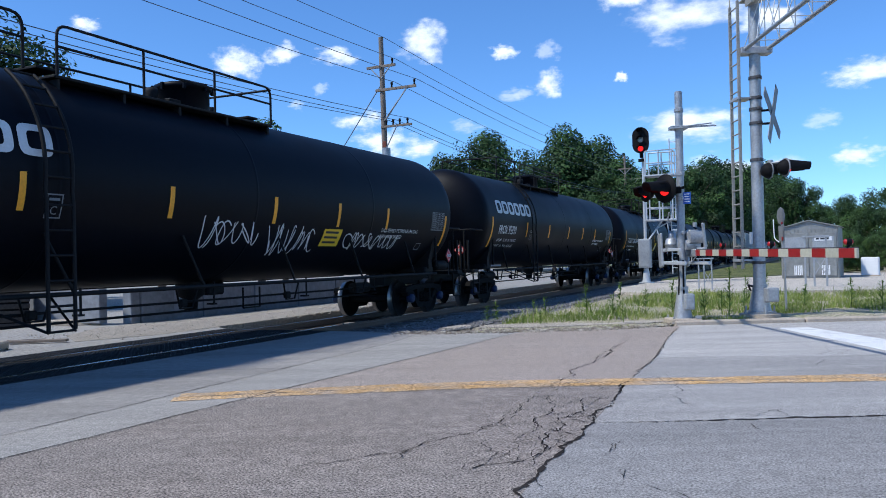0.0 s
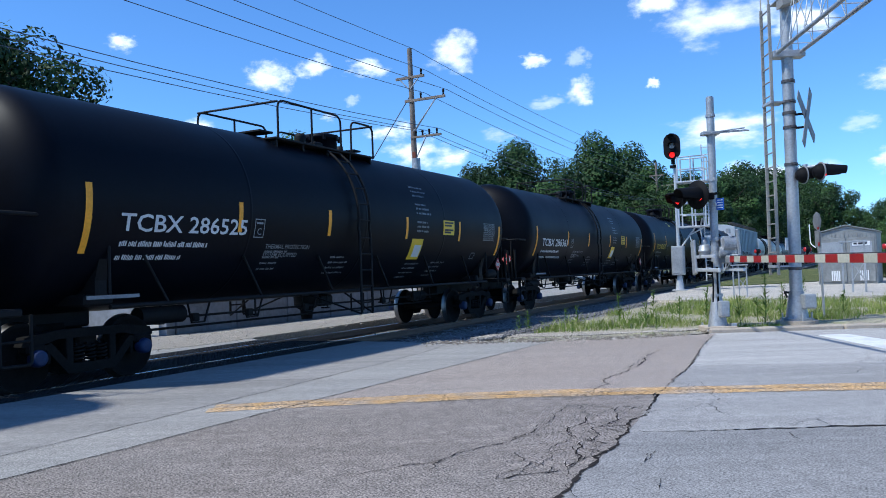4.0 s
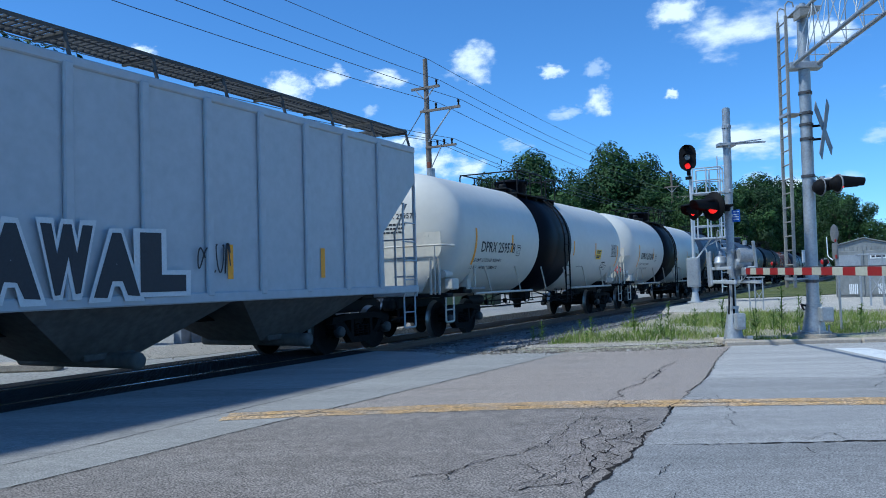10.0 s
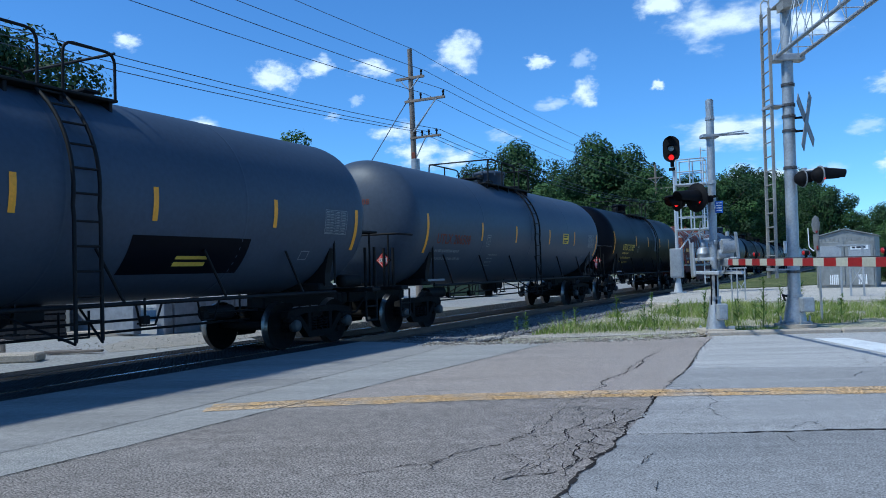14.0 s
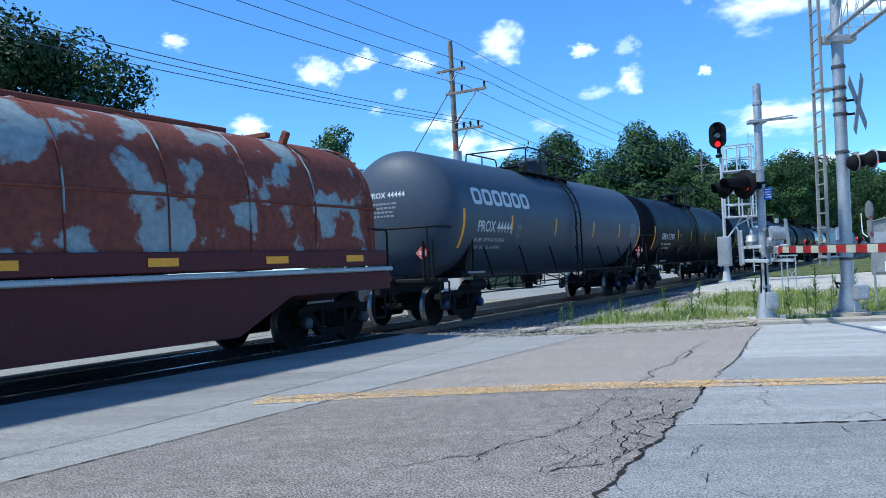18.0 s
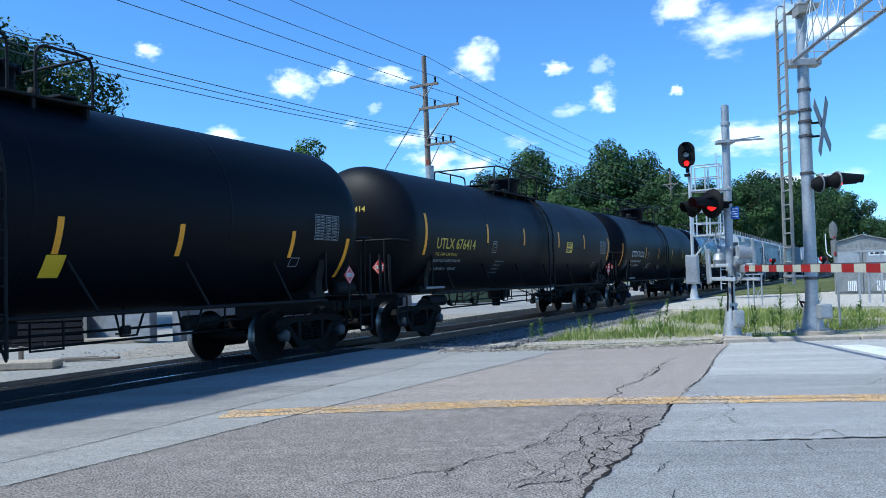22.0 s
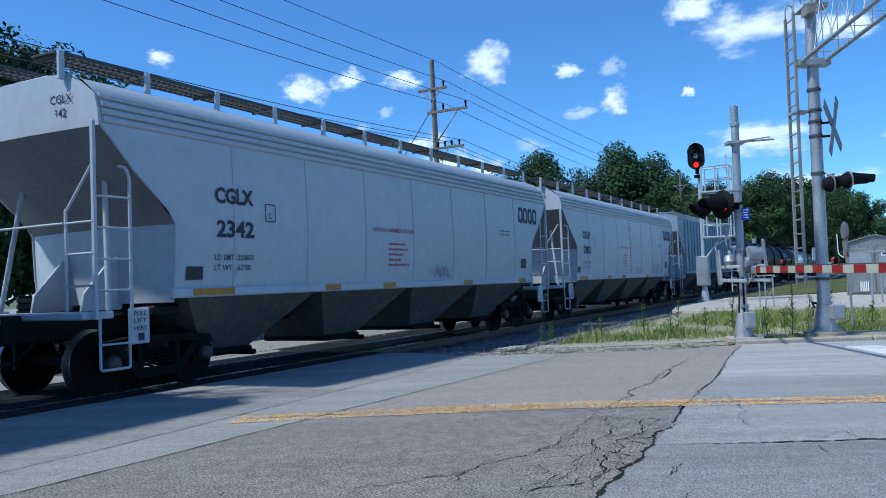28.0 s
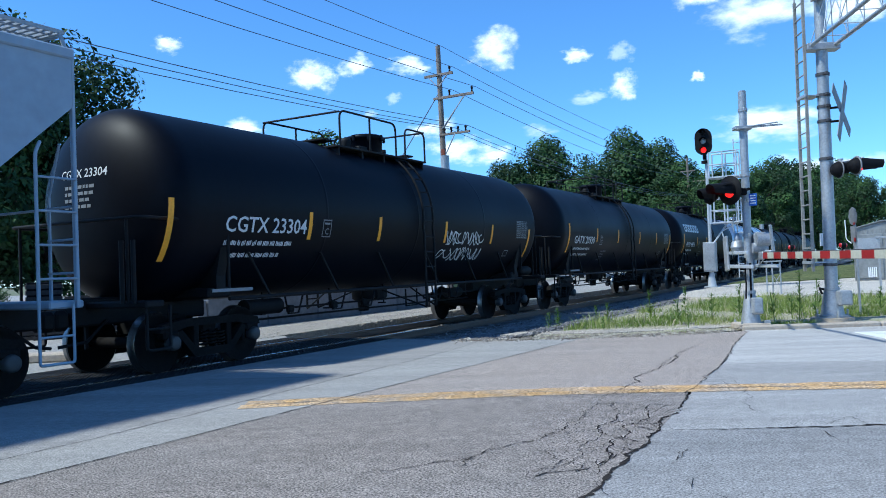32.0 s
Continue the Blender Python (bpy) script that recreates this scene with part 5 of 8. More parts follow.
def coil_car(label, L):
    car = thing("coil_car", label, "coil car")
    e = L / 2 - 0.75
    part("deck", Geo().box((0, 0, 1.32), (2.9, 2 * e, 0.16), 0.02).box((0, 0, 1.0), (0.45, L - 1.9, 0.4), 0.03), COILSILL, car)
    for s in (1, -1):
        pts = [(-e, 1.36), (-e, 1.0), (-4.3, 1.0), (-3.0, 0.42), (3.0, 0.42), (4.3, 1.0), (e, 1.0), (e, 1.36)]
        part("side_sill", Geo().prism(pts, s * 1.47 - 0.03, s * 1.47 + 0.03), COILSILL, car, "deep rusty red side sill")
        part("walk_edge", Geo().box((s * 1.51, 0, 1.40), (0.16, 2 * e, 0.09), 0.02), GALV, car, "worn bare metal edge")
        part("lower_hood_rail", Geo().box((s * 1.50, 0, 1.62), (0.10, 2 * e - 0.3, 0.30), 0.02), COILSILL, car)
    # the cover: upright lower walls, rounded top, panels parted by ribs
    h = e - 0.35
    prof = [(1.46, 1.75), (1.46, 2.55), (1.43, 2.85), (1.33, 3.20), (1.14, 3.50), (0.85, 3.74), (0.45, 3.88), (0, 3.92)]
    full = prof + [(-x, z) for x, z in prof[-2::-1]]
    def hood(g):
        n, m = len(full), 24
        vs = []
        for j in range(m + 1):
            y = -h + 2 * h * j / m
            k = 1 - 0.05 * max(0, (abs(y) - h + 0.3) / 0.3) ** 2
            vs += [(x * k, y, 1.75 + (z - 1.75) * k + 0.010 * noise.noise((x, y, z))) for x, z in full]
        g.add(vs, [(j * n + i, (j + 1) * n + i, (j + 1) * n + i + 1, j * n + i + 1) for j in range(m) for i in range(n - 1)], True)
    g = Geo()
    hood(g)
    part("cover", g, COILPEEL, car, "rounded cover with peeling red paint over grey")
    for s in (1, -1):
        k = Geo().prism([(x * 0.955, 1.75 + (z - 1.75) * 0.955) for x, z in full], s * h - 0.03, s * h + 0.02)
        g2 = Geo().add([(y, x, z) for x, y, z in k.v], k.f)
        part("cover_end", g2, COILRED, car, "faded red end of the cover")
    for k in range(9):
        y = -h + 0.25 + (2 * h - 0.5) * k / 8
        part("cover_rib", Geo().tube([(x * 1.008, y, z + 0.006) for x, z in full], 0.016, 5), COILPEEL, car)
    for s in (1, -1):
        part("seam_rail", Geo().tube([(s * 1.45, -h, 2.60), (s * 1.45, h, 2.60)], 0.03, 6), COILRED, car)
    for y in (-h * 0.45, h * 0.72):
        g = Geo().box((0, y, 3.98), (0.9, 0.14, 0.10), 0.02)
        for s in (1, -1):
            g.box((s * 0.75, y, 3.75), (0.14, 0.12, 0.55), 0.02, Euler((0, s * 0.5, 0)).to_matrix())
        part("lifting_frame", g, COILRED, car)
    part("lifting_beam", Geo().box((0, 0.5, 4.02), (0.16, h * 1.1, 0.10), 0.02).box((0, -h * 0.32, 4.08), (0.16, 2.2, 0.08), 0.02, Euler((0.06, 0, 0)).to_matrix()), COILRED, car)
    for s in (1, -1):
        part("end_platform", Geo().box((0, s * (e - 0.02), 1.18), (2.9, 0.4, 0.12), 0.02), COILSILL, car)
        ye = s * (e + 0.1)
        part("end_hand_rail", Geo().tube(bend([(1.4, ye, 1.2), (1.4, ye, 2.2), (1.4, ye - s * 0.9, 2.2), (1.4, ye - s * 0.9, 1.4)], 0.12), 0.024, 6), FRAMEBLACK, car)
        part("brake_step", Geo().tube(bend([(1.42, ye - s * 0.2, 1.1), (1.42, ye - s * 0.2, 0.42), (1.42, ye - s * 0.6, 0.42), (1.42, ye - s * 0.6, 1.1)], 0.06), 0.024, 6), FRAMEBLACK, car)
    w = Flat(1.56)
    words(car, w, "GTW 188151", -5.77, 1.50, 0.40, MARKWHITE, 0.012, 0.92)
    patches(car, w, [(y, 1.56, 0.55, 0.12) for y in (-7.0, -3.9, -1.24, 1.2, 3.6, 5.8)], REFLECT, "reflector_strip")
    text_bars(car, w, -3.1, 1.72, 0.9, 2, 0.11, MARKWHITE, 3)
    scribble(car, Flat(1.51), -2.6, 0.62, 1.1, 0.35, MARKDIM, 4, 5, 0.02)
    patches(car, Flat(1.45), [(-6.72, 2.25, 0.9, 0.22)], REFLECT, "faded_sticker", off=0.02)
    thing_end_words(car, "GTW 188151", -h - 0.035, -1.0, 1.95, 0.28, MARKWHITE)
    thing_end_words(car, "FOR USE ON GTW 187400", -h - 0.035, -0.95, 3.15, 0.19, MARKWHITE)
    thing_end_words(car, "THRU 187799", -h - 0.035, -0.60, 2.92, 0.19, MARKWHITE)
    truck(car, -(L / 2 - 2.1), False)
    truck(car, L / 2 - 2.1, False)
    couplers(car, L, FRAMEBLACK)
    return car


def thing_end_words(car, text, y, x, z, size, material, curve=None):
    """Lettering on the end that looks along -y."""
    vs, fs = letters(text, 0.01)
    part("end_lettering", Geo().add([(x + a * size, (curve(x + a * size, z + b * size) if curve else y) - 0.006, z + b * size) for a, b in vs], fs), material, car)


def head_curve(L, r, zc, gap=0.62, depth=0.70):
    """The outer face of the tank head that looks along -y."""
    a = (L - 2 * gap) / 2 - depth
    def at(x, z):
        q = min(0.98, math.hypot(x, z - zc) / r)
        return -a - depth * math.sqrt(max(0.0, 1 - q ** (2 / 0.92)))
    return at


def end_bars(car, curve, x, z, w, lines, lh, material, seed=1):
    rnd = random.Random(seed)
    g = Geo()
    for k in range(lines):
        u, stop = 0.0, w * rnd.uniform(0.6, 1.0)
        while u < stop:
            b = rnd.uniform(0.04, 0.12)
            x0, zz = x + u, z - k * lh
            p = [(x0, zz), (x0 + b, zz), (x0 + b, zz + lh * 0.5), (x0, zz + lh * 0.5)]
            g.add([(i, curve(i, j) - 0.008, j) for i, j in p], [(0, 1, 2, 3)])
            u += b + 0.025
    part("end_print", g, material, car)


LOADS = {"GBRX 712410": ("196200LB  88950 KG", "89800LB  40750 KG"), "CTCX 715212": ("200400 LB  90850 KG", "85600 LB  38850 KG"), "TILX 732692": ("194200    88100 KG", "91800    41600 KG"),
         "UTLX 211639": ("197200 LB  89450 KG", "65800 LB  29850 KG"), "PROX 95390": ("163100 LB  73950 KG", "99900 LB  45350 KG")}


def dress_tank(car, L, r, zc, text, ink, width=2.2, size=0.36, tz=2.13, sub=None, frames=None, logo=False, prints=0, sticker=None, ry=2.18, tall=(-7.1, 7.2), strips=(-4.0, -1.4, 1.7, 4.5), end_text=True, panel=True, hazard=False, mark_y=-6.5, plate=True, dim=None, bars=True):
    """The marks of a tank car on its near side and on the head that looks towards the road."""
    w = Tank(r, zc)
    dim = dim or MARKDIM
    k = (L - 17.5) / 2
    if text:
        words(car, w, text, mark_y - k, tz, size, ink, 0.012, width=width)
    if sub:
        words(car, w, sub, mark_y - k + 0.05, tz - 0.17, 0.11, ink, 0.004)
    y0 = mark_y - k + 0.02
    if logo:
        logo_blocks(car, w, mark_y - k - 0.25, 2.88, 3.5, 0.44, 6, MARKWHITE)
    if text in LOADS:
        for k, line in enumerate(("LD LMT  ", "LT WT   ")):
            words(car, w, line + LOADS[text][k], y0 - 0.05 * k, tz - (0.38 if sub else 0.24) - 0.18 * k, 0.14, ink, 0.003)
    elif bars:
        text_bars(car, w, y0, tz - (0.33 if sub else 0.22), width * 0.85, 2, 0.19, MARKWHITE if ink is MARKWHITE else dim, 5, "load_limit_print")
    for y in strips:
        patches(car, w, [(y, ry, 0.10, 0.50)], REFLECT, "reflector_strip")
    for y, h in ((tall[0] - k, 0.98), (tall[1] + k, 0.85)):
        patches(car, w, [(y, ry - 0.36, 0.11, h)], REFLECT, "reflector_strip")
    if plate:
        outline_box(car, w, strips[0] + 0.42, 2.10, 0.26, 0.32, dim, 0.018, "plate_stencil")
        words(car, w, "C", strips[0] + 0.49, 2.15, 0.17, dim)
        patches(car, w, [(strips[0] + 0.46, 2.33, 0.17, 0.035)], dim, "plate_word")
    if panel:
        data_panel(car, w, 6.15 + k, 2.22, 0.75, 0.46, dim if ink is not MARKBLACK else MARKBLACK)
    if sticker:
        patches(car, w, [(sticker[0], sticker[1], 0.62, 0.36)], STICKER, "emergency_sticker", "yellow emergency notice sticker")
        patches(car, w, [(sticker[0] + 0.06, sticker[1] + z, q, 0.045) for z, q in ((0.28, 0.5), (0.21, 0.4), (0.10, 0.5), (0.04, 0.36))], MARKBLACK, "sticker_print", off=0.008)
    for n in range(prints):
        y = (-3.2, -1.1, 2.1, 3.4, -0.6, 5.0)[n % 6]
        z = (1.85, 1.75, 1.6, 1.62, 2.9, 1.5)[n % 6]
        text_bars(car, w, y, z, 0.8, 4, 0.10, dim, n + 7)
    outline_box(car, w, 5.6 + k, 1.72, 0.26, 0.17, dim, 0.02)
    cu = head_curve(L, r, zc, 0.80 if logo and r < 1.605 and zc > 2.7 else 0.62)
    if end_text and text:
        thing_end_words(car, text, 0, -0.55, zc + 0.42, 0.19, ink, cu)
        end_bars(car, cu, -0.42, zc + 0.25, 0.85, 4, 0.10, ink if ink is not MARKWHITE else dim, 3)
    if hazard:
        placard(car, 1.05, -L / 2 + 0.42, 1.72, 0)
        placard(car, 1.52, L / 2 - 1.45, 1.55, 90)
    part("end_notice", Geo().box((1.53, -L / 2 + 2.15, 1.22), (0.012, 0.9, 0.05)), MARKDIM, car)


def smudges(car, where, rects, material, label):
    for y, z, w_, h in rects:
        patches(car, where, [(y, z, w_, h)], material, "paint_patch", label, 0.004)


BOUNDS = [2.0, 22.0, 42.1, 59.1, 76.5, 94.4, 111.7, 129.5, 150.3, 167.4, 185.0, 202.0, 219.9, 237.75, 255.0, 272.6, 290.8, 307.6, 325.9, 343.4, 361.1, 379.0, 397.0, 414.6, 433.2, 449.3, 466.5, 484.3, 502.0, 519.8, 537.6, 555.4]
CARS = []


def couple(car, shift=0.0):
    """Hangs a car on the end of the train."""
    k = len(CARS)
    CARS.append((car, (BOUNDS[k] + BOUNDS[k + 1]) / 2 + shift))
    return car


def length():
    k = len(CARS)
    return round(BOUNDS[k + 1] - BOUNDS[k] - 0.02, 2)


# 1-2: long gas cars
for n in (0, 1):
    L = length()
    car = couple(tank_car("long black gas tank car with " + ("sprayed graffiti" if n == 0 else "guard rails on top"), L, 1.60, 2.71, TANKBLACK, rail_style=1, ladder_y=-4.34, dome_y=-0.1, dome=(0.48, 0.42), gap=0.80))
    dress_tank(car, L, 1.60, 2.71, "PROX 95390" if n else None, MARKWHITE, 1.65, 0.40, 2.24, logo=True, strips=(-4.85, -2.2, 0.5, 2.75, 4.9), tall=(-7.25, 6.95), mark_y=-6.3, prints=0, hazard=True)
    w = Tank(1.60, 2.71)
    words(car, w, "LIQUEFIED PETROLEUM GAS", 4.75, 2.12, 0.13, MARKWHITE, 0.004, width=1.9)
    words(car, w, "NON-ODORIZED", 4.75, 1.98, 0.13, MARKWHITE, 0.004, width=1.1)
    if n == 0:
        scribble(car, w, -1.3, 1.72, 1.5, 0.62, MARKWHITE, 11, 6, 0.026)
        scribble(car, w, 0.5, 1.60, 1.6, 0.7, MARKWHITE, 12, 8, 0.026)
        scribble(car, w, 3.3, 1.72, 2.3, 0.42, MARKWHITE, 14, 9, 0.03)
        patches(car, w, [(2.35, 1.78, 0.7, 0.40)], STICKER, "emergency_sticker", "faded yellow notice sticker")
        patches(car, w, [(2.42, 1.84 + q, 0.5, 0.05) for q in (0, 0.1, 0.2)], MARKBLACK, "sticker_print", off=0.008)

# 3-5: black acid cars with printed notices
for num in ("286244", "286525", "286361"):
    L = length()
    car = couple(tank_car("black tank car with white stencilled notices and yellow strips", L, 1.62, 2.60, TANKBLACK, ladder_y=-0.26, dome_y=0.75, dome=(0.36, 0.30)))
    dress_tank(car, L, 1.62, 2.60, "TCBX " + num, MARKWHITE, 2.67, 0.36, 2.14, prints=4, sticker=(3.6, 2.32), hazard=True)
    w = Tank(1.62, 2.60)
    text_bars(car, w, 2.2, 3.40, 0.8, 11, 0.105, MARKDIM, 21)
    words(car, w, "THERMAL PROTECTION", -3.2, 1.92, 0.12, MARKDIM, 0.004)
    words(car, w, "SYSTEM EQUIPPED", -3.2, 1.78, 0.12, MARKDIM, 0.004)
    patches(car, w, [(2.05, 1.72, 0.55, 0.52)], STICKER, "paper_notice", "yellow and white paper notice")
    patches(car, w, [(2.22, 1.78, 0.34, 0.30)], MARKWHITE, "notice_map", off=0.008)

# 6: union car with yellow marks
L = length()
car = couple(tank_car("black tank car with yellow stencilled marks and a round hatch", L, 1.60, 2.62, TANKBLACK, dome_y=0.85, dome=(0.46, 0.46)))
dress_tank(car, L, 1.60, 2.62, "UTLX 678533", MARKYELLOW, 2.2, 0.36, 2.20, ry=2.42, sticker=(3.5, 2.38), prints=1, dim=MARKDIM, strips=(-4.1, -1.0, 1.7, 4.5))
patches(car, Tank(1.60, 2.62), [(-1.9, 3.68, 0.55, 0.10), (-1.75, 3.52, 0.55, 0.13)], MARKYELLOW, "hatch_notice")
# 7
L = length()
car = couple(tank_car("black tank car with white stencilled notices beside a hopper", L, 1.62, 2.60, TANKBLACK, dome_y=-0.45, dome=(0.46, 0.40)))
dress_tank(car, L, 1.62, 2.60, "TCBX 286380", MARKWHITE, 2.73, 0.38, 2.14, prints=4, sticker=(3.6, 2.32), dim=MARKDIM, strips=(-4.0, -0.9, 2.25, 4.4), bars=False)
words(car, Tank(1.62, 2.60), "LD LMT  193000 LB  87500 KG", -6.4, 1.93, 0.15, MARKWHITE, 0.004)
words(car, Tank(1.62, 2.60), "LT WT   93000 LB  42200 KG", -6.45, 1.73, 0.15, MARKWHITE, 0.004)

# 8: ribbed hopper with large graffiti
L = length()
car = couple(ribbed_hopper("pale grey ribbed covered hopper with black and white graffiti", L, HOPPERGREY, 14, 4), -0.5)
w = Flat(1.595)
words(car, w, "CA", -7.80, 3.05, 0.36, MARKBLACK, 0.026)
words(car, w, "IX", -6.58, 3.05, 0.36, MARKBLACK, 0.026)
words(car, w, "73", -7.73, 2.60, 0.36, MARKBLACK, 0.026)
words(car, w, "184", -6.60, 2.60, 0.36, MARKBLACK, 0.026)
outline_box(car, w, -5.32, 2.58, 0.26, 0.34, MARKBLACK, 0.016)
words(car, w, "C", -5.26, 2.64, 0.18, MARKBLACK)
text_bars(car, w, -6.85, 1.98, 0.5, 2, 0.16, MARKBLACK, 31)
patches(car, w, [(-7.82, 1.45, 0.13, 1.05)], REFLECT, "reflector_strip", off=0.012)
patches(car, w, [(y, 1.55, 0.13, 0.55) for y in (3.55, 6.05)], REFLECT, "reflector_strip", off=0.012)
thing_end_words(car, "CAIX", -(L / 2 - 0.68) - 0.035, 0.25, 4.02, 0.19, MARKBLACK)
thing_end_words(car, "73184", -(L / 2 - 0.68) - 0.035, 0.22, 3.82, 0.19, MARKBLACK)


def sprayed_word(car, x, y, z, text, w_, h, seed):
    """Fat black sprayed letters, each on its ragged white edge."""
    rnd = random.Random(seed)
    step = w_ / len(text)
    for k, letter in enumerate(text):
        wide = step * rnd.uniform(0.98, 1.10)
        for name, bold, off, ink, note in (("graffiti_edge", 0.14, 0.006, MARKWHITE, "ragged white sprayed edge"), ("graffiti_fill", 0.075, 0.011, MARKBLACK, "fat black sprayed letter")):
            vs, fs = letters(letter, bold)
            core = letters(letter, 0.075)[0]
            a0, a1, b0, b1 = min(v[0] for v in core), max(v[0] for v in core), min(v[1] for v in core), max(v[1] for v in core)
            lean, low = rnd.uniform(-0.05, 0.05) if bold < 0.1 else 0.0, 0.05 * (k % 2)
            pts = []
            for a, b in vs:
                u, v = (a - a0) / max(a1 - a0, 0.25), (b - b0) / (b1 - b0)
                jit = 0.03 * noise.noise((u * 5 + seed, v * 5, k))
                pts.append((x + off + 0.0015 * (k % 2), y + step * k + wide * (u + jit), max(1.20, z + low + h * (v + jit) * (1.0 - 0.03 * k))))
            part(name, Geo().add(pts, fs), ink, car, note)


sprayed_word(car, 1.667, -5.60, 1.30, "IDNA", 2.85, 1.00, 5)
sprayed_word(car, 1.667, -2.42, 1.52, "ESE", 1.45, 0.78, 6)
sprayed_word(car, 1.667, -0.60, 1.33, "AWAL", 3.1, 0.92, 8)
scribble(car, Flat(1.64), -6.6, 1.30, 0.6, 1.0, MARKBLACK, 41, 4, 0.03)
scribble(car, Flat(1.64), -7.75, 1.42, 1.1, 0.42, MARKBLACK, 42, 5, 0.035)
scribble(car, Flat(1.64), 2.9, 1.60, 0.7, 0.55, MARKBLACK, 43, 4, 0.03)

# 9-10: white cars with a black band
for num in ("259578", "259240"):
    L = length()
    car = couple(tank_car("white tank car with a wide black band round its middle", L, 1.66, 2.63, TANKWHITE, FRAMEWHITE, dome_y=-0.2, dome=(0.52, 0.40), band=(-0.55, 3.1), blue=False))
    dress_tank(car, L, 1.66, 2.63, "DPRX " + num, MARKBLACK, 2.30, 0.40, 2.18, prints=0, sticker=(4.0, 2.10), strips=(-4.25, -1.85, 1.3, 3.8), tall=(-6.9, 7.0), dim=MARKBLACK, ry=2.2, hazard=num == "259240", end_text=True, bars=False)
    w = Tank(1.66, 2.63)
    words(car, w, "LD LMT  211300 LB  95800 KG", -6.6, 1.92, 0.14, MARKBLACK, 0.003)
    words(car, w, "LT WT   74700 LB  33900 KG", -6.65, 1.73, 0.14, MARKBLACK, 0.003)
    patches(car, w, [(4.9, 1.78, 0.45, 0.26)], MARKBLACK, "test_stencil")
    patches(car, w, [(4.95, 1.82, 0.16, 0.17), (5.15, 1.82, 0.16, 0.17)], TANKWHITE, "test_stencil_window", off=0.008)
    text_bars(car, w, 2.0, 1.80, 0.9, 1, 0.12, MARKBLACK, 51)
    def valve_box(g):
        g.box((1.35, -L / 2 + 1.0, 1.35), (0.25, 0.36, 0.28), 0.03).cyl((1.2, -L / 2 + 0.8, 1.6), (1.2, -L / 2 + 1.2, 1.6), 0.10, 12)
    part("control_valve", shared(("control_valve", L), valve_box, FRAMEWHITE), None, car)
    for s in (1, -1):
        ye = s * (L / 2 - 0.585)
        def shield(g):
            k = Geo().prism([(-0.72, 1.16), (0.72, 1.16), (1.30, 2.18), (1.30, 2.66), (-1.30, 2.66), (-1.30, 2.18)], ye - 0.015, ye + 0.015)
            g.add([(b, a, c) for a, b, c in k.v], k.f)
            for x in (-0.9, 0.9):
                for q in (-0.05, 0.05):
                    g.box((x + q, ye + s * 0.02, 2.58), (0.03, 0.02, 0.03))
        part("head_shield", shared(("head_shield", L, s), shield, FRAMEWHITE), None, car, "flat white shield plate before the tank head")

# 11-12: faded blue grey cars
L = length()
car = couple(tank_car("faded blue grey tank car with dark repainted patches", L, 1.58, 2.66, TANKBLUE, dome_y=-0.9, dome=(0.36, 0.42), blue=False))
dress_tank(car, L, 1.58, 2.66, None, MARKWHITE, 2.0, ry=2.28, prints=0, strips=(-4.1, -0.8, 1.5, 4.3), plate=True)
w = Tank(1.58, 2.66)
smudges(car, w, [(-3.35, 1.55, 2.45, 0.95), (-4.6, 1.95, 0.7, 0.35), (1.2, 1.5, 2.6, 0.7)], TANKBLACK, "dark repainted patch")
patches(car, w, [(-6.45, 1.88, 2.15, 0.36)], MARKWHITE, "number_panel", "white painted number panel")
words(car, w, "TAEX 2502", -6.28, 1.96, 0.31, MARKBLACK, 0.014, width=1.8, off=0.011)
words(car, w, "LD LMT  197400 LB  89590 KG", -6.4, 1.72, 0.12, MARKWHITE, 0.003)
words(car, w, "LT WT   65600 LB  29750 KG", -6.5, 1.56, 0.12, MARKWHITE, 0.003)
patches(car, w, [(2.2, 1.62, 0.7, 0.2)], MARKYELLOW, "faded_sticker")
thing_end_words(car, "2502", 0, 0.2, 3.2, 0.22, MARKWHITE, head_curve(L, 1.58, 2.66))
L = length()
car = couple(tank_car("faded blue grey tank car with a rusty number", L, 1.58, 2.64, TANKBLUE, dome_y=0.3, dome=(0.5, 0.4), blue=False))
dress_tank(car, L, 1.58, 2.64, "UTLX 206508", COILRED, 2.0, ry=2.25, prints=1, sticker=(3.2, 2.3), hazard=True)

# 13: union car
L = length()
car = couple(tank_car("black tank car with bold yellow stencilled marks", L, 1.57, 2.61, TANKBLACK, ladder_y=0.88, dome_y=-0.34, dome=(0.33, 0.42), blue=False, gap=0.80))
dress_tank(car, L, 1.57, 2.61, "UTLX 211639", MARKYELLOW, 2.15, 0.40, 2.18, sub="THE TANK CAR PEOPLE", ry=2.38, prints=0, strips=(-3.48, -0.88, 1.92, 4.33), tall=(-6.5, 7.3), mark_y=-5.75, hazard=True)
SPRAYGREEN = mat("faded_green_spray", (0.085, 0.11, 0.05), 0.7, var=0.3, scale=6)
words(car, Tank(1.57, 2.61), "-NE1-", 2.2, 1.62, 0.46, SPRAYGREEN, -0.012, name="graffiti", width=1.5)
smudges(car, Tank(1.57, 2.61), [(0.7, 2.2, 0.6, 1.2)], TANKBLUE, "pale repainted patch")

# 14: coil car
couple(coil_car("rusty red coil car with peeling rounded cover", 16.2), -0.38)

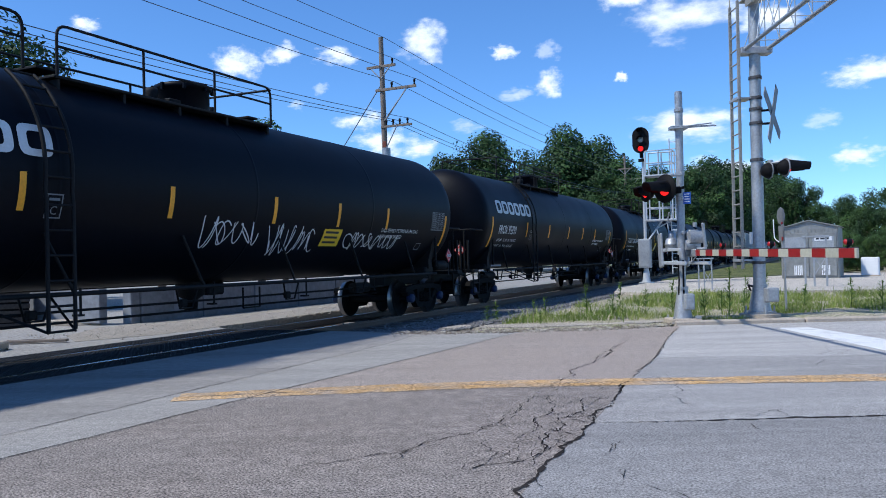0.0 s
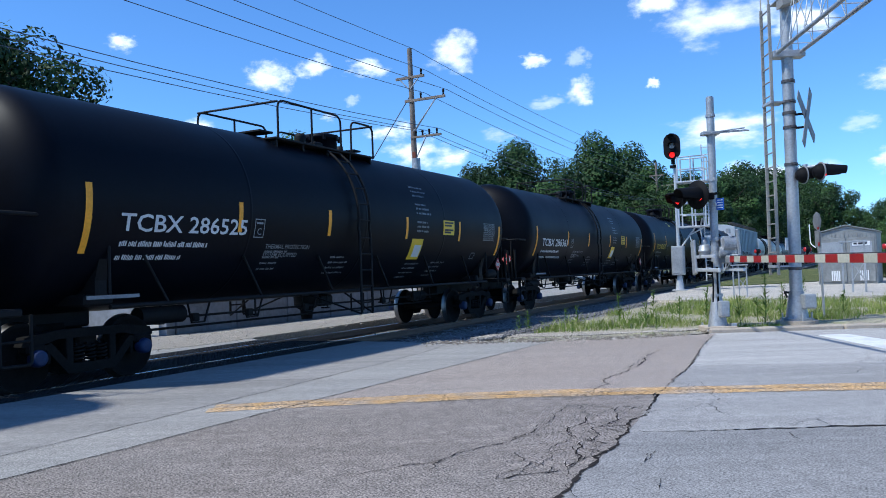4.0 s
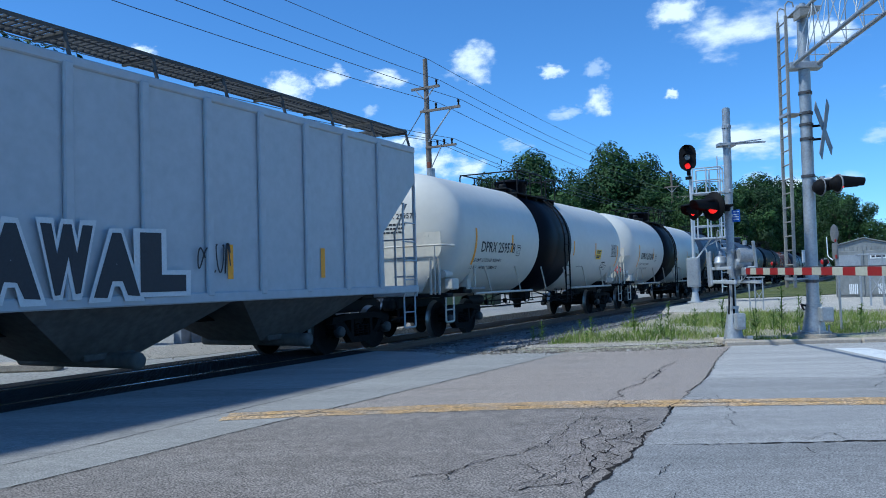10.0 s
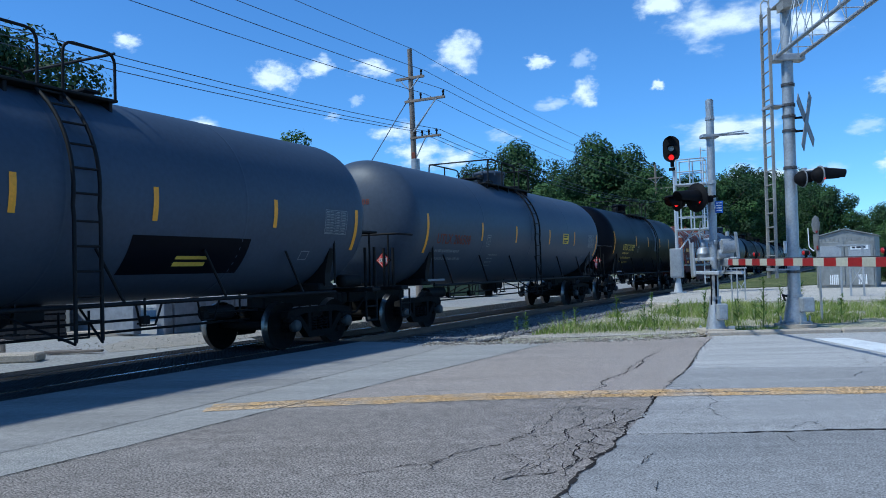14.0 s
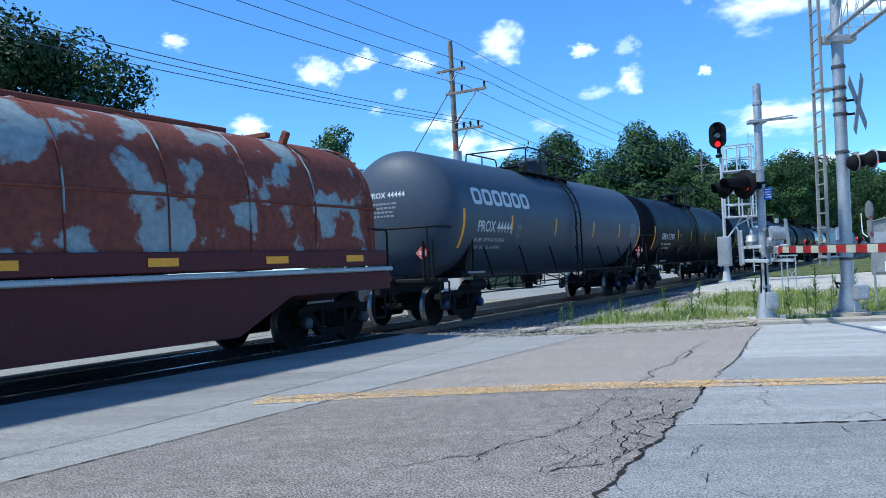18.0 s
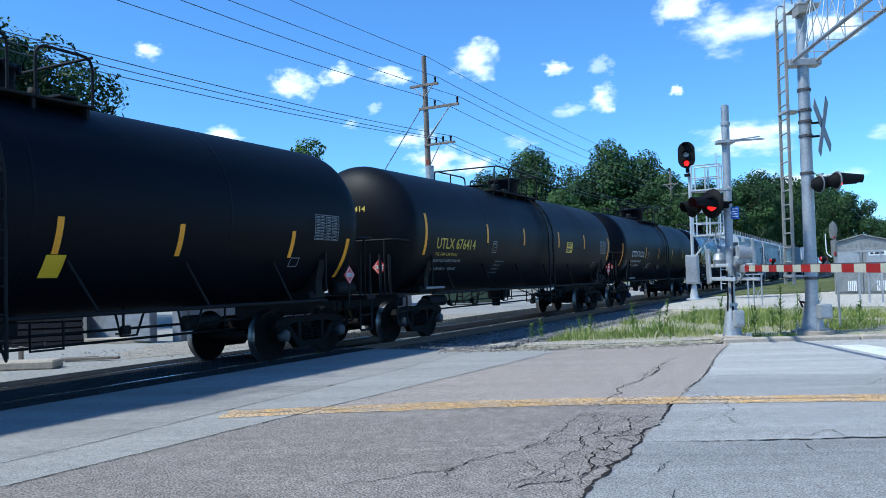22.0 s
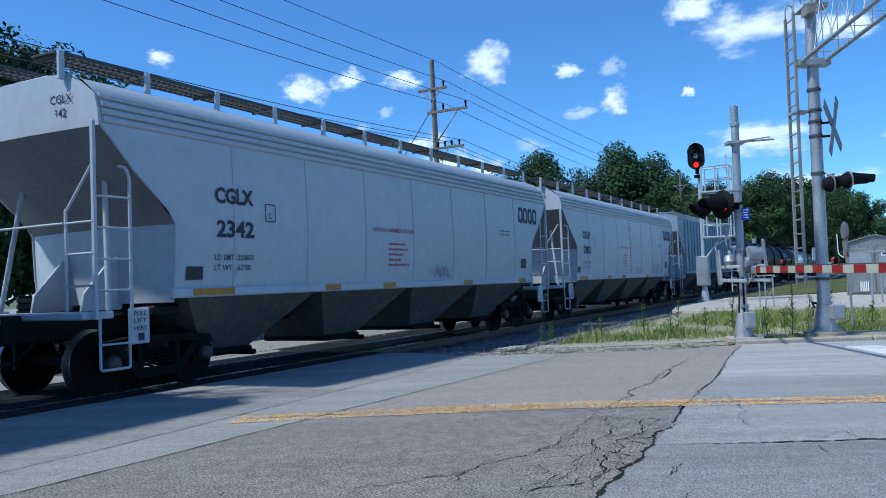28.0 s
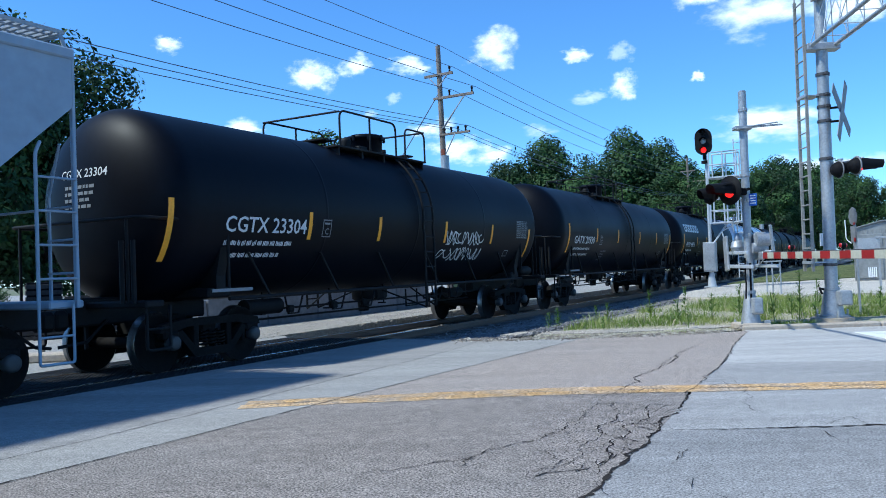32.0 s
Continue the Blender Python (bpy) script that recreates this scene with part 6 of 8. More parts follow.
# 15: blue grey gas car with wordmark
L = length()
car = couple(tank_car("faded blue grey tank car with a white block wordmark", L, 1.60, 2.66, TANKBLUE, dome_y=0.75, dome=(0.42, 0.46)))
dress_tank(car, L, 1.60, 2.66, "PROX 44444", MARKWHITE, 2.0, 0.40, 2.22, logo=True, prints=0, strips=(-4.6, -1.45, 1.95, 4.8), tall=(-7.3, 7.35), hazard=True, bars=False)
w = Tank(1.60, 2.66)
words(car, w, "LD LMT  205700 LB  93 250 KG", -6.6, 1.98, 0.13, MARKWHITE, 0.004)
words(car, w, "LT WT   80300 LB  36 450 KG", -6.65, 1.80, 0.13, MARKWHITE, 0.004)

# 16-20: black cars
for num, ink, shell, dome, sticker, label in (("GBRX 712410", MARKWHITE, TANKBLACK, (0.8, (0.46, 0.40)), None, "black tank car with white stencils and silver manway bolts"),
                                              ("CGTX 30539", MARKWHITE, TANKBLACK, (0.4, (0.38, 0.36)), None, "black tank car with bold white number"),
                                              ("UTLX 676414", MARKYELLOW, TANKGREY, (0.94, (0.48, 0.46)), (2.6, 2.2), "dull black tank car with yellow stencils and sticker"),
                                              ("CTCX 715212", MARKWHITE, TANKBLACK, (-0.2, (0.58, 0.52)), None, "black tank car with a wide round hatch on top"),
                                              ("TILX 732692", MARKWHITE, TANKGLOSS, (0.0, (0.52, 0.52)), None, "glossy black tank car with shiny new paint")):
    L = length()
    zc = 2.585
    car = couple(tank_car(label, L, 1.57, zc, shell, ladder_y={"GB": -0.48, "CG": -0.67, "UT": 0.75, "CT": 0.16, "TI": 0.60}[num[:2]], dome_y=dome[0], dome=dome[1], blue=num[:2] in ("GB", "TI", "CT")))
    dress_tank(car, L, 1.57, zc, num, ink, 2.18, 0.37, 2.16, sub="THE TANK CAR PEOPLE" if num[0] == "U" else None, prints=3 if num[:2] in ("GB", "CT") else 1, sticker=sticker, ry=2.36 if num[0] in "UT" else 1.88 if num[:2] == "CG" else 2.12, hazard=num[0] != "T", mark_y=-6.7 if num == "CGTX 30539" else -6.5, strips=(-4.04, -1.63, 0.34, 2.43, 5.12) if num[:2] == "CG" else (-4.0, -1.35, 1.75, 4.5))
    if num[:2] == "CT":
        scribble(car, Tank(1.57, zc), -3.6, 1.6, 0.8, 0.3, MARKDIM, 71, 6, 0.02)
        scribble(car, Tank(1.57, zc), -7.2, 1.6, 0.3, 0.5, MARKDIM, 72, 3, 0.02)
    if num[:2] == "CG":
        patches(car, Tank(1.57, zc), [(0.28, 1.58, 0.30, 0.35)], STICKER, "paper_notice")

RUST = mat("rust_run", (0.24, 0.145, 0.075), 0.8, var=0.35, scale=5, fine=20, col2=(0.40, 0.36, 0.31), cover=0.35, soft=0.15)
RUSTPALE = mat("faint_rust_run", (0.42, 0.39, 0.33), 0.7, var=0.15, scale=3, fine=14, col2=(0.46, 0.465, 0.46), cover=0.55, soft=0.2)
# 21-23: smooth hoppers
for num in ("2359", "2342", "2302"):
    L = length()
    car = couple(smooth_hopper("white grey smooth sided covered hopper with dark lettering", L, HOPPERWHITE))
    w = Flat(1.625, 0.085, 2.6, 1.3)
    words(car, w, "CGLX", -6.12, 2.80, 0.34, MARKBLACK, 0.03, width=0.88)
    words(car, w, num, -6.10, 2.27, 0.36, MARKBLACK, 0.03, width=0.86)
    words(car, w, "LD LMT  223800", -6.15, 1.90, 0.13, MARKBLACK, 0.004, width=0.9)
    words(car, w, "LT WT   62700", -6.15, 1.74, 0.13, MARKBLACK, 0.004, width=0.85)
    outline_box(car, w, -4.95, 2.55, 0.26, 0.30, MARKBLACK, 0.016)
    words(car, w, "C", -4.88, 2.60, 0.14, MARKBLACK)
    words(car, w, "DO NOT HAMMER ON CAR", -1.65, 2.52, 0.13, MARKRED, 0.004, width=1.65)
    text_bars(car, w, -1.1, 2.25, 0.9, 5, 0.11, MARKRED, 81)
    logo_blocks(car, w, 5.98, 3.06, 1.42, 0.46, 4, MARKBLACK, 0.15)
    text_bars(car, w, 4.6, 2.75, 1.0, 2, 0.10, MARKBLACK, 82)
    patches(car, w, [(6.1, 1.75, 0.36, 0.28)], MARKBLACK, "test_stencil")
    patches(car, w, [(-6.72, 1.60, 0.34, 0.20)], MARKBLACK, "round_stencil")
    ws = Flat(1.60)
    patches(car, ws, [(y, 1.36, 0.9 if k == 0 else 0.5, 0.11) for k, y in enumerate((-6.6, -3.3, -1.3, 2.4, 5.9))], REFLECT_OLD, "reflector_strip", off=0.004)
    scribble(car, w, 0.9, 1.5, 0.8, 0.35, MARKDIM, 83, 5, 0.02)
    if num == "2302":
        patches(car, w, [(0.01, 3.28, 0.12, 0.48)], RUST, "rust_streak", "brown rust run below the roof edge")
        patches(car, w, [(0.10, 1.62, 0.09, 1.35)], RUSTPALE, "rust_streak", "pale brown rust run")
    if num == "2302":
        scribble(car, w, 3.7, 1.46, 1.45, 0.5, MARKBLACK, 84, 6, 0.02)
    thing_end_words(car, "CGLX", -(L / 2 - 0.70) + 0.075, 0.62, 4.08, 0.17, MARKBLACK)
    thing_end_words(car, num, -(L / 2 - 0.70) + 0.075, 0.62, 3.88, 0.17, MARKBLACK)
    for k, line in enumerate(("PULL", "LIFT", "HERE")):
        words(car, Flat(1.592), line, -(L / 2 - 1.40) - 0.12, 1.12 - 0.10 * k, 0.09, MARKBLACK, 0.003, width=0.22)
    patches(car, Flat(1.592), [(-(L / 2 - 1.40) - 0.05, 0.78, 0.11, 0.10)], MARKBLACK, "jacking_slot")

# 24: blue grey ribbed hopper
L = length()
car = couple(ribbed_hopper("blue grey ribbed covered hopper with plain sides", L, HOPPERBLUE, 18, 3, PALEGRATE, top=4.42, rise=0.24, low=1.44))
w = Flat(1.595)
words(car, w, "NA", -6.42, 2.62, 0.36, MARKBLACK, 0.026)
words(car, w, "HX", -5.28, 2.62, 0.36, MARKBLACK, 0.026)
words(car, w, "100", -6.46, 2.17, 0.34, MARKBLACK, 0.026)
words(car, w, "873", -5.36, 2.17, 0.34, MARKBLACK, 0.026)
text_bars(car, w, -5.55, 2.0, 0.7, 2, 0.16, MARKBLACK, 91)
scribble(car, Flat(1.60), -4.55, 1.66, 0.55, 0.2, MARKDIM, 93, 5, 0.012)
outline_box(car, w, -4.50, 2.36, 0.26, 0.30, MARKBLACK, 0.014, "plate_stencil")
text_bars(car, w, -0.2, 2.16, 0.55, 7, 0.06, MARKBLACK, 92)
patches(car, w, [(-6.75, 1.62, 0.13, 0.95)], REFLECT, "reflector_strip", off=0.012)
for y in (-3.74, -1.22, 1.10, 3.05):
    patches(car, w, [(y, 1.62, 0.11, 0.46)], REFLECT, "reflector_strip", off=0.012)
patches(car, w, [(4.62, 1.84, 0.3, 0.24)], MARKBLACK, "test_stencil", off=0.012)
thing_end_words(car, "NAHX", -(L / 2 - 0.68) - 0.035, 0.5, 4.05, 0.19, MARKBLACK)
thing_end_words(car, "100873", -(L / 2 - 0.68) - 0.035, 0.45, 3.82, 0.17, MARKBLACK)

# 25 and on: the tail of the train
L = length()
car = couple(tank_car("dull black tank car with small sprayed graffiti", L, 1.56, 2.60, TANKBLACK, dome_y=0.3, dome=(0.40, 0.38), blue=False))
dress_tank(car, L, 1.56, 2.60, "CGTX 23304", MARKWHITE, 2.05, 0.36, 2.15, strips=(-3.9, -1.6, 1.25, 3.8), tall=(-7.9, 7.0), ry=2.05, mark_y=-6.72)
scribble(car, Tank(1.56, 2.60), 1.35, 2.0, 2.0, 0.35, MARKWHITE, 101, 9, 0.03)
scribble(car, Tank(1.56, 2.60), 1.2, 1.62, 2.2, 0.4, MARKWHITE, 102, 8, 0.03)
for num, shell, logo, label in (("GATX 20930", TANKBLACK, False, "black tank car near the tail of the train"), ("PROX 44056", TANKBLACK, True, "black tank car with a white block wordmark near the tail"),
                                ("DPRX 259113", TANKSILVER, False, "bright silver tank car near the tail of the train"), ("PROX 44310", TANKGREY, True, "dull black tank car with white wordmark"),
                                ("UTLX 667120", TANKBLACK, False, "black tank car at the far tail"), ("UTLX 667188", TANKGREY, False, "dull black tank car at the far tail")):
    L = length()
    car = couple(tank_car(label, L, 1.57, 2.60, shell, dome_y=0.3, dome=(0.44, 0.42), blue=False))
    dress_tank(car, L, 1.57, 2.60, num, MARKBLACK if shell is TANKSILVER else MARKWHITE, 2.1, logo=logo, prints=1)


# ---- crossing gate ----
GX, GY = -2.44, 17.14
gate = thing("crossing_gate", "galvanised crossing gate post with red flashing lamps and drive box", "crossing gate", at=pose(GX, GY, 0.10, 0, 0.5, 0) @ pose(0, 0, 0, 0, 0, -66))
part("base_plate", Geo().box((0, 0, -0.04), (0.62, 0.62, 0.12), 0.02), KERB, gate)
part("pedestal", Geo().cyl((0, 0, 0.0), (0, 0, 0.60), 0.22, 4, 0.115).cyl((0, 0, 0.60), (0, 0, 0.66), 0.12, 16).box((0.24, 0.24, 0.05), (0.1, 0.1, 0.05)), GALV, gate, "flared cast foot")
part("post", Geo().cyl((0, 0, 0.6), (0, 0, 4.62), 0.078, 20).cyl((0, 0, 4.62), (0, 0, 4.64), 0.06, 20), GALV, gate)
for z in (4.25, 3.86, 2.95, 2.45, 1.75, 1.12):
    part("clamp", Geo().cyl((0, 0, z - 0.03), (0, 0, z + 0.03), 0.093, 18).box((0.12, 0, z), (0.06, 0.05, 0.07), 0.01).box((-0.12, 0, z), (0.06, 0.05, 0.07), 0.01), GALV, gate)
part("crossbuck_blade", Geo().box((0.09, 0.28, 3.90), (0.16, 0.86, 0.022), 0.004, Euler((0.05, 0.25, 0)).to_matrix()).box((0.11, 0.30, 3.93), (0.10, 0.66, 0.02), 0.004, Euler((0.11, 0.2, 0)).to_matrix()), GALV, gate, "bent blade seen edge on")
part("blade_clamp", Geo().box((0, -0.02, 3.89), (0.24, 0.34, 0.07), 0.01), GALV, gate)
part("terminal_box", Geo().box((0.16, 0.08, 0.36), (0.18, 0.20, 0.32), 0.02).box((0.26, 0.08, 0.36), (0.02, 0.15, 0.24), 0.006), GALV, gate)
part("drive_box", Geo().box((-0.32, -0.10, 1.52), (0.26, 0.14, 0.24), 0.03).cyl((0.1, 0.05, 1.5), (0.1, 0.34, 1.5), 0.10, 14).box((0.05, 0.20, 1.60), (0.22, 0.18, 0.26), 0.03), GALV, gate)
part("upper_counterweight_arm", Geo().box((-0.03, -0.20, 1.41), (1.3, 0.05, 0.065), 0.01).box((-0.03, 0.26, 1.41), (1.3, 0.05, 0.065), 0.01), ALUM, gate)
part("lower_counterweight_arm", Geo().box((0.15, -0.20, 1.14), (1.6, 0.05, 0.07), 0.01).box((0.15, 0.26, 1.14), (1.6, 0.05, 0.07), 0.01), ALUM, gate)
part("counterweight", Geo().box((-0.70, -0.24, 1.40), (0.26, 0.05, 0.72), 0.015, Euler((0, -0.14, 0)).to_matrix()).box((-0.70, 0.30, 1.40), (0.26, 0.05, 0.72), 0.015, Euler((0, -0.14, 0)).to_matrix()), GALV, gate)
part("motor", Geo().lathe([(0.001, 0.12), (0.085, 0.11), (0.118, 0.07), (0.122, 0.0), (0.135, -0.01), (0.135, -0.04), (0.122, -0.05), (0.122, -0.15), (0.105, -0.17), (0.001, -0.17)], c=(-0.30, -0.12, 1.55), axis="z", n=20).lathe([(0.001, 0.26), (0.045, 0.255), (0.05, 0.20), (0.062, 0.19), (0.062, 0.11)], c=(-0.30, -0.12, 1.55), axis="z", n=14), GALV, gate, "upright cast motor drum")
part("gear_case", Geo().box((0.02, 0.22, 1.66), (0.30, 0.26, 0.30), 0.05).cyl((0.20, 0.10, 1.66), (0.20, 0.36, 1.66), 0.13, 18).cyl((0.26, 0.2, 1.86), (0.26, 0.2, 1.95), 0.04, 10), GALV, gate)
part("crank", Geo().box((-0.52, 0.02, 1.62), (0.06, 0.05, 0.46), 0.012, Euler((0, -0.25, 0)).to_matrix()).cyl((-0.57, -0.02, 1.80), (-0.57, 0.08, 1.80), 0.05, 12), ALUM, gate)
for k, (bx, by) in enumerate(((0.24, 0.24), (-0.24, 0.24), (0.24, -0.24), (-0.24, -0.24))):
    part("anchor_bolt", Geo().cyl((bx, by, 0.0), (bx, by, 0.075), 0.016, 8).cyl((bx, by, 0.02), (bx, by, 0.045), 0.028, 6), GALV, gate)
part("lever", Geo().box((0.55, 0.30, 1.62), (0.07, 0.05, 0.62), 0.01, Euler((0.12, 0.1, 0)).to_matrix()), GALV, gate)
part("brace", Geo().tube([(-0.50, -0.1, 1.7), (-0.66, -0.1, 2.0), (-0.50, -0.1, 2.2)], 0.018, 6), GALV, gate)
part("cable", Geo().tube([(0.12, -0.1, 1.3), (0.18, -0.12, 1.0), (0.14, -0.1, 0.8), (0.16, -0.12, 0.5)], 0.018, 6).tube([(0.10, 0.0, 0.5), (0.10, 0.0, 1.2)], 0.022, 6), BLACKPAINT, gate)
part("cross_arm", Geo().tube([(-0.75, 0.0, 2.66), (0.20, 0.0, 2.66)], 0.03, 8), BLACKPAINT, gate)


def flasher(parent, m, lit, back=None, reach=0.36, disc=0.27):
    """A round black target with a hooded red lamp, looking along its -y."""
    wide = 0.70 if disc < 0.2 else 1.0
    part("target", Geo().lathe([(0.001, 0.0), (disc, 0.0), (disc + 0.005, 0.012), (disc, 0.024), (0.001, 0.024)], axis="y", n=32), back or BLACKPAINT, parent, at=m)
    part("lamp_housing", Geo().lathe([(0.001, 0.17), (0.10, 0.15), (0.15, 0.08), (0.17, 0.02)], axis="y", n=20), BLACKPAINT, parent, at=m)
    part("lens", Geo().lathe([(0.001, -0.035), (0.08 * wide, -0.028), (0.145 * wide, -0.004)], axis="y", n=24), LAMP_RED if lit else LAMP_DIM, parent, "glowing red lens" if lit else "", at=m)
    g = Geo()
    n, vs = 14, []
    for i in range(n + 1):
        a = math.pi * (1.35 * i / n - 0.175)
        for r, y in ((0.165, -0.002), (0.115, -reach + 0.16 * abs(i / n - 0.5))):
            vs.append((r * math.cos(a), y, r * math.sin(a)))
    g.add(vs, [(2 * i, 2 * i + 1, 2 * i + 3, 2 * i + 2) for i in range(n)], True)
    g.add([(x * 0.96, y, z * 0.96) for x, y, z in vs], [(2 * i + 2, 2 * i + 3, 2 * i + 1, 2 * i) for i in range(n)], True)
    part("hood", g, BLACKPAINT, parent, at=m)
    if not lit:
        return None
    # added black flap blocks the lens, swings up under the hood to show it
    k = Geo().lathe([(0.001, -0.004), (0.152, -0.004), (0.155, 0.0), (0.152, 0.004), (0.001, 0.004)], axis="y", n=24)
    k.v = [(x, y, z - 0.13) for x, y, z in k.v]
    return part("lamp_shutter", k, BLACKPAINT, parent, "added black flap that blocks the lens", at=m @ pose(0, -0.046, 0.115))


# the pair on the gate looks towards the road users
gl = thing("flashing_light_pair", "pair of round black flashing red crossing lights", "crossing light", "crossing lights", at=pose(GX, GY, 0.10))
part("bracket", Geo().tube([(-0.80, -0.10, 2.62), (0.0, -0.10, 2.62)], 0.03, 8).box((0, -0.08, 2.62), (0.12, 0.14, 0.14), 0.02), BLACKPAINT, gl)
GATE_LAMP = pose(-0.26, -0.16, 2.66, 0, 0, -34)
GATE_FLAP = flasher(gl, GATE_LAMP, True, None, 0.58, 0.29)
SIDE_LAMP = pose(-0.66, -0.10, 2.60, 0, 0, -50)
SIDE_FLAP = flasher(gl, SIDE_LAMP, True, None, 0.26, 0.19)
sign = thing("blue_notice", "small blue enamel notice plate on the gate post", "sign", at=pose(GX + 0.10, GY - 0.07, 2.55))
part("plate", Geo().box((0.06, 0, 0), (0.15, 0.008, 0.24), 0.003), BLUESIGN, sign)
for k in range(4):
    part("print_bar", Geo().box((0.06, -0.006, 0.08 - k * 0.05), (0.10, 0.003, 0.018)), MARKWHITE, sign)

arm = thing("gate_arm", "lowered red and cream striped gate arm with red lamps", "gate arm", at=pose(GX + 0.19, GY + 0.02, 1.44, 0, 0, -66.1) @ pose(0, 0, 0, 0, 0.6, 0))
ARM = 6.75
x = 0.14
dark = False
while x < ARM:
    w = 0.40 if dark else 0.10 if x < 0.2 else 0.36
    w = min(w, ARM - x)
    hgt = 0.118
    part("stripe", Geo().box((x + w / 2, 0, 0), (w - 0.001, 0.03, hgt), 0.004), REDSHEET if dark else WHITESHEET, arm, "red reflective stripe" if dark else "")
    x += w
    dark = not dark
part("mount", Geo().box((0.1, 0, 0), (0.55, 0.05, 0.16), 0.02).tube([(0.0, 0.02, -0.05), (0.2, -0.05, -0.2), (0.35, 0, -0.06)], 0.012, 5), GALV, arm)
part("cable_rail", Geo().box((ARM / 2 + 0.2, 0.0, 0.068), (ARM - 0.3, 0.014, 0.016), 0.003), BANDDARK, arm)
part("end_cap", Geo().box((ARM + 0.01, 0, 0), (0.03, 0.034, 0.122), 0.004), WHITESHEET, arm)
for x in (1.95, 4.15, 6.55):
    lamp = part("arm_lamp", Geo().cyl((x, -0.032, 0.138), (x, 0.032, 0.138), 0.040, 14).box((x, 0, 0.085), (0.035, 0.03, 0.05)), BLACKPAINT, arm, "small arm lamp with red lenses")
    for q in (-1, 1):
        part("lamp_lens", Geo().lathe([(0.001, q * 0.058), (0.028, q * 0.052), (0.039, q * 0.033)], c=(x, 0, 0.138), axis="y", n=14), REDLENS, lamp)

# ---- cantilever mast ----
MX, MY = -1.05, 18.58
mast = thing("cantilever_mast", "tall galvanised cantilever mast with lattice boom and ladder", "signal mast", at=pose(MX, MY, 0.10, 0, 0.5, 0) @ pose(0, 0, 0, 0, 0, -66))
part("footing", Geo().cyl((0, 0, -0.16), (0, 0, 0.02), 0.42, 24), KERB, mast, "round concrete footing")
part("pedestal", Geo().cyl((0, 0, 0.0), (0, 0, 0.07), 0.36, 4).cyl((0, 0, 0.06), (0, 0, 0.60), 0.235, 24, 0.142).cyl((0, 0, 0.58), (0, 0, 0.63), 0.160, 24), GALV, mast, "flared cast foot")
for k in range(4):
    part("anchor_bolt", Geo().cyl((0.30 * math.cos(k * 1.571), 0.30 * math.sin(k * 1.571), 0.02), (0.30 * math.cos(k * 1.571), 0.30 * math.sin(k * 1.571), 0.18), 0.02, 8), GALV, mast)
part("pole", Geo().cyl((0, 0, 0.5), (0, 0, 6.84), 0.128, 28, 0.112).cyl((0, 0, 6.84), (0, 0, 6.88), 0.125, 24).cyl((0, 0, 6.88), (0, 0, 6.93), 0.06, 12), GALV, mast)
part("junction_box", Geo().box((0.22, 0.16, 0.42), (0.20, 0.26, 0.30), 0.02).box((0.33, 0.16, 0.42), (0.02, 0.2, 0.24), 0.006), GALV, mast)
part("foot_conduit", Geo().tube([(-0.25, -0.1, 0.5), (-0.05, -0.22, 0.62), (0.1, -0.2, 0.6)], 0.025, 6), BLACKPAINT, mast)
part("pole_notice", Geo().box((0, -0.158, 1.62), (0.16, 0.01, 0.26), 0.002), WHITE, mast)
for z in (5.03, 4.60, 4.36, 4.06, 3.28, 1.10):
    part("band", Geo().cyl((0, 0, z - 0.03), (0, 0, z + 0.03), 0.138, 22).box((0.18, 0, z), (0.09, 0.06, 0.06), 0.01).box((-0.19, 0, z), (0.09, 0.06, 0.06), 0.01), BANDDARK, mast)
part("lower_bracket", Geo().box((0, 0, 5.60), (0.30, 0.66, 0.14), 0.01), GALV, mast)
part("top_bracket", Geo().box((0.1, 0, 6.72), (0.70, 0.46, 0.04), 0.01).prism([(-0.22, 6.70), (0.22, 6.70), (0.22, 6.66), (-0.22, 6.52)], 0.1, 0.45), LADDERGREY, mast)
chords = [((0.0, -0.24, 5.62), (9.0, -0.24, 5.92)), ((0.0, 0.24, 5.62), (9.0, 0.24, 5.92)), ((0.2, 0.0, 6.78), (9.0, 0.0, 6.98))]
for a, b in chords:
    part("boom_chord", Geo().tube([a, b], 0.042, 10), GALV, mast)
for k in range(12):
    t0, t1, tm = k / 12, (k + 1) / 12, (k + 0.5) / 12
    L0, L1, U = Vector(chords[0][0]).lerp(Vector(chords[0][1]), t0), Vector(chords[1][0]).lerp(Vector(chords[1][1]), t0), Vector(chords[2][0]).lerp(Vector(chords[2][1]), tm)
    N0, N1 = Vector(chords[0][0]).lerp(Vector(chords[0][1]), t1), Vector(chords[1][0]).lerp(Vector(chords[1][1]), t1)
    for a, b in ((L0, U), (L1, U), (U, N0), (U, N1), (N0, N1)):
        part("boom_lacing", Geo().tube([a, b], 0.011, 6), ALUM, mast)
for x in (-0.40, 0.07):
    part("ladder_rail", Geo().box((x, -0.37, 3.82), (0.035, 0.065, 5.7), 0.006).tube([(x, -0.37, 6.6), (x, -0.37, 6.90), (x, -0.31, 6.97), (x, -0.22, 6.94), (x, -0.20, 6.84)], 0.016, 6), LADDERGREY, mast)
for k in range(19):
    part("rung", Geo().cyl((-0.40, -0.37, 1.15 + k * 0.3), (0.07, -0.37, 1.15 + k * 0.3), 0.016, 8), LADDERGREY, mast)
for z in (4.60, 1.15):
    part("ladder_stay", Geo().box((-0.14, -0.24, z), (0.42, 0.30, 0.03), 0.004).box((-0.14, -0.40, z), (0.56, 0.03, 0.06), 0.004), GALV, mast)
BLADEBACK = mat("blade_back", (0.20, 0.205, 0.21), 0.6, 0.2, var=0.25, scale=4)
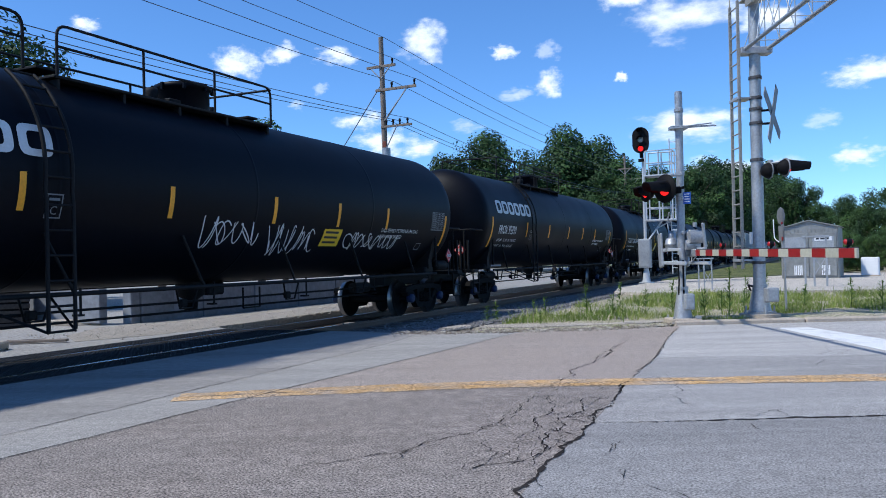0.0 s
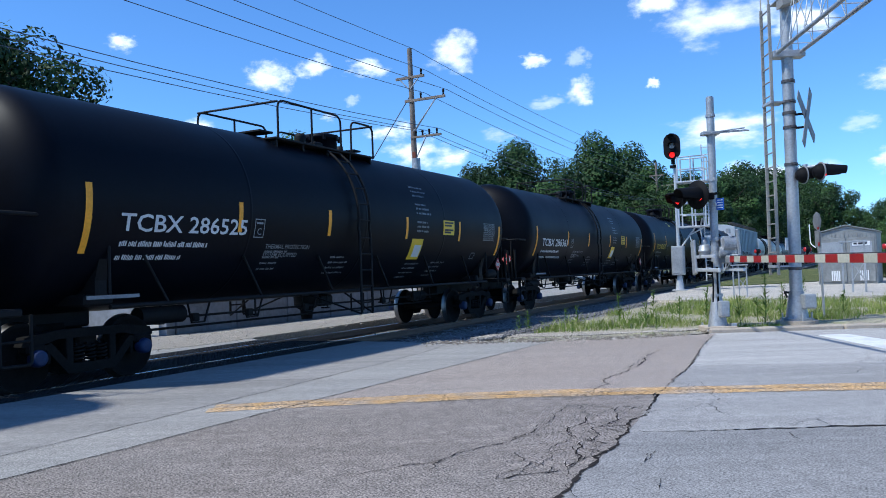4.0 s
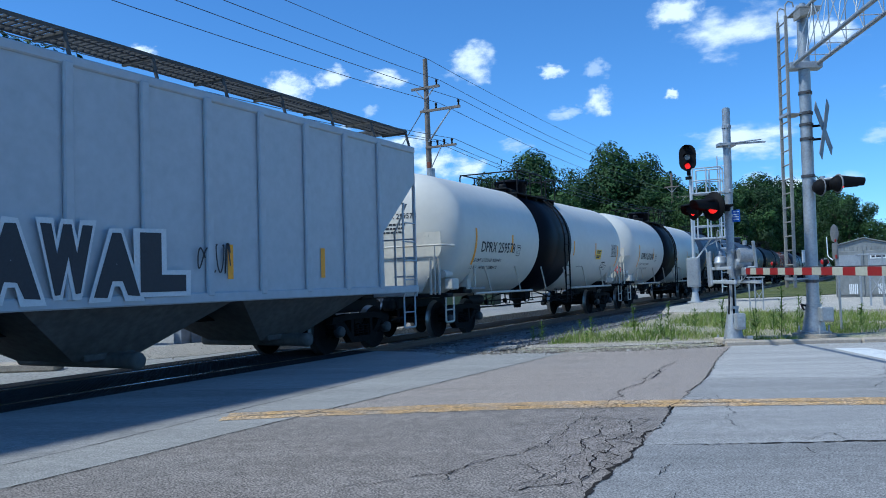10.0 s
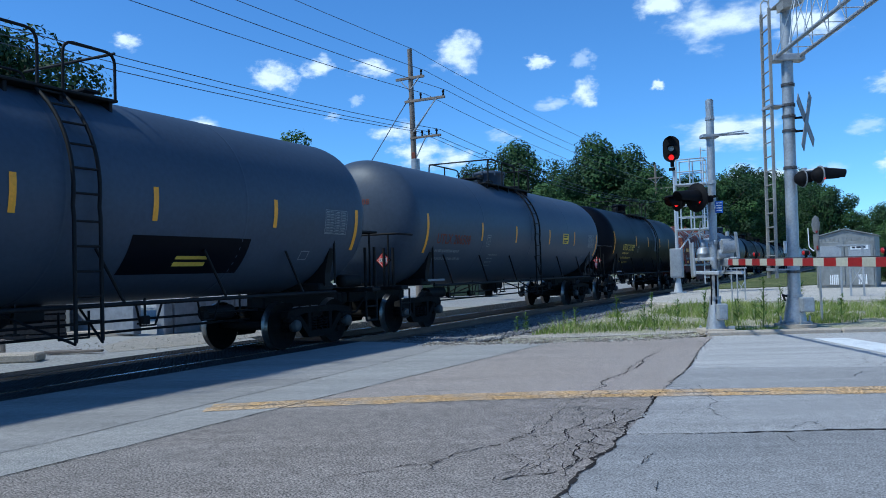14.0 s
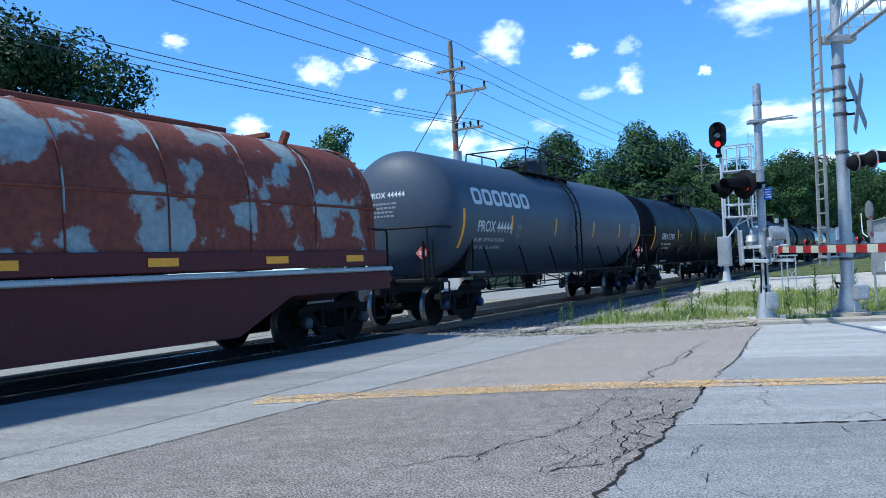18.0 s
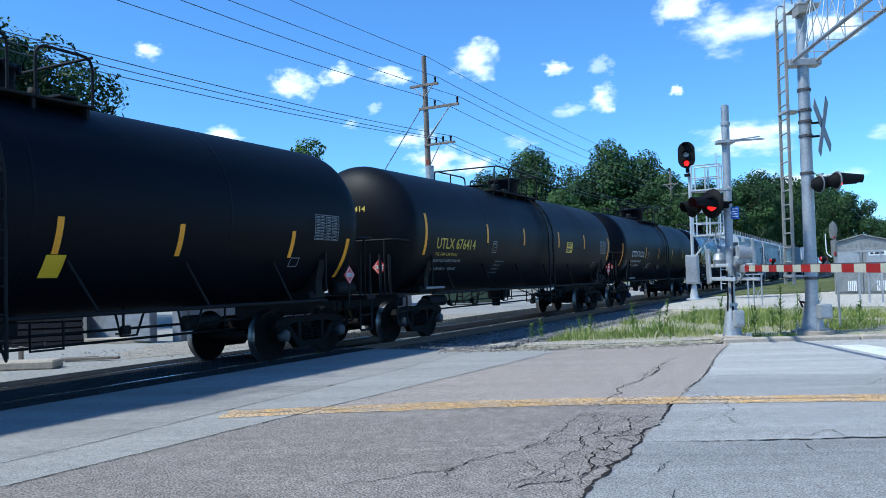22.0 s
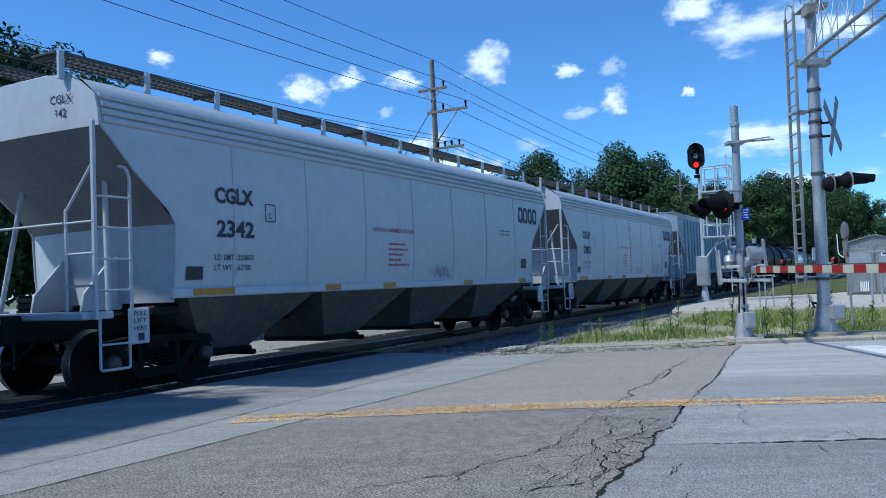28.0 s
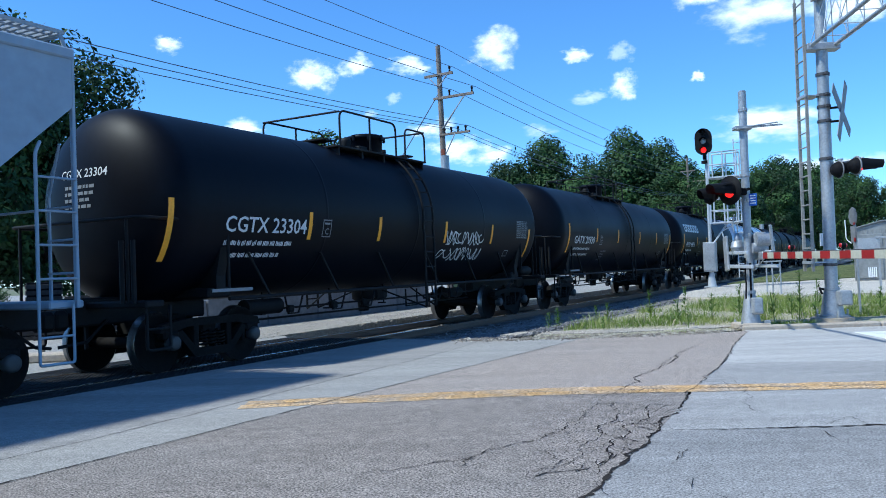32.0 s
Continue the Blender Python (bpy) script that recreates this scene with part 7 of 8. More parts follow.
xb = thing("crossbuck", "white crossbuck blades seen from the back on the mast", "crossbuck sign", at=pose(MX + 0.37, MY - 0.02, 4.34, 0, 0, 79))
for a in (-57, 33):
    part("blade", Geo().box((0, 0.008 * (1 if a > 0 else -1), 0), (1.46, 0.016, 0.22), 0.004, Euler((0, radians(a), 0)).to_matrix()), BLADEBACK, xb)
part("bracket", Geo().tube([(0, 0.03, 0.08), (-0.05, 0.3, 0.08)], 0.025, 6).tube([(0, 0.03, -0.2), (-0.05, 0.3, -0.2)], 0.025, 6), BLACKPAINT, xb)
ml = thing("flashing_light_pair", "pair of crossing lights with grey backs and black hoods", "crossing light", "crossing lights", at=pose(MX, MY, 0.10))
part("bracket", Geo().tube([(0.10, 0, 3.16), (0.30, -0.10, 3.18), (0.72, -0.25, 3.20)], 0.032, 8).cyl((0.30, -0.1, 3.05), (0.30, -0.1, 3.25), 0.05, 10), GALV, ml)
flasher(ml, pose(0.28, -0.20, 3.02, 0, 0, 122), False, BLADEBACK, 0.34, 0.18)
flasher(ml, pose(0.60, -0.30, 3.06, 0, 0, 122), False, BLADEBACK, 0.55, 0.19)
part("side_lamp", Geo().box((0.29, -0.30, 2.95), (0.035, 0.03, 0.05), 0.01), LAMP_RED, ml, "small glowing side light")
part("side_lamp", Geo().box((0.68, -0.44, 2.98), (0.035, 0.03, 0.05), 0.01), LAMP_RED, ml, "small glowing side light")

sp = thing("road_sign", "grey back of a rounded road sign on a channel post", "sign", at=pose(-0.59, 19.90, 0.06, 0, -0.8, 0) @ pose(0, 0, 0, 0, 0, -64))
part("post", Geo().box((0, 0.02, 1.12), (0.07, 0.03, 2.26), 0.006), GALV, sp)
part("plate", Geo().cyl((0, -0.012, 2.16), (0, 0.0, 2.16), 0.205, 8), BLADEBACK, sp, "eight sided sign plate")
part("small_plate", Geo().box((0, -0.01, 1.77), (0.28, 0.01, 0.36), 0.003), BLADEBACK, sp)
part("red_tag", Geo().box((0.06, -0.02, 2.00), (0.08, 0.006, 0.05)), REDSHEET, sp)
part("red_tag", Geo().box((0.06, -0.02, 1.65), (0.08, 0.006, 0.08)), REDSHEET, sp)

# ---- railway signal ----
sg = thing("railway_signal", "railway colour light signal on a mast showing red", "railway signal", at=pose(-7.15, 38.96, 0.12))
part("foot", Geo().cyl((0, 0, 0), (0, 0, 0.06), 0.44, 4).cyl((0, 0, 0.05), (0, 0, 0.95), 0.24, 4, 0.09), ALUM, sg)
part("mast", Geo().cyl((0, 0, 0.9), (0, 0, 5.9), 0.075, 16), ALUM, sg)
part("case", Geo().box((-0.02, -0.05, 1.40), (0.56, 0.42, 1.36), 0.03).box((-0.02, -0.27, 1.40), (0.44, 0.02, 1.2), 0.01), GALV, sg, "grey relay case")
part("head_neck", Geo().cyl((-0.05, -0.1, 5.9), (-0.05, -0.1, 6.15), 0.09, 12).cyl((-0.05, -0.1, 5.72), (-0.05, -0.1, 5.85), 0.16, 14), BLACKPAINT, sg)
g = Geo()
out = []
for cz, a0 in ((6.95, 0), (6.48, math.pi)):
    for i in range(13):
        a = a0 + math.pi * i / 12
        out.append((0.38 * math.cos(a), cz + 0.38 * math.sin(a)))
n = len(out)
g.add([(x - 0.05, y, z) for y in (-0.28, -0.20) for x, z in out], [tuple(range(n)), tuple(range(n, 2 * n))[::-1]] + [(i, n + i, n + (i + 1) % n, (i + 1) % n) for i in range(n)])
part("head", g, BLACKPAINT, sg, "black oval backboard")
for k, z in enumerate((6.32, 6.74, 7.14)):
    part("lens", Geo().lathe([(0.001, -0.315), (0.08, -0.31), (0.13, -0.285)], c=(-0.05, 0, z), axis="y", n=20), (LAMP_RED, LENS_GREY, BLACKPAINT)[k], sg, "glowing red lens" if k == 0 else "")
    hood = Geo()
    vs = []
    for i in range(13):
        a = math.pi * i / 12
        for y in (-0.28, -0.52):
            vs.append((0.155 * math.cos(a) - 0.05, y, z + 0.155 * math.sin(a)))
    hood.add(vs, [(2 * i, 2 * i + 1, 2 * i + 3, 2 * i + 2) for i in range(12)], True)
    part("lens_hood", hood, BLACKPAINT, sg)
for z, h in ((2.94, 1.12), (5.02, 1.15)):
    part("platform", Geo().box((0.75, 0.1, z), (1.35, 0.9, 0.07), 0.01), ALUM, sg)
    for x in (0.15, 0.75, 1.35):
        for y in (-0.33, 0.53):
            part("guard_post", Geo().cyl((x, y, z), (x, y, z + h), 0.035, 8), ALUM, sg)
    for f in (0.5, 1.0):
        part("guard_rail", Geo().tube([(0.15, -0.33, z + h * f), (1.35, -0.33, z + h * f), (1.35, 0.53, z + h * f), (0.15, 0.53, z + h * f)], 0.03, 7), ALUM, sg)
for x in (1.12, 1.52):
    part("ladder_rail", Geo().box((x, 0.62, 3.6), (0.05, 0.05, 6.4), 0.008), ALUM, sg)
for k in range(19):
    part("rung", Geo().cyl((1.12, 0.62, 0.7 + k * 0.33), (1.52, 0.62, 0.7 + k * 0.33), 0.018, 6), ALUM, sg)
part("knee_brace", Geo().tube([(0.1, 0, 1.95), (0.8, 0, 2.92)], 0.04, 7).tube([(0.75, -0.1, 1.8), (0.55, -0.1, 2.55), (1.2, -0.1, 2.88)], 0.035, 7), ALUM, sg)

# ---- shed and yard things ----
shed = thing("signal_shed", "grey metal signal shed with double doors and gabled roof", "shed", at=pose(-1.40, 43.2, 0.12, 0, 0, -5) @ Matrix.Diagonal((0.98, 1.0, 0.94, 1)))
part("wall", Geo().box((1.30, 1.6, 1.30), (2.60, 3.2, 2.60), 0.02), SHED, shed)
g = Geo().prism([(0, 2.58), (2.6, 2.58), (1.3, 2.92)], 0, 3.2)
part("gable", Geo().add([(y, x, z) for x, y, z in g.v], g.f), SHED, shed)
for s in (1, -1):
    part("roof_sheet", Geo().box((1.3 + s * 0.68, 1.6, 2.79), (1.42, 3.4, 0.05), 0.01, Euler((0, s * 0.255, 0)).to_matrix()), SHED, shed)
for k in range(14):
    part("wall_rib", Geo().box((0.05 + k * 0.192, -0.012, 1.28), (0.035, 0.024, 2.5), 0.006), SHED, shed)
for x in (0.68, 1.92):
    d = part("door", Geo().box((x, -0.02, 1.22), (1.16, 0.05, 2.2), 0.012), SHED, shed)
    part("window_panel", Geo().box((x, -0.05, 1.75), (0.95, 0.02, 0.75), 0.006), GALV, d)
    part("vent_frame", Geo().box((x + 0.1, -0.05, 0.42), (0.42, 0.02, 0.56), 0.006), SHED, d)
    for k in range(5):
        part("vent_slat", Geo().box((x - 0.06 + k * 0.08, -0.065, 0.42), (0.05, 0.02, 0.5)), WHITE, d)
part("name_board", Geo().box((1.92, -0.075, 2.02), (0.78, 0.015, 0.22), 0.004), WHITE, shed)
for k, w in enumerate((0.14, 0.20, 0.14)):
    part("name_bar", Geo().box((1.68 + k * 0.22, -0.088, 2.02), (w, 0.008, 0.09)), MARKBLACK, shed)
part("vent_pipe", Geo().tube(bend([(-0.06, -0.1, 1.9), (-0.28, -0.1, 2.1), (-0.30, -0.1, 3.1)], 0.12), 0.025, 8), WHITE, shed)


def h_stand(x, y, tall=1.0):
    st = thing("pipe_stand", "galvanised braced stand on the gravel", "stand", "braced stands", at=pose(x, y, 0.12) @ Matrix.Diagonal((tall, 1, tall, 1)))
    for s in (-0.42, -0.12, 0.30):
        part("leg", Geo().box((s, 0, 0.9), (0.07, 0.07, 1.8), 0.008), GALV, st)
    part("brace", Geo().tube([(-0.12, 0, 0.4), (0.30, 0, 1.1)], 0.022, 6), GALV, st)
    part("brace", Geo().tube([(0.30, 0, 0.4), (-0.12, 0, 1.1)], 0.022, 6), GALV, st)
    part("cap", Geo().box((-0.06, 0, 1.83), (0.95, 0.12, 0.07), 0.01), GALV, st)
    return st


h_stand(-3.46, 30.3, 0.62)
h_stand(0.16, 32.9)
cab = thing("white_cabinet", "small white equipment cabinet beside the shed", "cabinet", at=pose(2.62, 46.0, 0.12, 0, 0, -10) @ Matrix.Diagonal((0.8, 0.8, 0.85, 1)))
part("body", Geo().box((0, 0, 0.55), (1.0, 0.6, 1.1), 0.04), WHITE, cab)
part("door", Geo().box((0.0, -0.31, 0.55), (0.8, 0.02, 0.9), 0.01), WHITE, cab)
part("plinth", Geo().box((0, 0, 0.03), (1.1, 0.7, 0.06)), KERB, cab)
gb = thing("grey_box", "grey utility box behind the white cabinet", "utility box", at=pose(3.9, 48.0, 0.14))
part("body", Geo().box((0, 0, 0.9), (0.6, 0.5, 1.8), 0.03), SHED, gb)
part("lid", Geo().box((0, 0, 1.83), (0.66, 0.56, 0.06), 0.015), SHED, gb)

# ---- beyond the track ----
wall = thing("low_wall", "low white block wall at the edge of the far lot", "wall", kind="structure")
for k in range(10):
    y = 16.0 + k * 1.18
    part("wall_panel", Geo().box((-15.95 - 0.03 * (k % 2), y + 0.58, 0.45), (0.28, 1.165, 0.90), 0.015), WALLGREY, wall)
part("wall_post", Geo().box((-16.0, 15.82, 0.42), (0.3, 0.3, 0.86), 0.02), WALLGREY, wall)
part("back_panel", Geo().box((-17.6, 15.2, 0.5), (2.6, 0.25, 0.9), 0.02), WALLGREY, wall)
part("kerb_plinth", Geo().box((-17.4, 15.05, 0.07), (1.7, 0.35, 0.16), 0.02, Euler((0, 0, 0.45)).to_matrix()), KERB, wall)
# shade on the crates is put into the dark wood and black cores
CRATE = mat("weathered_shaded_crate_wood", (0.055, 0.048, 0.042), 0.9, var=0.35, scale=1.5, fine=14, bump=0.006)
for k, (x, y, h) in enumerate(((-19.9, 13.55, 1.0), (-19.3, 13.95, 0.9), (-18.75, 14.45, 1.05), (-20.6, 14.6, 1.5))):
    crate = thing("wooden_crate", "weathered wooden crate on the far lot, darkened with shade", "crate", "crates on the far lot", at=pose(x, y, 0, 0, 0, -42 + 3 * k))
    part("base", Geo().box((0, 0, 0.05), (0.72, 0.95, 0.10), 0.01), CRATE, crate)
    part("core", Geo().box((0, 0, h / 2 + 0.05), (0.62, 0.86, h - 0.1), 0.01), BLACKPAINT, crate)
    for n in range(int(h / 0.17)):
        part("slat", Geo().box((0, -0.45, 0.19 + n * 0.17), (0.70, 0.025, 0.12), 0.004), CRATE, crate)
        part("slat", Geo().box((0.34, 0, 0.19 + n * 0.17), (0.025, 0.90, 0.12), 0.004), CRATE, crate)
bar = thing("barricade", "red and white striped barricade on pale folding legs", "barricade", at=pose(-14.72, 8.55, 0.0, 0, 0, 84))
for z in (0.85, 0.58):
    for k in range(8):
        part("stripe", Geo().box((-0.84 + k * 0.24, -0.02 if z > 0.7 else 0.03, z), (0.239, 0.02, 0.12 if z > 0.7 else 0.10), 0.003), REDSHEET if k % 2 else WHITESHEET, bar)
for x in (-0.78, 0.86):
    for y in (-1, 1):
        part("leg", Geo().tube([(x, y * 0.30, 0.0), (x, y * 0.03, 0.95)], 0.022, 6), WHITE, bar)
kb = thing("concrete_block", "low concrete block with a broken plank on it", "concrete block", at=pose(-14.3, 9.35, 0.0, 0, 0, 33))
part("block", Geo().box((0, 0, 0.08), (2.6, 0.5, 0.16), 0.03), KERB, kb)
part("stake", Geo().box((0.2, 1.1, 0.14), (0.08, 0.08, 0.42), 0.01), WOODPOLE, kb)
pk = thing("broken_plank", "broken weathered plank lying on the lot", "plank", at=pose(-13.75, 11.2, 0.03, 0, 0, 30))
part("board", Geo().box((0, 0, 0.02), (1.1, 0.16, 0.05), 0.008), WOODPOLE, pk)
part("splinter", Geo().box((-0.3, 0.2, 0.02), (0.7, 0.09, 0.04), 0.006, Euler((0, 0, 0.2)).to_matrix()), TIE, pk)
cr = thing("blue_tarp", "crumpled blue plastic sheet lying on the lot", "plastic sheet", at=pose(-14.6, 9.5, 0.02))
g = Geo()
n = 12
vs = [((i / n - 0.5) * 1.0, (j / n - 0.5) * 0.5, 0.10 + 0.10 * noise.noise((i * 0.5, j * 0.5, 7)) - 0.10 * ((2 * i / n - 1) ** 4)) for i in range(n + 1) for j in range(n + 1)]
g.add(vs, [(i * (n + 1) + j, (i + 1) * (n + 1) + j, (i + 1) * (n + 1) + j + 1, i * (n + 1) + j + 1) for i in range(n) for j in range(n)], True)
part("sheet", g, BLUESIGN, cr)
dp = thing("green_dumpster", "dark green steel dumpster on the far lot", "dumpster", at=pose(-19.5, 40.5, 0.0, 0, 0, 10))
part("bin", Geo().box((0, 0, 0.7), (3.2, 1.6, 1.2), 0.05), DUMPGREEN, dp)
part("lid", Geo().box((0, 0, 1.34), (3.3, 1.7, 0.07), 0.02), BLACKPAINT, dp)
bb = thing("blue_drum", "blue plastic drum standing behind the track", "drum", at=pose(-23.5, 46.5, 0.0))
part("barrel", Geo().lathe([(0.001, 0.9), (0.28, 0.9), (0.3, 0.85), (0.28, 0.6), (0.3, 0.57), (0.28, 0.3), (0.3, 0.05), (0.28, 0.0)], axis="z", n=20), BLUESIGN, bb)
part("rim", Geo().lathe([(0.25, 0.93), (0.29, 0.93), (0.29, 0.88)], axis="z", n=20), BLACKPAINT, bb)

# ---- utility pole and wires ----
PX, PY = -18.0, 33.67


def utility_pole(x, y, label):
    up = thing("utility_pole", label, "utility pole", "utility poles", at=pose(x, y, 0, 0.4, -0.6, 0))
    part("pole", Geo().cyl((0, 0, -0.3), (0, 0, 11.95), 0.17, 16, 0.11), WOODPOLE, up)
    part("upper_arm", Geo().box((0.02, -0.12, 10.55), (1.5, 0.10, 0.12), 0.01), WOODPOLE, up)
    part("lower_arm", Geo().box((0.75, -0.12, 9.45), (2.1, 0.10, 0.12), 0.01), WOODPOLE, up)
    part("low_arm", Geo().box((0.72, -0.12, 7.72), (1.6, 0.09, 0.10), 0.01), WOODPOLE, up)
    for a, b in (((0.1, -0.15, 8.0), (1.35, -0.15, 9.4)), ((0.1, -0.05, 8.0), (1.25, -0.05, 9.4)), ((0.05, -0.15, 10.0), (0.5, -0.15, 10.5)), ((-0.05, -0.15, 10.0), (-0.5, -0.15, 10.5)), ((0.1, -0.15, 6.6), (0.75, -0.15, 7.7))):
        part("brace", Geo().tube([a, b], 0.028, 6), GALV, up)
    for px, pz in ((0.62, 10.62), (0.55, 9.52), (1.72, 9.52), (0.2, 7.78), (0.55, 7.78), (0.9, 7.78), (1.3, 7.78)):
        part("insulator", Geo().lathe([(0.001, pz + 0.26), (0.05, pz + 0.25), (0.06, pz + 0.16), (0.035, pz + 0.1), (0.05, pz)], c=(px, -0.12, 0), axis="z", n=10), BLACKPAINT, up)
    part("transformer", Geo().cyl((0.22, -0.28, 5.9), (0.22, -0.28, 6.7), 0.2, 16), GALV, up)
    part("orange_tag", Geo().box((0.1, -0.2, 6.9), (0.18, 0.05, 0.28), 0.01), COILRED, up)
    return up


utility_pole(PX, PY, "weathered wooden utility pole with three cross arms")
utility_pole(PX + 0.5, PY + 52, "weathered wooden utility pole farther along the line")
utility_pole(PX - 0.3, PY - 50, "weathered wooden utility pole behind the trees")
wires = thing("overhead_wires", "thin sagging overhead wires along the railway", "wires")
for dx, z, sag in ((0.0, 11.95, 0.5), (0.62, 10.85, 0.6), (0.55, 9.78, 0.7), (1.72, 9.78, 0.6), (0.2, 8.02, 0.9), (0.55, 8.02, 0.8), (1.3, 8.02, 0.85)):
    pts = []
    for a, b in ((-50, 0), (0, 52), (52, 130)):
        m = 14
        for i in range(m + (b == 130)):
            t = i / m
            pts.append((PX + dx, PY + a + (b - a) * t, z - 4 * sag * t * (1 - t)))
    part("wire", Geo().tube(pts, 0.013, 5), WIRE, wires)
part("guy_wire", Geo().tube([(PX - 0.1, PY, 9.9), (PX - 2.2, PY - 1.0, 6.2), (PX - 5.5, PY - 2.6, 0)], 0.016, 5), WIRE, wires)
part("guy_guard", Geo().tube([(PX - 0.25, PY - 0.1, 9.6), (PX - 1.9, PY - 0.9, 6.7)], 0.022, 6), WIRE, wires)


# ---- plants ----
def leafy(g, c, r, n, size, seed, flat=0.8, shell=0.45):
    """Leaves round a centre: small bent quads at all angles, thicker towards the outside."""
    rnd = random.Random(seed)
    for k in range(n):
        d = Vector((rnd.gauss(0, 1), rnd.gauss(0, 1), rnd.gauss(0, 1) * flat)).normalized()
        p = Vector(c) + d * r * (shell + (1 - shell) * rnd.random() ** 0.6) * (0.85 + 0.3 * noise.noise(d * 2.1 + Vector((seed, 0, 0))))
        s = size * rnd.uniform(0.6, 1.3)
        face = (d + Vector((rnd.gauss(0, 0.45), rnd.gauss(0, 0.45), rnd.gauss(0.25, 0.45)))).normalized()
        a = face.cross(Vector((rnd.gauss(0, 1), rnd.gauss(0, 1), rnd.gauss(0, 1)))).normalized()
        b = face.cross(a)
        g.add([p - a * s, p - b * s * 0.5 + Vector((0, 0, 0.15 * s)), p + a * s, p + b * s * 0.5], [(0, 1, 2, 3)])


def tree_meshes(h, r, seed, leaf, nleaf, size, clumps=26):
    """Trunk with limbs, and a crown of many leaf clumps with gaps."""
    rnd = random.Random(seed)
    tr, cr = Geo(), Geo()
    base = h * 0.30
    tr.cyl((0, 0, -0.4), (0, 0, base), h * 0.028, 10, h * 0.020).cyl((0, 0, base), (rnd.uniform(-0.3, 0.3), rnd.uniform(-0.3, 0.3), h * 0.8), h * 0.020, 8, h * 0.006)
    for k in range(clumps):
        a, t = k * 2.4 + rnd.uniform(-0.4, 0.4), (k + 0.5) / clumps
        z = h * (0.22 + 0.72 * t)
        prof = math.sin(math.pi * min(1, max(0.06, (z / h - 0.12) / 0.92))) ** 0.6
        rad = r * prof * rnd.uniform(0.35, 0.85) * (1.0 if k < clumps - 4 else 0.3)
        c = Vector((math.cos(a) * rad, math.sin(a) * rad, z + rnd.uniform(-0.05, 0.05) * h))
        tr.cyl((0, 0, max(base * 0.8, c.z - rad * 0.8 - 0.6)), c, h * 0.010, 6, h * 0.003)
        leafy(cr, c, r * rnd.uniform(0.20, 0.40), nleaf // clumps, size, seed * 100 + k, 0.8, 0.6)
    return tr.mesh("trunk", BARK), cr.mesh("crown", leaf)


TREES = {"broad": tree_meshes(13.0, 6.0, 1, LEAF, 26000, 0.16, 40), "round": tree_meshes(12.0, 5.2, 2, LEAF, 24000, 0.15, 38), "pale": tree_meshes(9.5, 4.4, 3, LEAF2, 20000, 0.13, 34),
         "near": tree_meshes(9.0, 3.8, 4, LEAF, 26000, 0.10, 44), "slim": tree_meshes(7.5, 2.2, 5, LEAF2, 8000, 0.09, 20)}
TREE_LABEL = {"broad": "tall dark green broadleaf tree behind the railway", "round": "round crowned dark green tree behind the railway", "pale": "lighter green bushy tree in the tree line",
              "near": "leafy green tree overhanging the far lot", "slim": "slender young tree with sparse leaves"}


def tree(kind, x, y, scale=1.0, turn=0.0, sink=0.0):
    t = thing("tree", TREE_LABEL[kind], "tree", "trees")
    t.matrix_basis = pose(x, y, -0.3 - sink, 0, 0, turn) @ Matrix.Diagonal((scale, scale, scale, 1))
    part("trunk", TREES[kind][0], None, t)
    part("crown", TREES[kind][1], None, t)
    return t


def polar(az, d):
    return -math.sin(radians(az)) * d, math.cos(radians(az)) * d


FAR_TREES = (("pale", 29.5, 92, 0.85, 10), ("round", 27.0, 96, 0.86, 60), ("broad", 24.0, 100, 1.08, 200), ("broad", 21.3, 104, 1.32, 120), ("pale", 19.0, 88, 1.12, 40),
    ("round", 17.6, 94, 1.05, 80), ("broad", 15.4, 96, 1.24, 300), ("broad", 13.6, 98, 1.15, 15), ("round", 12.0, 90, 1.02, 150), ("pale", 10.6, 86, 0.98, 220),
    ("round", 9.6, 98, 1.0, 250), ("round", 7.4, 118, 1.15, 30), ("broad", 6.4, 132, 1.22, 90), ("round", 5.4, 152, 1.42, 140), ("broad", 4.6, 176, 1.50, 200))
LINE_TREES = (("round", 3.8, 205, 1.75, 260), ("broad", 3.0, 262, 2.1, 15), ("pale", 8.2, 112, 0.9, 310), ("pale", 4.2, 190, 1.5, 50), ("broad", 2.2, 340, 2.5, 130),
    ("round", 1.0, 120, 0.95, 260), ("broad", -1.9, 84, 0.50, 75), ("pale", -3.0, 74, 0.55, 100), ("round", -4.6, 70, 0.55, 190), ("pale", -6.5, 66, 0.6, 20),
    ("broad", -9.0, 75, 0.7, 290), ("pale", 23.0, 80, 0.75, 330), ("pale", 16.6, 82, 0.7, 345), ("pale", 13.0, 82, 0.72, 111), ("pale", 26.0, 84, 0.62, 222))
SIDE_TREES = (("pale", 8.9, 84, 0.66, 77), ("near", 54.5, 34, 1.18, 0), ("near", 52.6, 40, 0.88, 70), ("near", 58.5, 33, 1.25, 160), ("near", 49.6, 44, 0.42, 220),
    ("slim", 36.9, 47, 1.30, 0), ("slim", 43.4, 46, 1.22, 120), ("slim", 35.3, 49, 1.0, 230), ("pale", 33.5, 100, 0.7, 10), ("pale", 38.0, 90, 0.55, 99))
for kind, az, d, s, turn in FAR_TREES + LINE_TREES + SIDE_TREES:
    tree(kind, *polar(az, d), s, turn)
for k in range(6):
    tree("pale", -21.0 - 0.5 * (k % 2), 13.0 - 1.6 * k, 0.20 + 0.03 * (k % 3), k * 63)
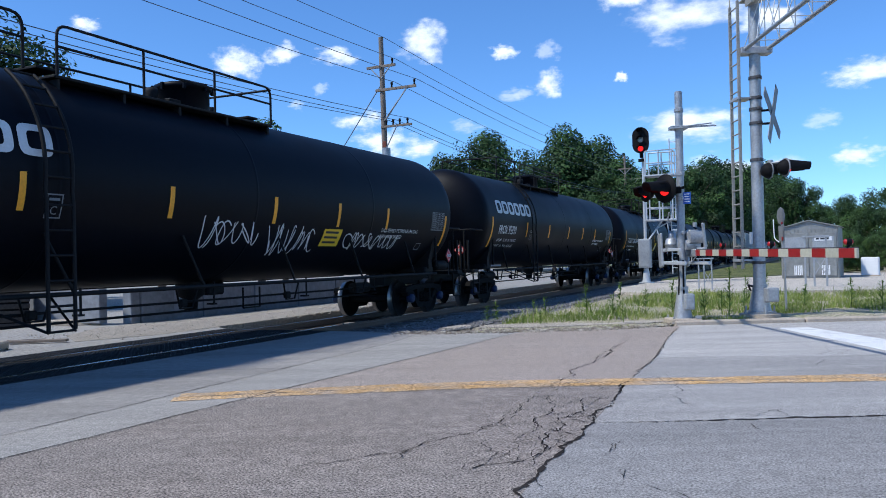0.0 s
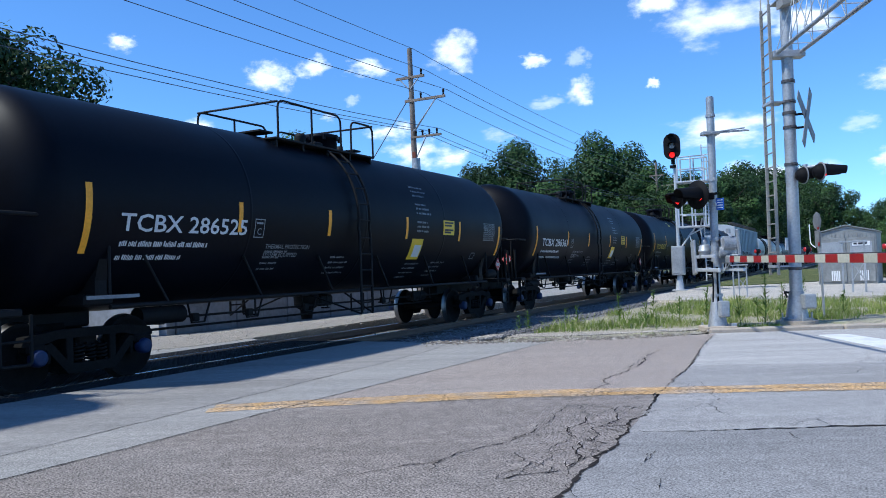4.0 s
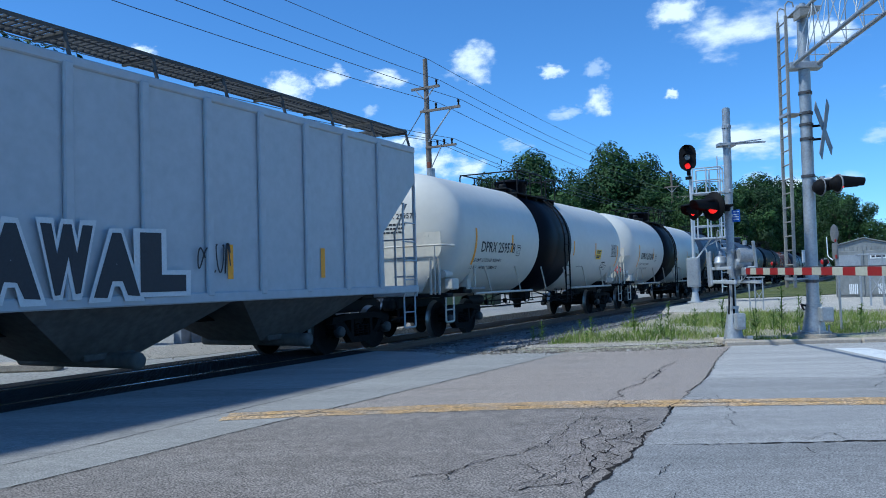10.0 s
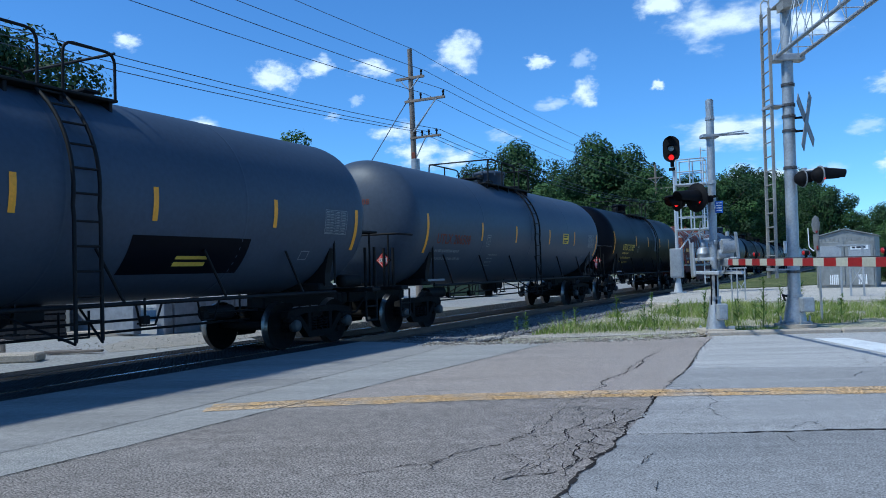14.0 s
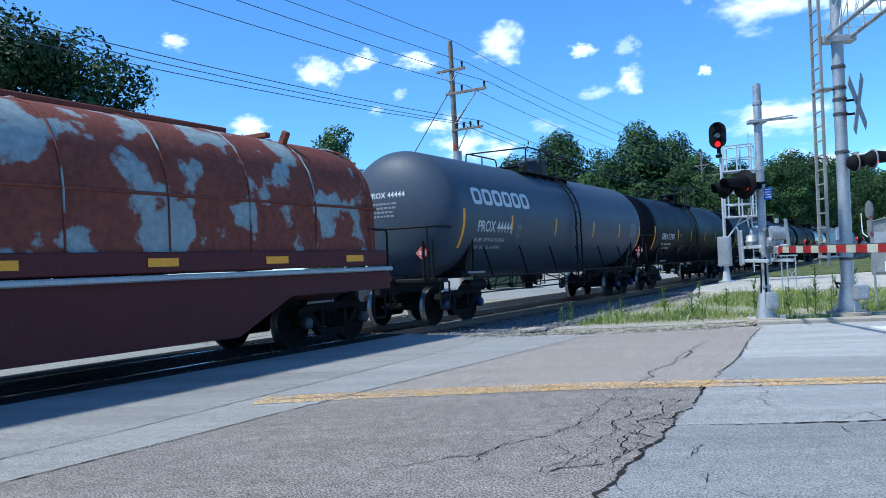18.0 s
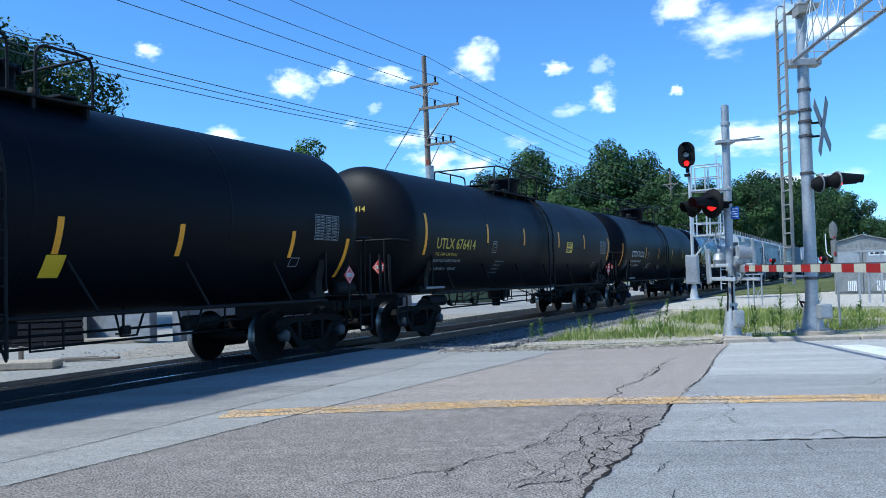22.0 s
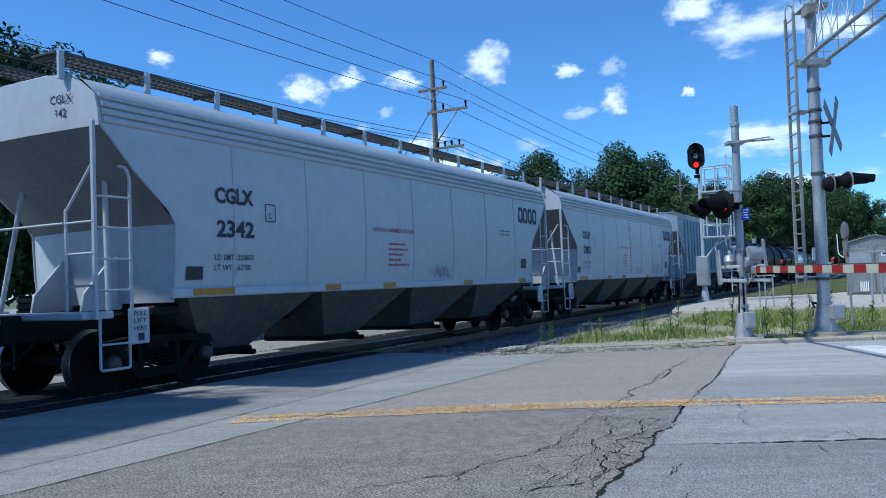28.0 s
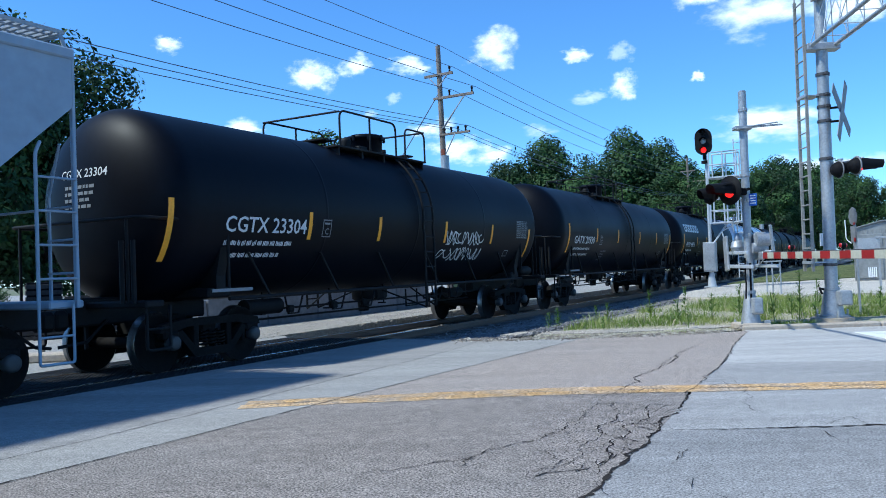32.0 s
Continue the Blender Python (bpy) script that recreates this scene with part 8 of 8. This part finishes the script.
# low bushes along the right of the track
for k in range(14):
    az = 0.9 - k * 0.85
    tree("pale", *polar(az, 58 + 3 * math.sin(k * 1.7)), 0.27 + 0.05 * math.sin(k * 2.3), k * 47)

# grass on the verge
g, gd = Geo(), Geo()
rnd = random.Random(9)
for k in range(95000):
    x = -6.6 + 15 * rnd.random() ** 1.1
    front = verge_front(x)
    y = front + 0.10 + (28.4 - front) * rnd.random() ** 1.25
    deep = y - front
    patch = 1.5 * noise.noise((x * 0.75, y * 0.45, 1.7)) + 0.6 * noise.noise((x * 2.2, y * 1.6, 5))
    # a thin green fringe at the road, a bare pale strip, then grass that thins out towards the ballast
    want = -0.05 if deep < 0.7 and x > -5.6 else (-0.9 if deep < 1.7 else 0.28)
    want -= 1.1 * max(0, min(1, (-5.5 - x + 0.10 * (y - 18)) / 1.4))
    if patch + want < rnd.uniform(-0.1, 0.55):
        continue
    z = verge_z(x, y)
    tall = rnd.random() < 0.14 and deep > 1.8
    hgt = rnd.uniform(0.05, 0.16) * (1.0 if deep > 1.5 else 0.7) * (2.2 if tall else 1.0)
    a = rnd.random() * 6.28
    w = 0.003 + 0.003 * rnd.random() + 0.00012 * y
    lean = Vector((rnd.gauss(0, 0.4), rnd.gauss(0, 0.4))) * hgt
    p = Vector((x, y, z))
    d = Vector((math.cos(a) * w, math.sin(a) * w, 0))
    tip = p + Vector((lean.x, lean.y, hgt))
    mid = p + Vector((lean.x * 0.35, lean.y * 0.35, hgt * 0.55))
    (g if rnd.random() < 0.88 else gd).add([p - d, p + d, mid + d * 0.7, mid - d * 0.7, tip], [(0, 1, 2, 3), (3, 2, 4)])
tagged(part("grass", g, GRASS), "short uneven bright green grass on the verge", "grass", kind="stuff")
STRAW = mat("dry_straw", (0.50, 0.45, 0.28), 0.8, var=0.3, scale=1, fine=9)
tagged(part("dry_grass", gd, STRAW), "dry straw coloured stalks among the grass", "dry grass", kind="stuff")


def weed(seed, h):
    """A tall upright weed: stem with many narrow leaves."""
    rnd = random.Random(seed)
    st, lf = Geo(), Geo()
    st.tube([(0, 0, -0.05), (0.02, 0.01, h * 0.5), (rnd.uniform(-0.05, 0.05), rnd.uniform(-0.05, 0.05), h)], 0.010, 5)
    for k in range(int(90 * h)):
        z = h * (0.08 + 0.9 * rnd.random())
        a = rnd.random() * 6.28
        ln = 0.17 * (1.15 - z / h) + 0.05
        d = Vector((math.cos(a), math.sin(a), rnd.uniform(0.1, 0.7)))
        s = Vector((-math.sin(a), math.cos(a), 0)) * 0.016
        p = Vector((0.01, 0.0, z))
        lf.add([p, p + d * ln * 0.5 + s, p + d * ln, p + d * ln * 0.5 - s], [(0, 1, 2, 3)])
    return st.mesh("stem", WEED), lf.mesh("leaves", WEED)


WEEDS = [weed(k, h) for k, h in enumerate((1.05, 0.8, 0.6, 0.9))]
POST_WEEDS = [(-1.67, 18.5, 0, 1.0), (-1.02, 20.6, 3, 1.05), (-1.5, 21.4, 1, 1.0), (-2.15, 18.4, 2, 1.0), (-1.9, 19.4, 2, 0.9), (-1.45, 19.7, 1, 0.7), (-4.0, 17.6, 2, 0.9), (-3.4, 18.3, 2, 1.0), (-4.8, 18.6, 1, 0.9), (-5.6, 18.0, 2, 0.8), (-3.0, 19.5, 1, 1.0), (-0.2, 21.0, 2, 1.0)]
VERGE_WEEDS = [(0.8, 21.6, 1, 0.9), (1.4, 20.9, 2, 1.1), (2.2, 22.6, 0, 0.9), (-6.4, 19.6, 2, 0.7), (-4.4, 20.4, 1, 0.9), (2.9, 21.6, 3, 1.0), (3.4, 23.0, 0, 1.0), (-6.9, 17.6, 2, 0.75), (-6.75, 17.8, 2, 0.85), (-6.6, 17.5, 2, 0.6), (1.1, 18.9, 2, 0.6), (-3.6, 16.9, 2, 0.6), (-5.2, 16.3, 2, 0.5)]
for k, (x, y, n, s) in enumerate(POST_WEEDS + VERGE_WEEDS):
    wd = thing("weed_plant", "tall leafy green weed growing on the verge", "weed", "weeds on the verge")
    wd.matrix_basis = pose(x, y, verge_z(x, y), 0, 0, k * 57) @ Matrix.Diagonal((s, s, s, 1))
    part("stem", WEEDS[n][0], None, wd)
    part("leaves", WEEDS[n][1], None, wd)

# crumbled edge of the road: loose stones and asphalt crumbs
g = Geo()
rnd = random.Random(21)
for i in range(2600):
    x = rnd.uniform(-7.6, -2.5)
    y = verge_front(x) + rnd.gauss(0.16, 0.20)
    z = max(0.004, verge_z(x, y))
    r = rnd.uniform(0.008, 0.028) * (1.6 if rnd.random() < 0.08 else 1)
    m = Euler((rnd.random() * 3, rnd.random() * 3, rnd.random() * 3)).to_matrix()
    g.add([m @ Vector((a * r, b * r * 0.8, c * r * 0.6)) + Vector((x, y, z)) for a, b, c in ((1, 0, 0), (-1, 0.2, 0), (0, 1, 0.1), (0.1, -1, 0), (0, 0, 1), (0, 0, -1))],
          [(0, 2, 4), (2, 1, 4), (1, 3, 4), (3, 0, 4), (2, 0, 5), (1, 2, 5), (3, 1, 5), (0, 3, 5)])
CRUMB = mat("road_edge_crumbs", (0.24, 0.205, 0.17), 0.95, var=0.5, scale=9, fine=30, col2=(0.40, 0.37, 0.32), cover=0.4, soft=0.05, spec=0.2)
tagged(part("edge_gravel", g, CRUMB), "loose brown gravel along the crumbling road edge", "gravel", kind="stuff")

# ---- clouds ----
def cloud_material(dense=1.0):
    m = bpy.data.materials.new("cloud")
    m.use_nodes = True
    n, link = m.node_tree.nodes, m.node_tree.links.new
    n.remove(n["Principled BSDF"])
    co, info = n.new("ShaderNodeTexCoord"), n.new("ShaderNodeObjectInfo")
    mul = n.new("ShaderNodeMath")
    mul.operation, mul.inputs[1].default_value = "MULTIPLY", 60
    link(info.outputs["Random"], mul.inputs[0])
    nz = n.new("ShaderNodeTexNoise")
    nz.noise_dimensions = "4D"
    nz.inputs["Scale"].default_value, nz.inputs["Detail"].default_value, nz.inputs["Roughness"].default_value = 1.7, 8, 0.58
    link(co.outputs["Object"], nz.inputs["Vector"])
    link(mul.outputs[0], nz.inputs["W"])
    ln = n.new("ShaderNodeVectorMath")
    ln.operation = "LENGTH"
    link(co.outputs["Object"], ln.inputs[0])
    sub = n.new("ShaderNodeMath")
    sub.operation, sub.inputs[0].default_value = "SUBTRACT", 0.82
    link(ln.outputs["Value"], sub.inputs[1])
    add = n.new("ShaderNodeMath")
    add.operation = "MULTIPLY_ADD"
    add.inputs[1].default_value = 1.9
    shift = n.new("ShaderNodeMath")
    shift.operation, shift.inputs[1].default_value = "SUBTRACT", 0.5
    link(nz.outputs[0], shift.inputs[0])
    link(shift.outputs[0], add.inputs[0])
    link(sub.outputs[0], add.inputs[2])
    rng = n.new("ShaderNodeMapRange")
    rng.interpolation_type = "SMOOTHSTEP"
    rng.inputs[1].default_value, rng.inputs[2].default_value = 0.10, 0.75
    rng.inputs[4].default_value = dense
    link(add.outputs[0], rng.inputs[0])
    colr = n.new("ShaderNodeMapRange")
    colr.inputs[3].default_value, colr.inputs[4].default_value = 0.80, 1.02
    link(nz.outputs[0], colr.inputs[0])
    em, tr, mix = n.new("ShaderNodeEmission"), n.new("ShaderNodeBsdfTransparent"), n.new("ShaderNodeMixShader")
    em.inputs[0].default_value = (0.95, 0.97, 1.0, 1)
    link(colr.outputs[0], em.inputs[1])
    link(rng.outputs[0], mix.inputs[0])
    link(tr.outputs[0], mix.inputs[1])
    link(em.outputs[0], mix.inputs[2])
    link(mix.outputs[0], n["Material Output"].inputs[0])
    return m


CLOUD = cloud_material()
cloud_mesh = Geo()
n = 16
vs = [((i / n * 2 - 1) * 1.25, 0.12 * math.cos(i / n * 3.1) , (j / n * 2 - 1) * 1.25) for i in range(n + 1) for j in range(n + 1)]
cloud_mesh.add(vs, [(i * (n + 1) + j, (i + 1) * (n + 1) + j, (i + 1) * (n + 1) + j + 1, i * (n + 1) + j + 1) for i in range(n) for j in range(n)], True)
cloud_mesh, thin_mesh = cloud_mesh.mesh("cloud", CLOUD), cloud_mesh.mesh("thin_cloud", cloud_material(0.42))
CLOUDS = []
# azimuth, elevation, half width, half height in degrees
HIGH_CLOUDS = ((25.0, 15.2, 2.4, 1.55), (38.0, 13.6, 1.9, 1.25), (35.0, 14.3, 1.6, 0.9), (31.2, 14.3, 1.9, 0.9), (16.3, 11.9, 1.45, 1.15), (19.4, 14.3, 1.2, 0.7), (6.6, 15.9, 4.4, 2.1), (10.9, 17.5, 2.3, 1.6), (7.2, 8.7, 4.2, 1.5), (11.4, 12.2, 0.6, 0.5))
LOW_CLOUDS = ((5.0, 5.4, 4.0, 1.4), (29.6, 9.8, 2.0, 1.1), (1.8, 15.0, 2.6, 1.2), (28.0, 8.3, 2.4, 1.2), (43.0, 10.0, 2.2, 1.0), (25.5, 8.0, 2.0, 1.0), (-4.0, 11.0, 2.6, 1.2), (-3.2, 6.0, 2.0, 0.9), (47.5, 15.5, 1.4, 0.7))
THIN_CLOUDS = ((18.3, 11.5, 1.1, 0.6), (16.4, 14.3, 1.1, 0.8), (22.2, 9.4, 1.5, 0.6), (-1.2, 8.4, 1.4, 0.7), (19.0, 11.3, 1.2, 0.5), (34.0, 11.0, 0.7, 0.4), (32.3, 12.1, 0.7, 0.5), (1.0, 5.9, 1.6, 0.7))
for az, el, w, h in HIGH_CLOUDS + LOW_CLOUDS + THIN_CLOUDS:
    d = 1900.0
    c = thing("cloud", "bright white fair weather cloud with ragged edges", "cloud", "clouds")
    part("vapour", thin_mesh if (az, el, w, h) in THIN_CLOUDS else cloud_mesh, None, c)
    c.scale = (math.tan(radians(w * 1.22)) * d, 20, math.tan(radians(h * 1.25)) * d)
    CLOUDS.append((c, az, el, d))


# ---- what moves ----
def motions():
    steps = [0.0, 1 / 30] + [float(k) for k in range(1, 32)] + [32 - 1 / 30, 32.0]
    for car, start in CARS:
        walk(car, [(t, pose(TRACK_X, start - SPEED * t, 0)) for t in steps])
    # the gate lamp stays lit; an added flap swings up and down, flashing it
    def flap(ob, m, up):
        rows, last = [], None
        for k in range(0, 32 * 15 + 1):
            a = -84 if up(k / 15) else 0
            if a != last or k == 32 * 15:
                if rows and a != last:
                    rows += [((k - 0.8) / 15, rows[-1][1]), ((k - 0.4) / 15, m @ pose(0, -0.046, 0.115, -42))]
                rows.append((k / 15, m @ pose(0, -0.046, 0.115, a)))
            last = a
        walk(ob, rows)
    flap(GATE_FLAP, GATE_LAMP, lambda t: (t - 6.44) % 1.100 < 0.54)
    flap(SIDE_FLAP, SIDE_LAMP, lambda t: t < 15.2)
    # the clouds drift slowly
    for c, az, el, d in CLOUDS:
        rows = []
        for t in (0.0, 8.0, 16.0, 24.0, 32.0):
            a, e = radians(az + 0.30 - 0.032 * t), radians(el)
            rows.append((t, pose(-math.sin(a) * math.cos(e) * d, math.cos(a) * math.cos(e) * d, math.sin(e) * d, 0, 0, math.degrees(a))))
        walk(c, rows)
    # one turn of keys for each axle place; alike wheelsets share it
    made = {}
    for w, y in WHEELS:
        if y not in made:
            walk(w, [(k / 30, pose(0, y, 0.457, math.degrees(SPEED * k / 30 / 0.457) % 360)) for k in range(0, 961)])
            made[y] = w.animation_data
        else:
            w.rotation_mode = "QUATERNION"
            w.animation_data_create()
            w.animation_data.action = made[y].action
            w.animation_data.action_slot = made[y].action_slot


motions()
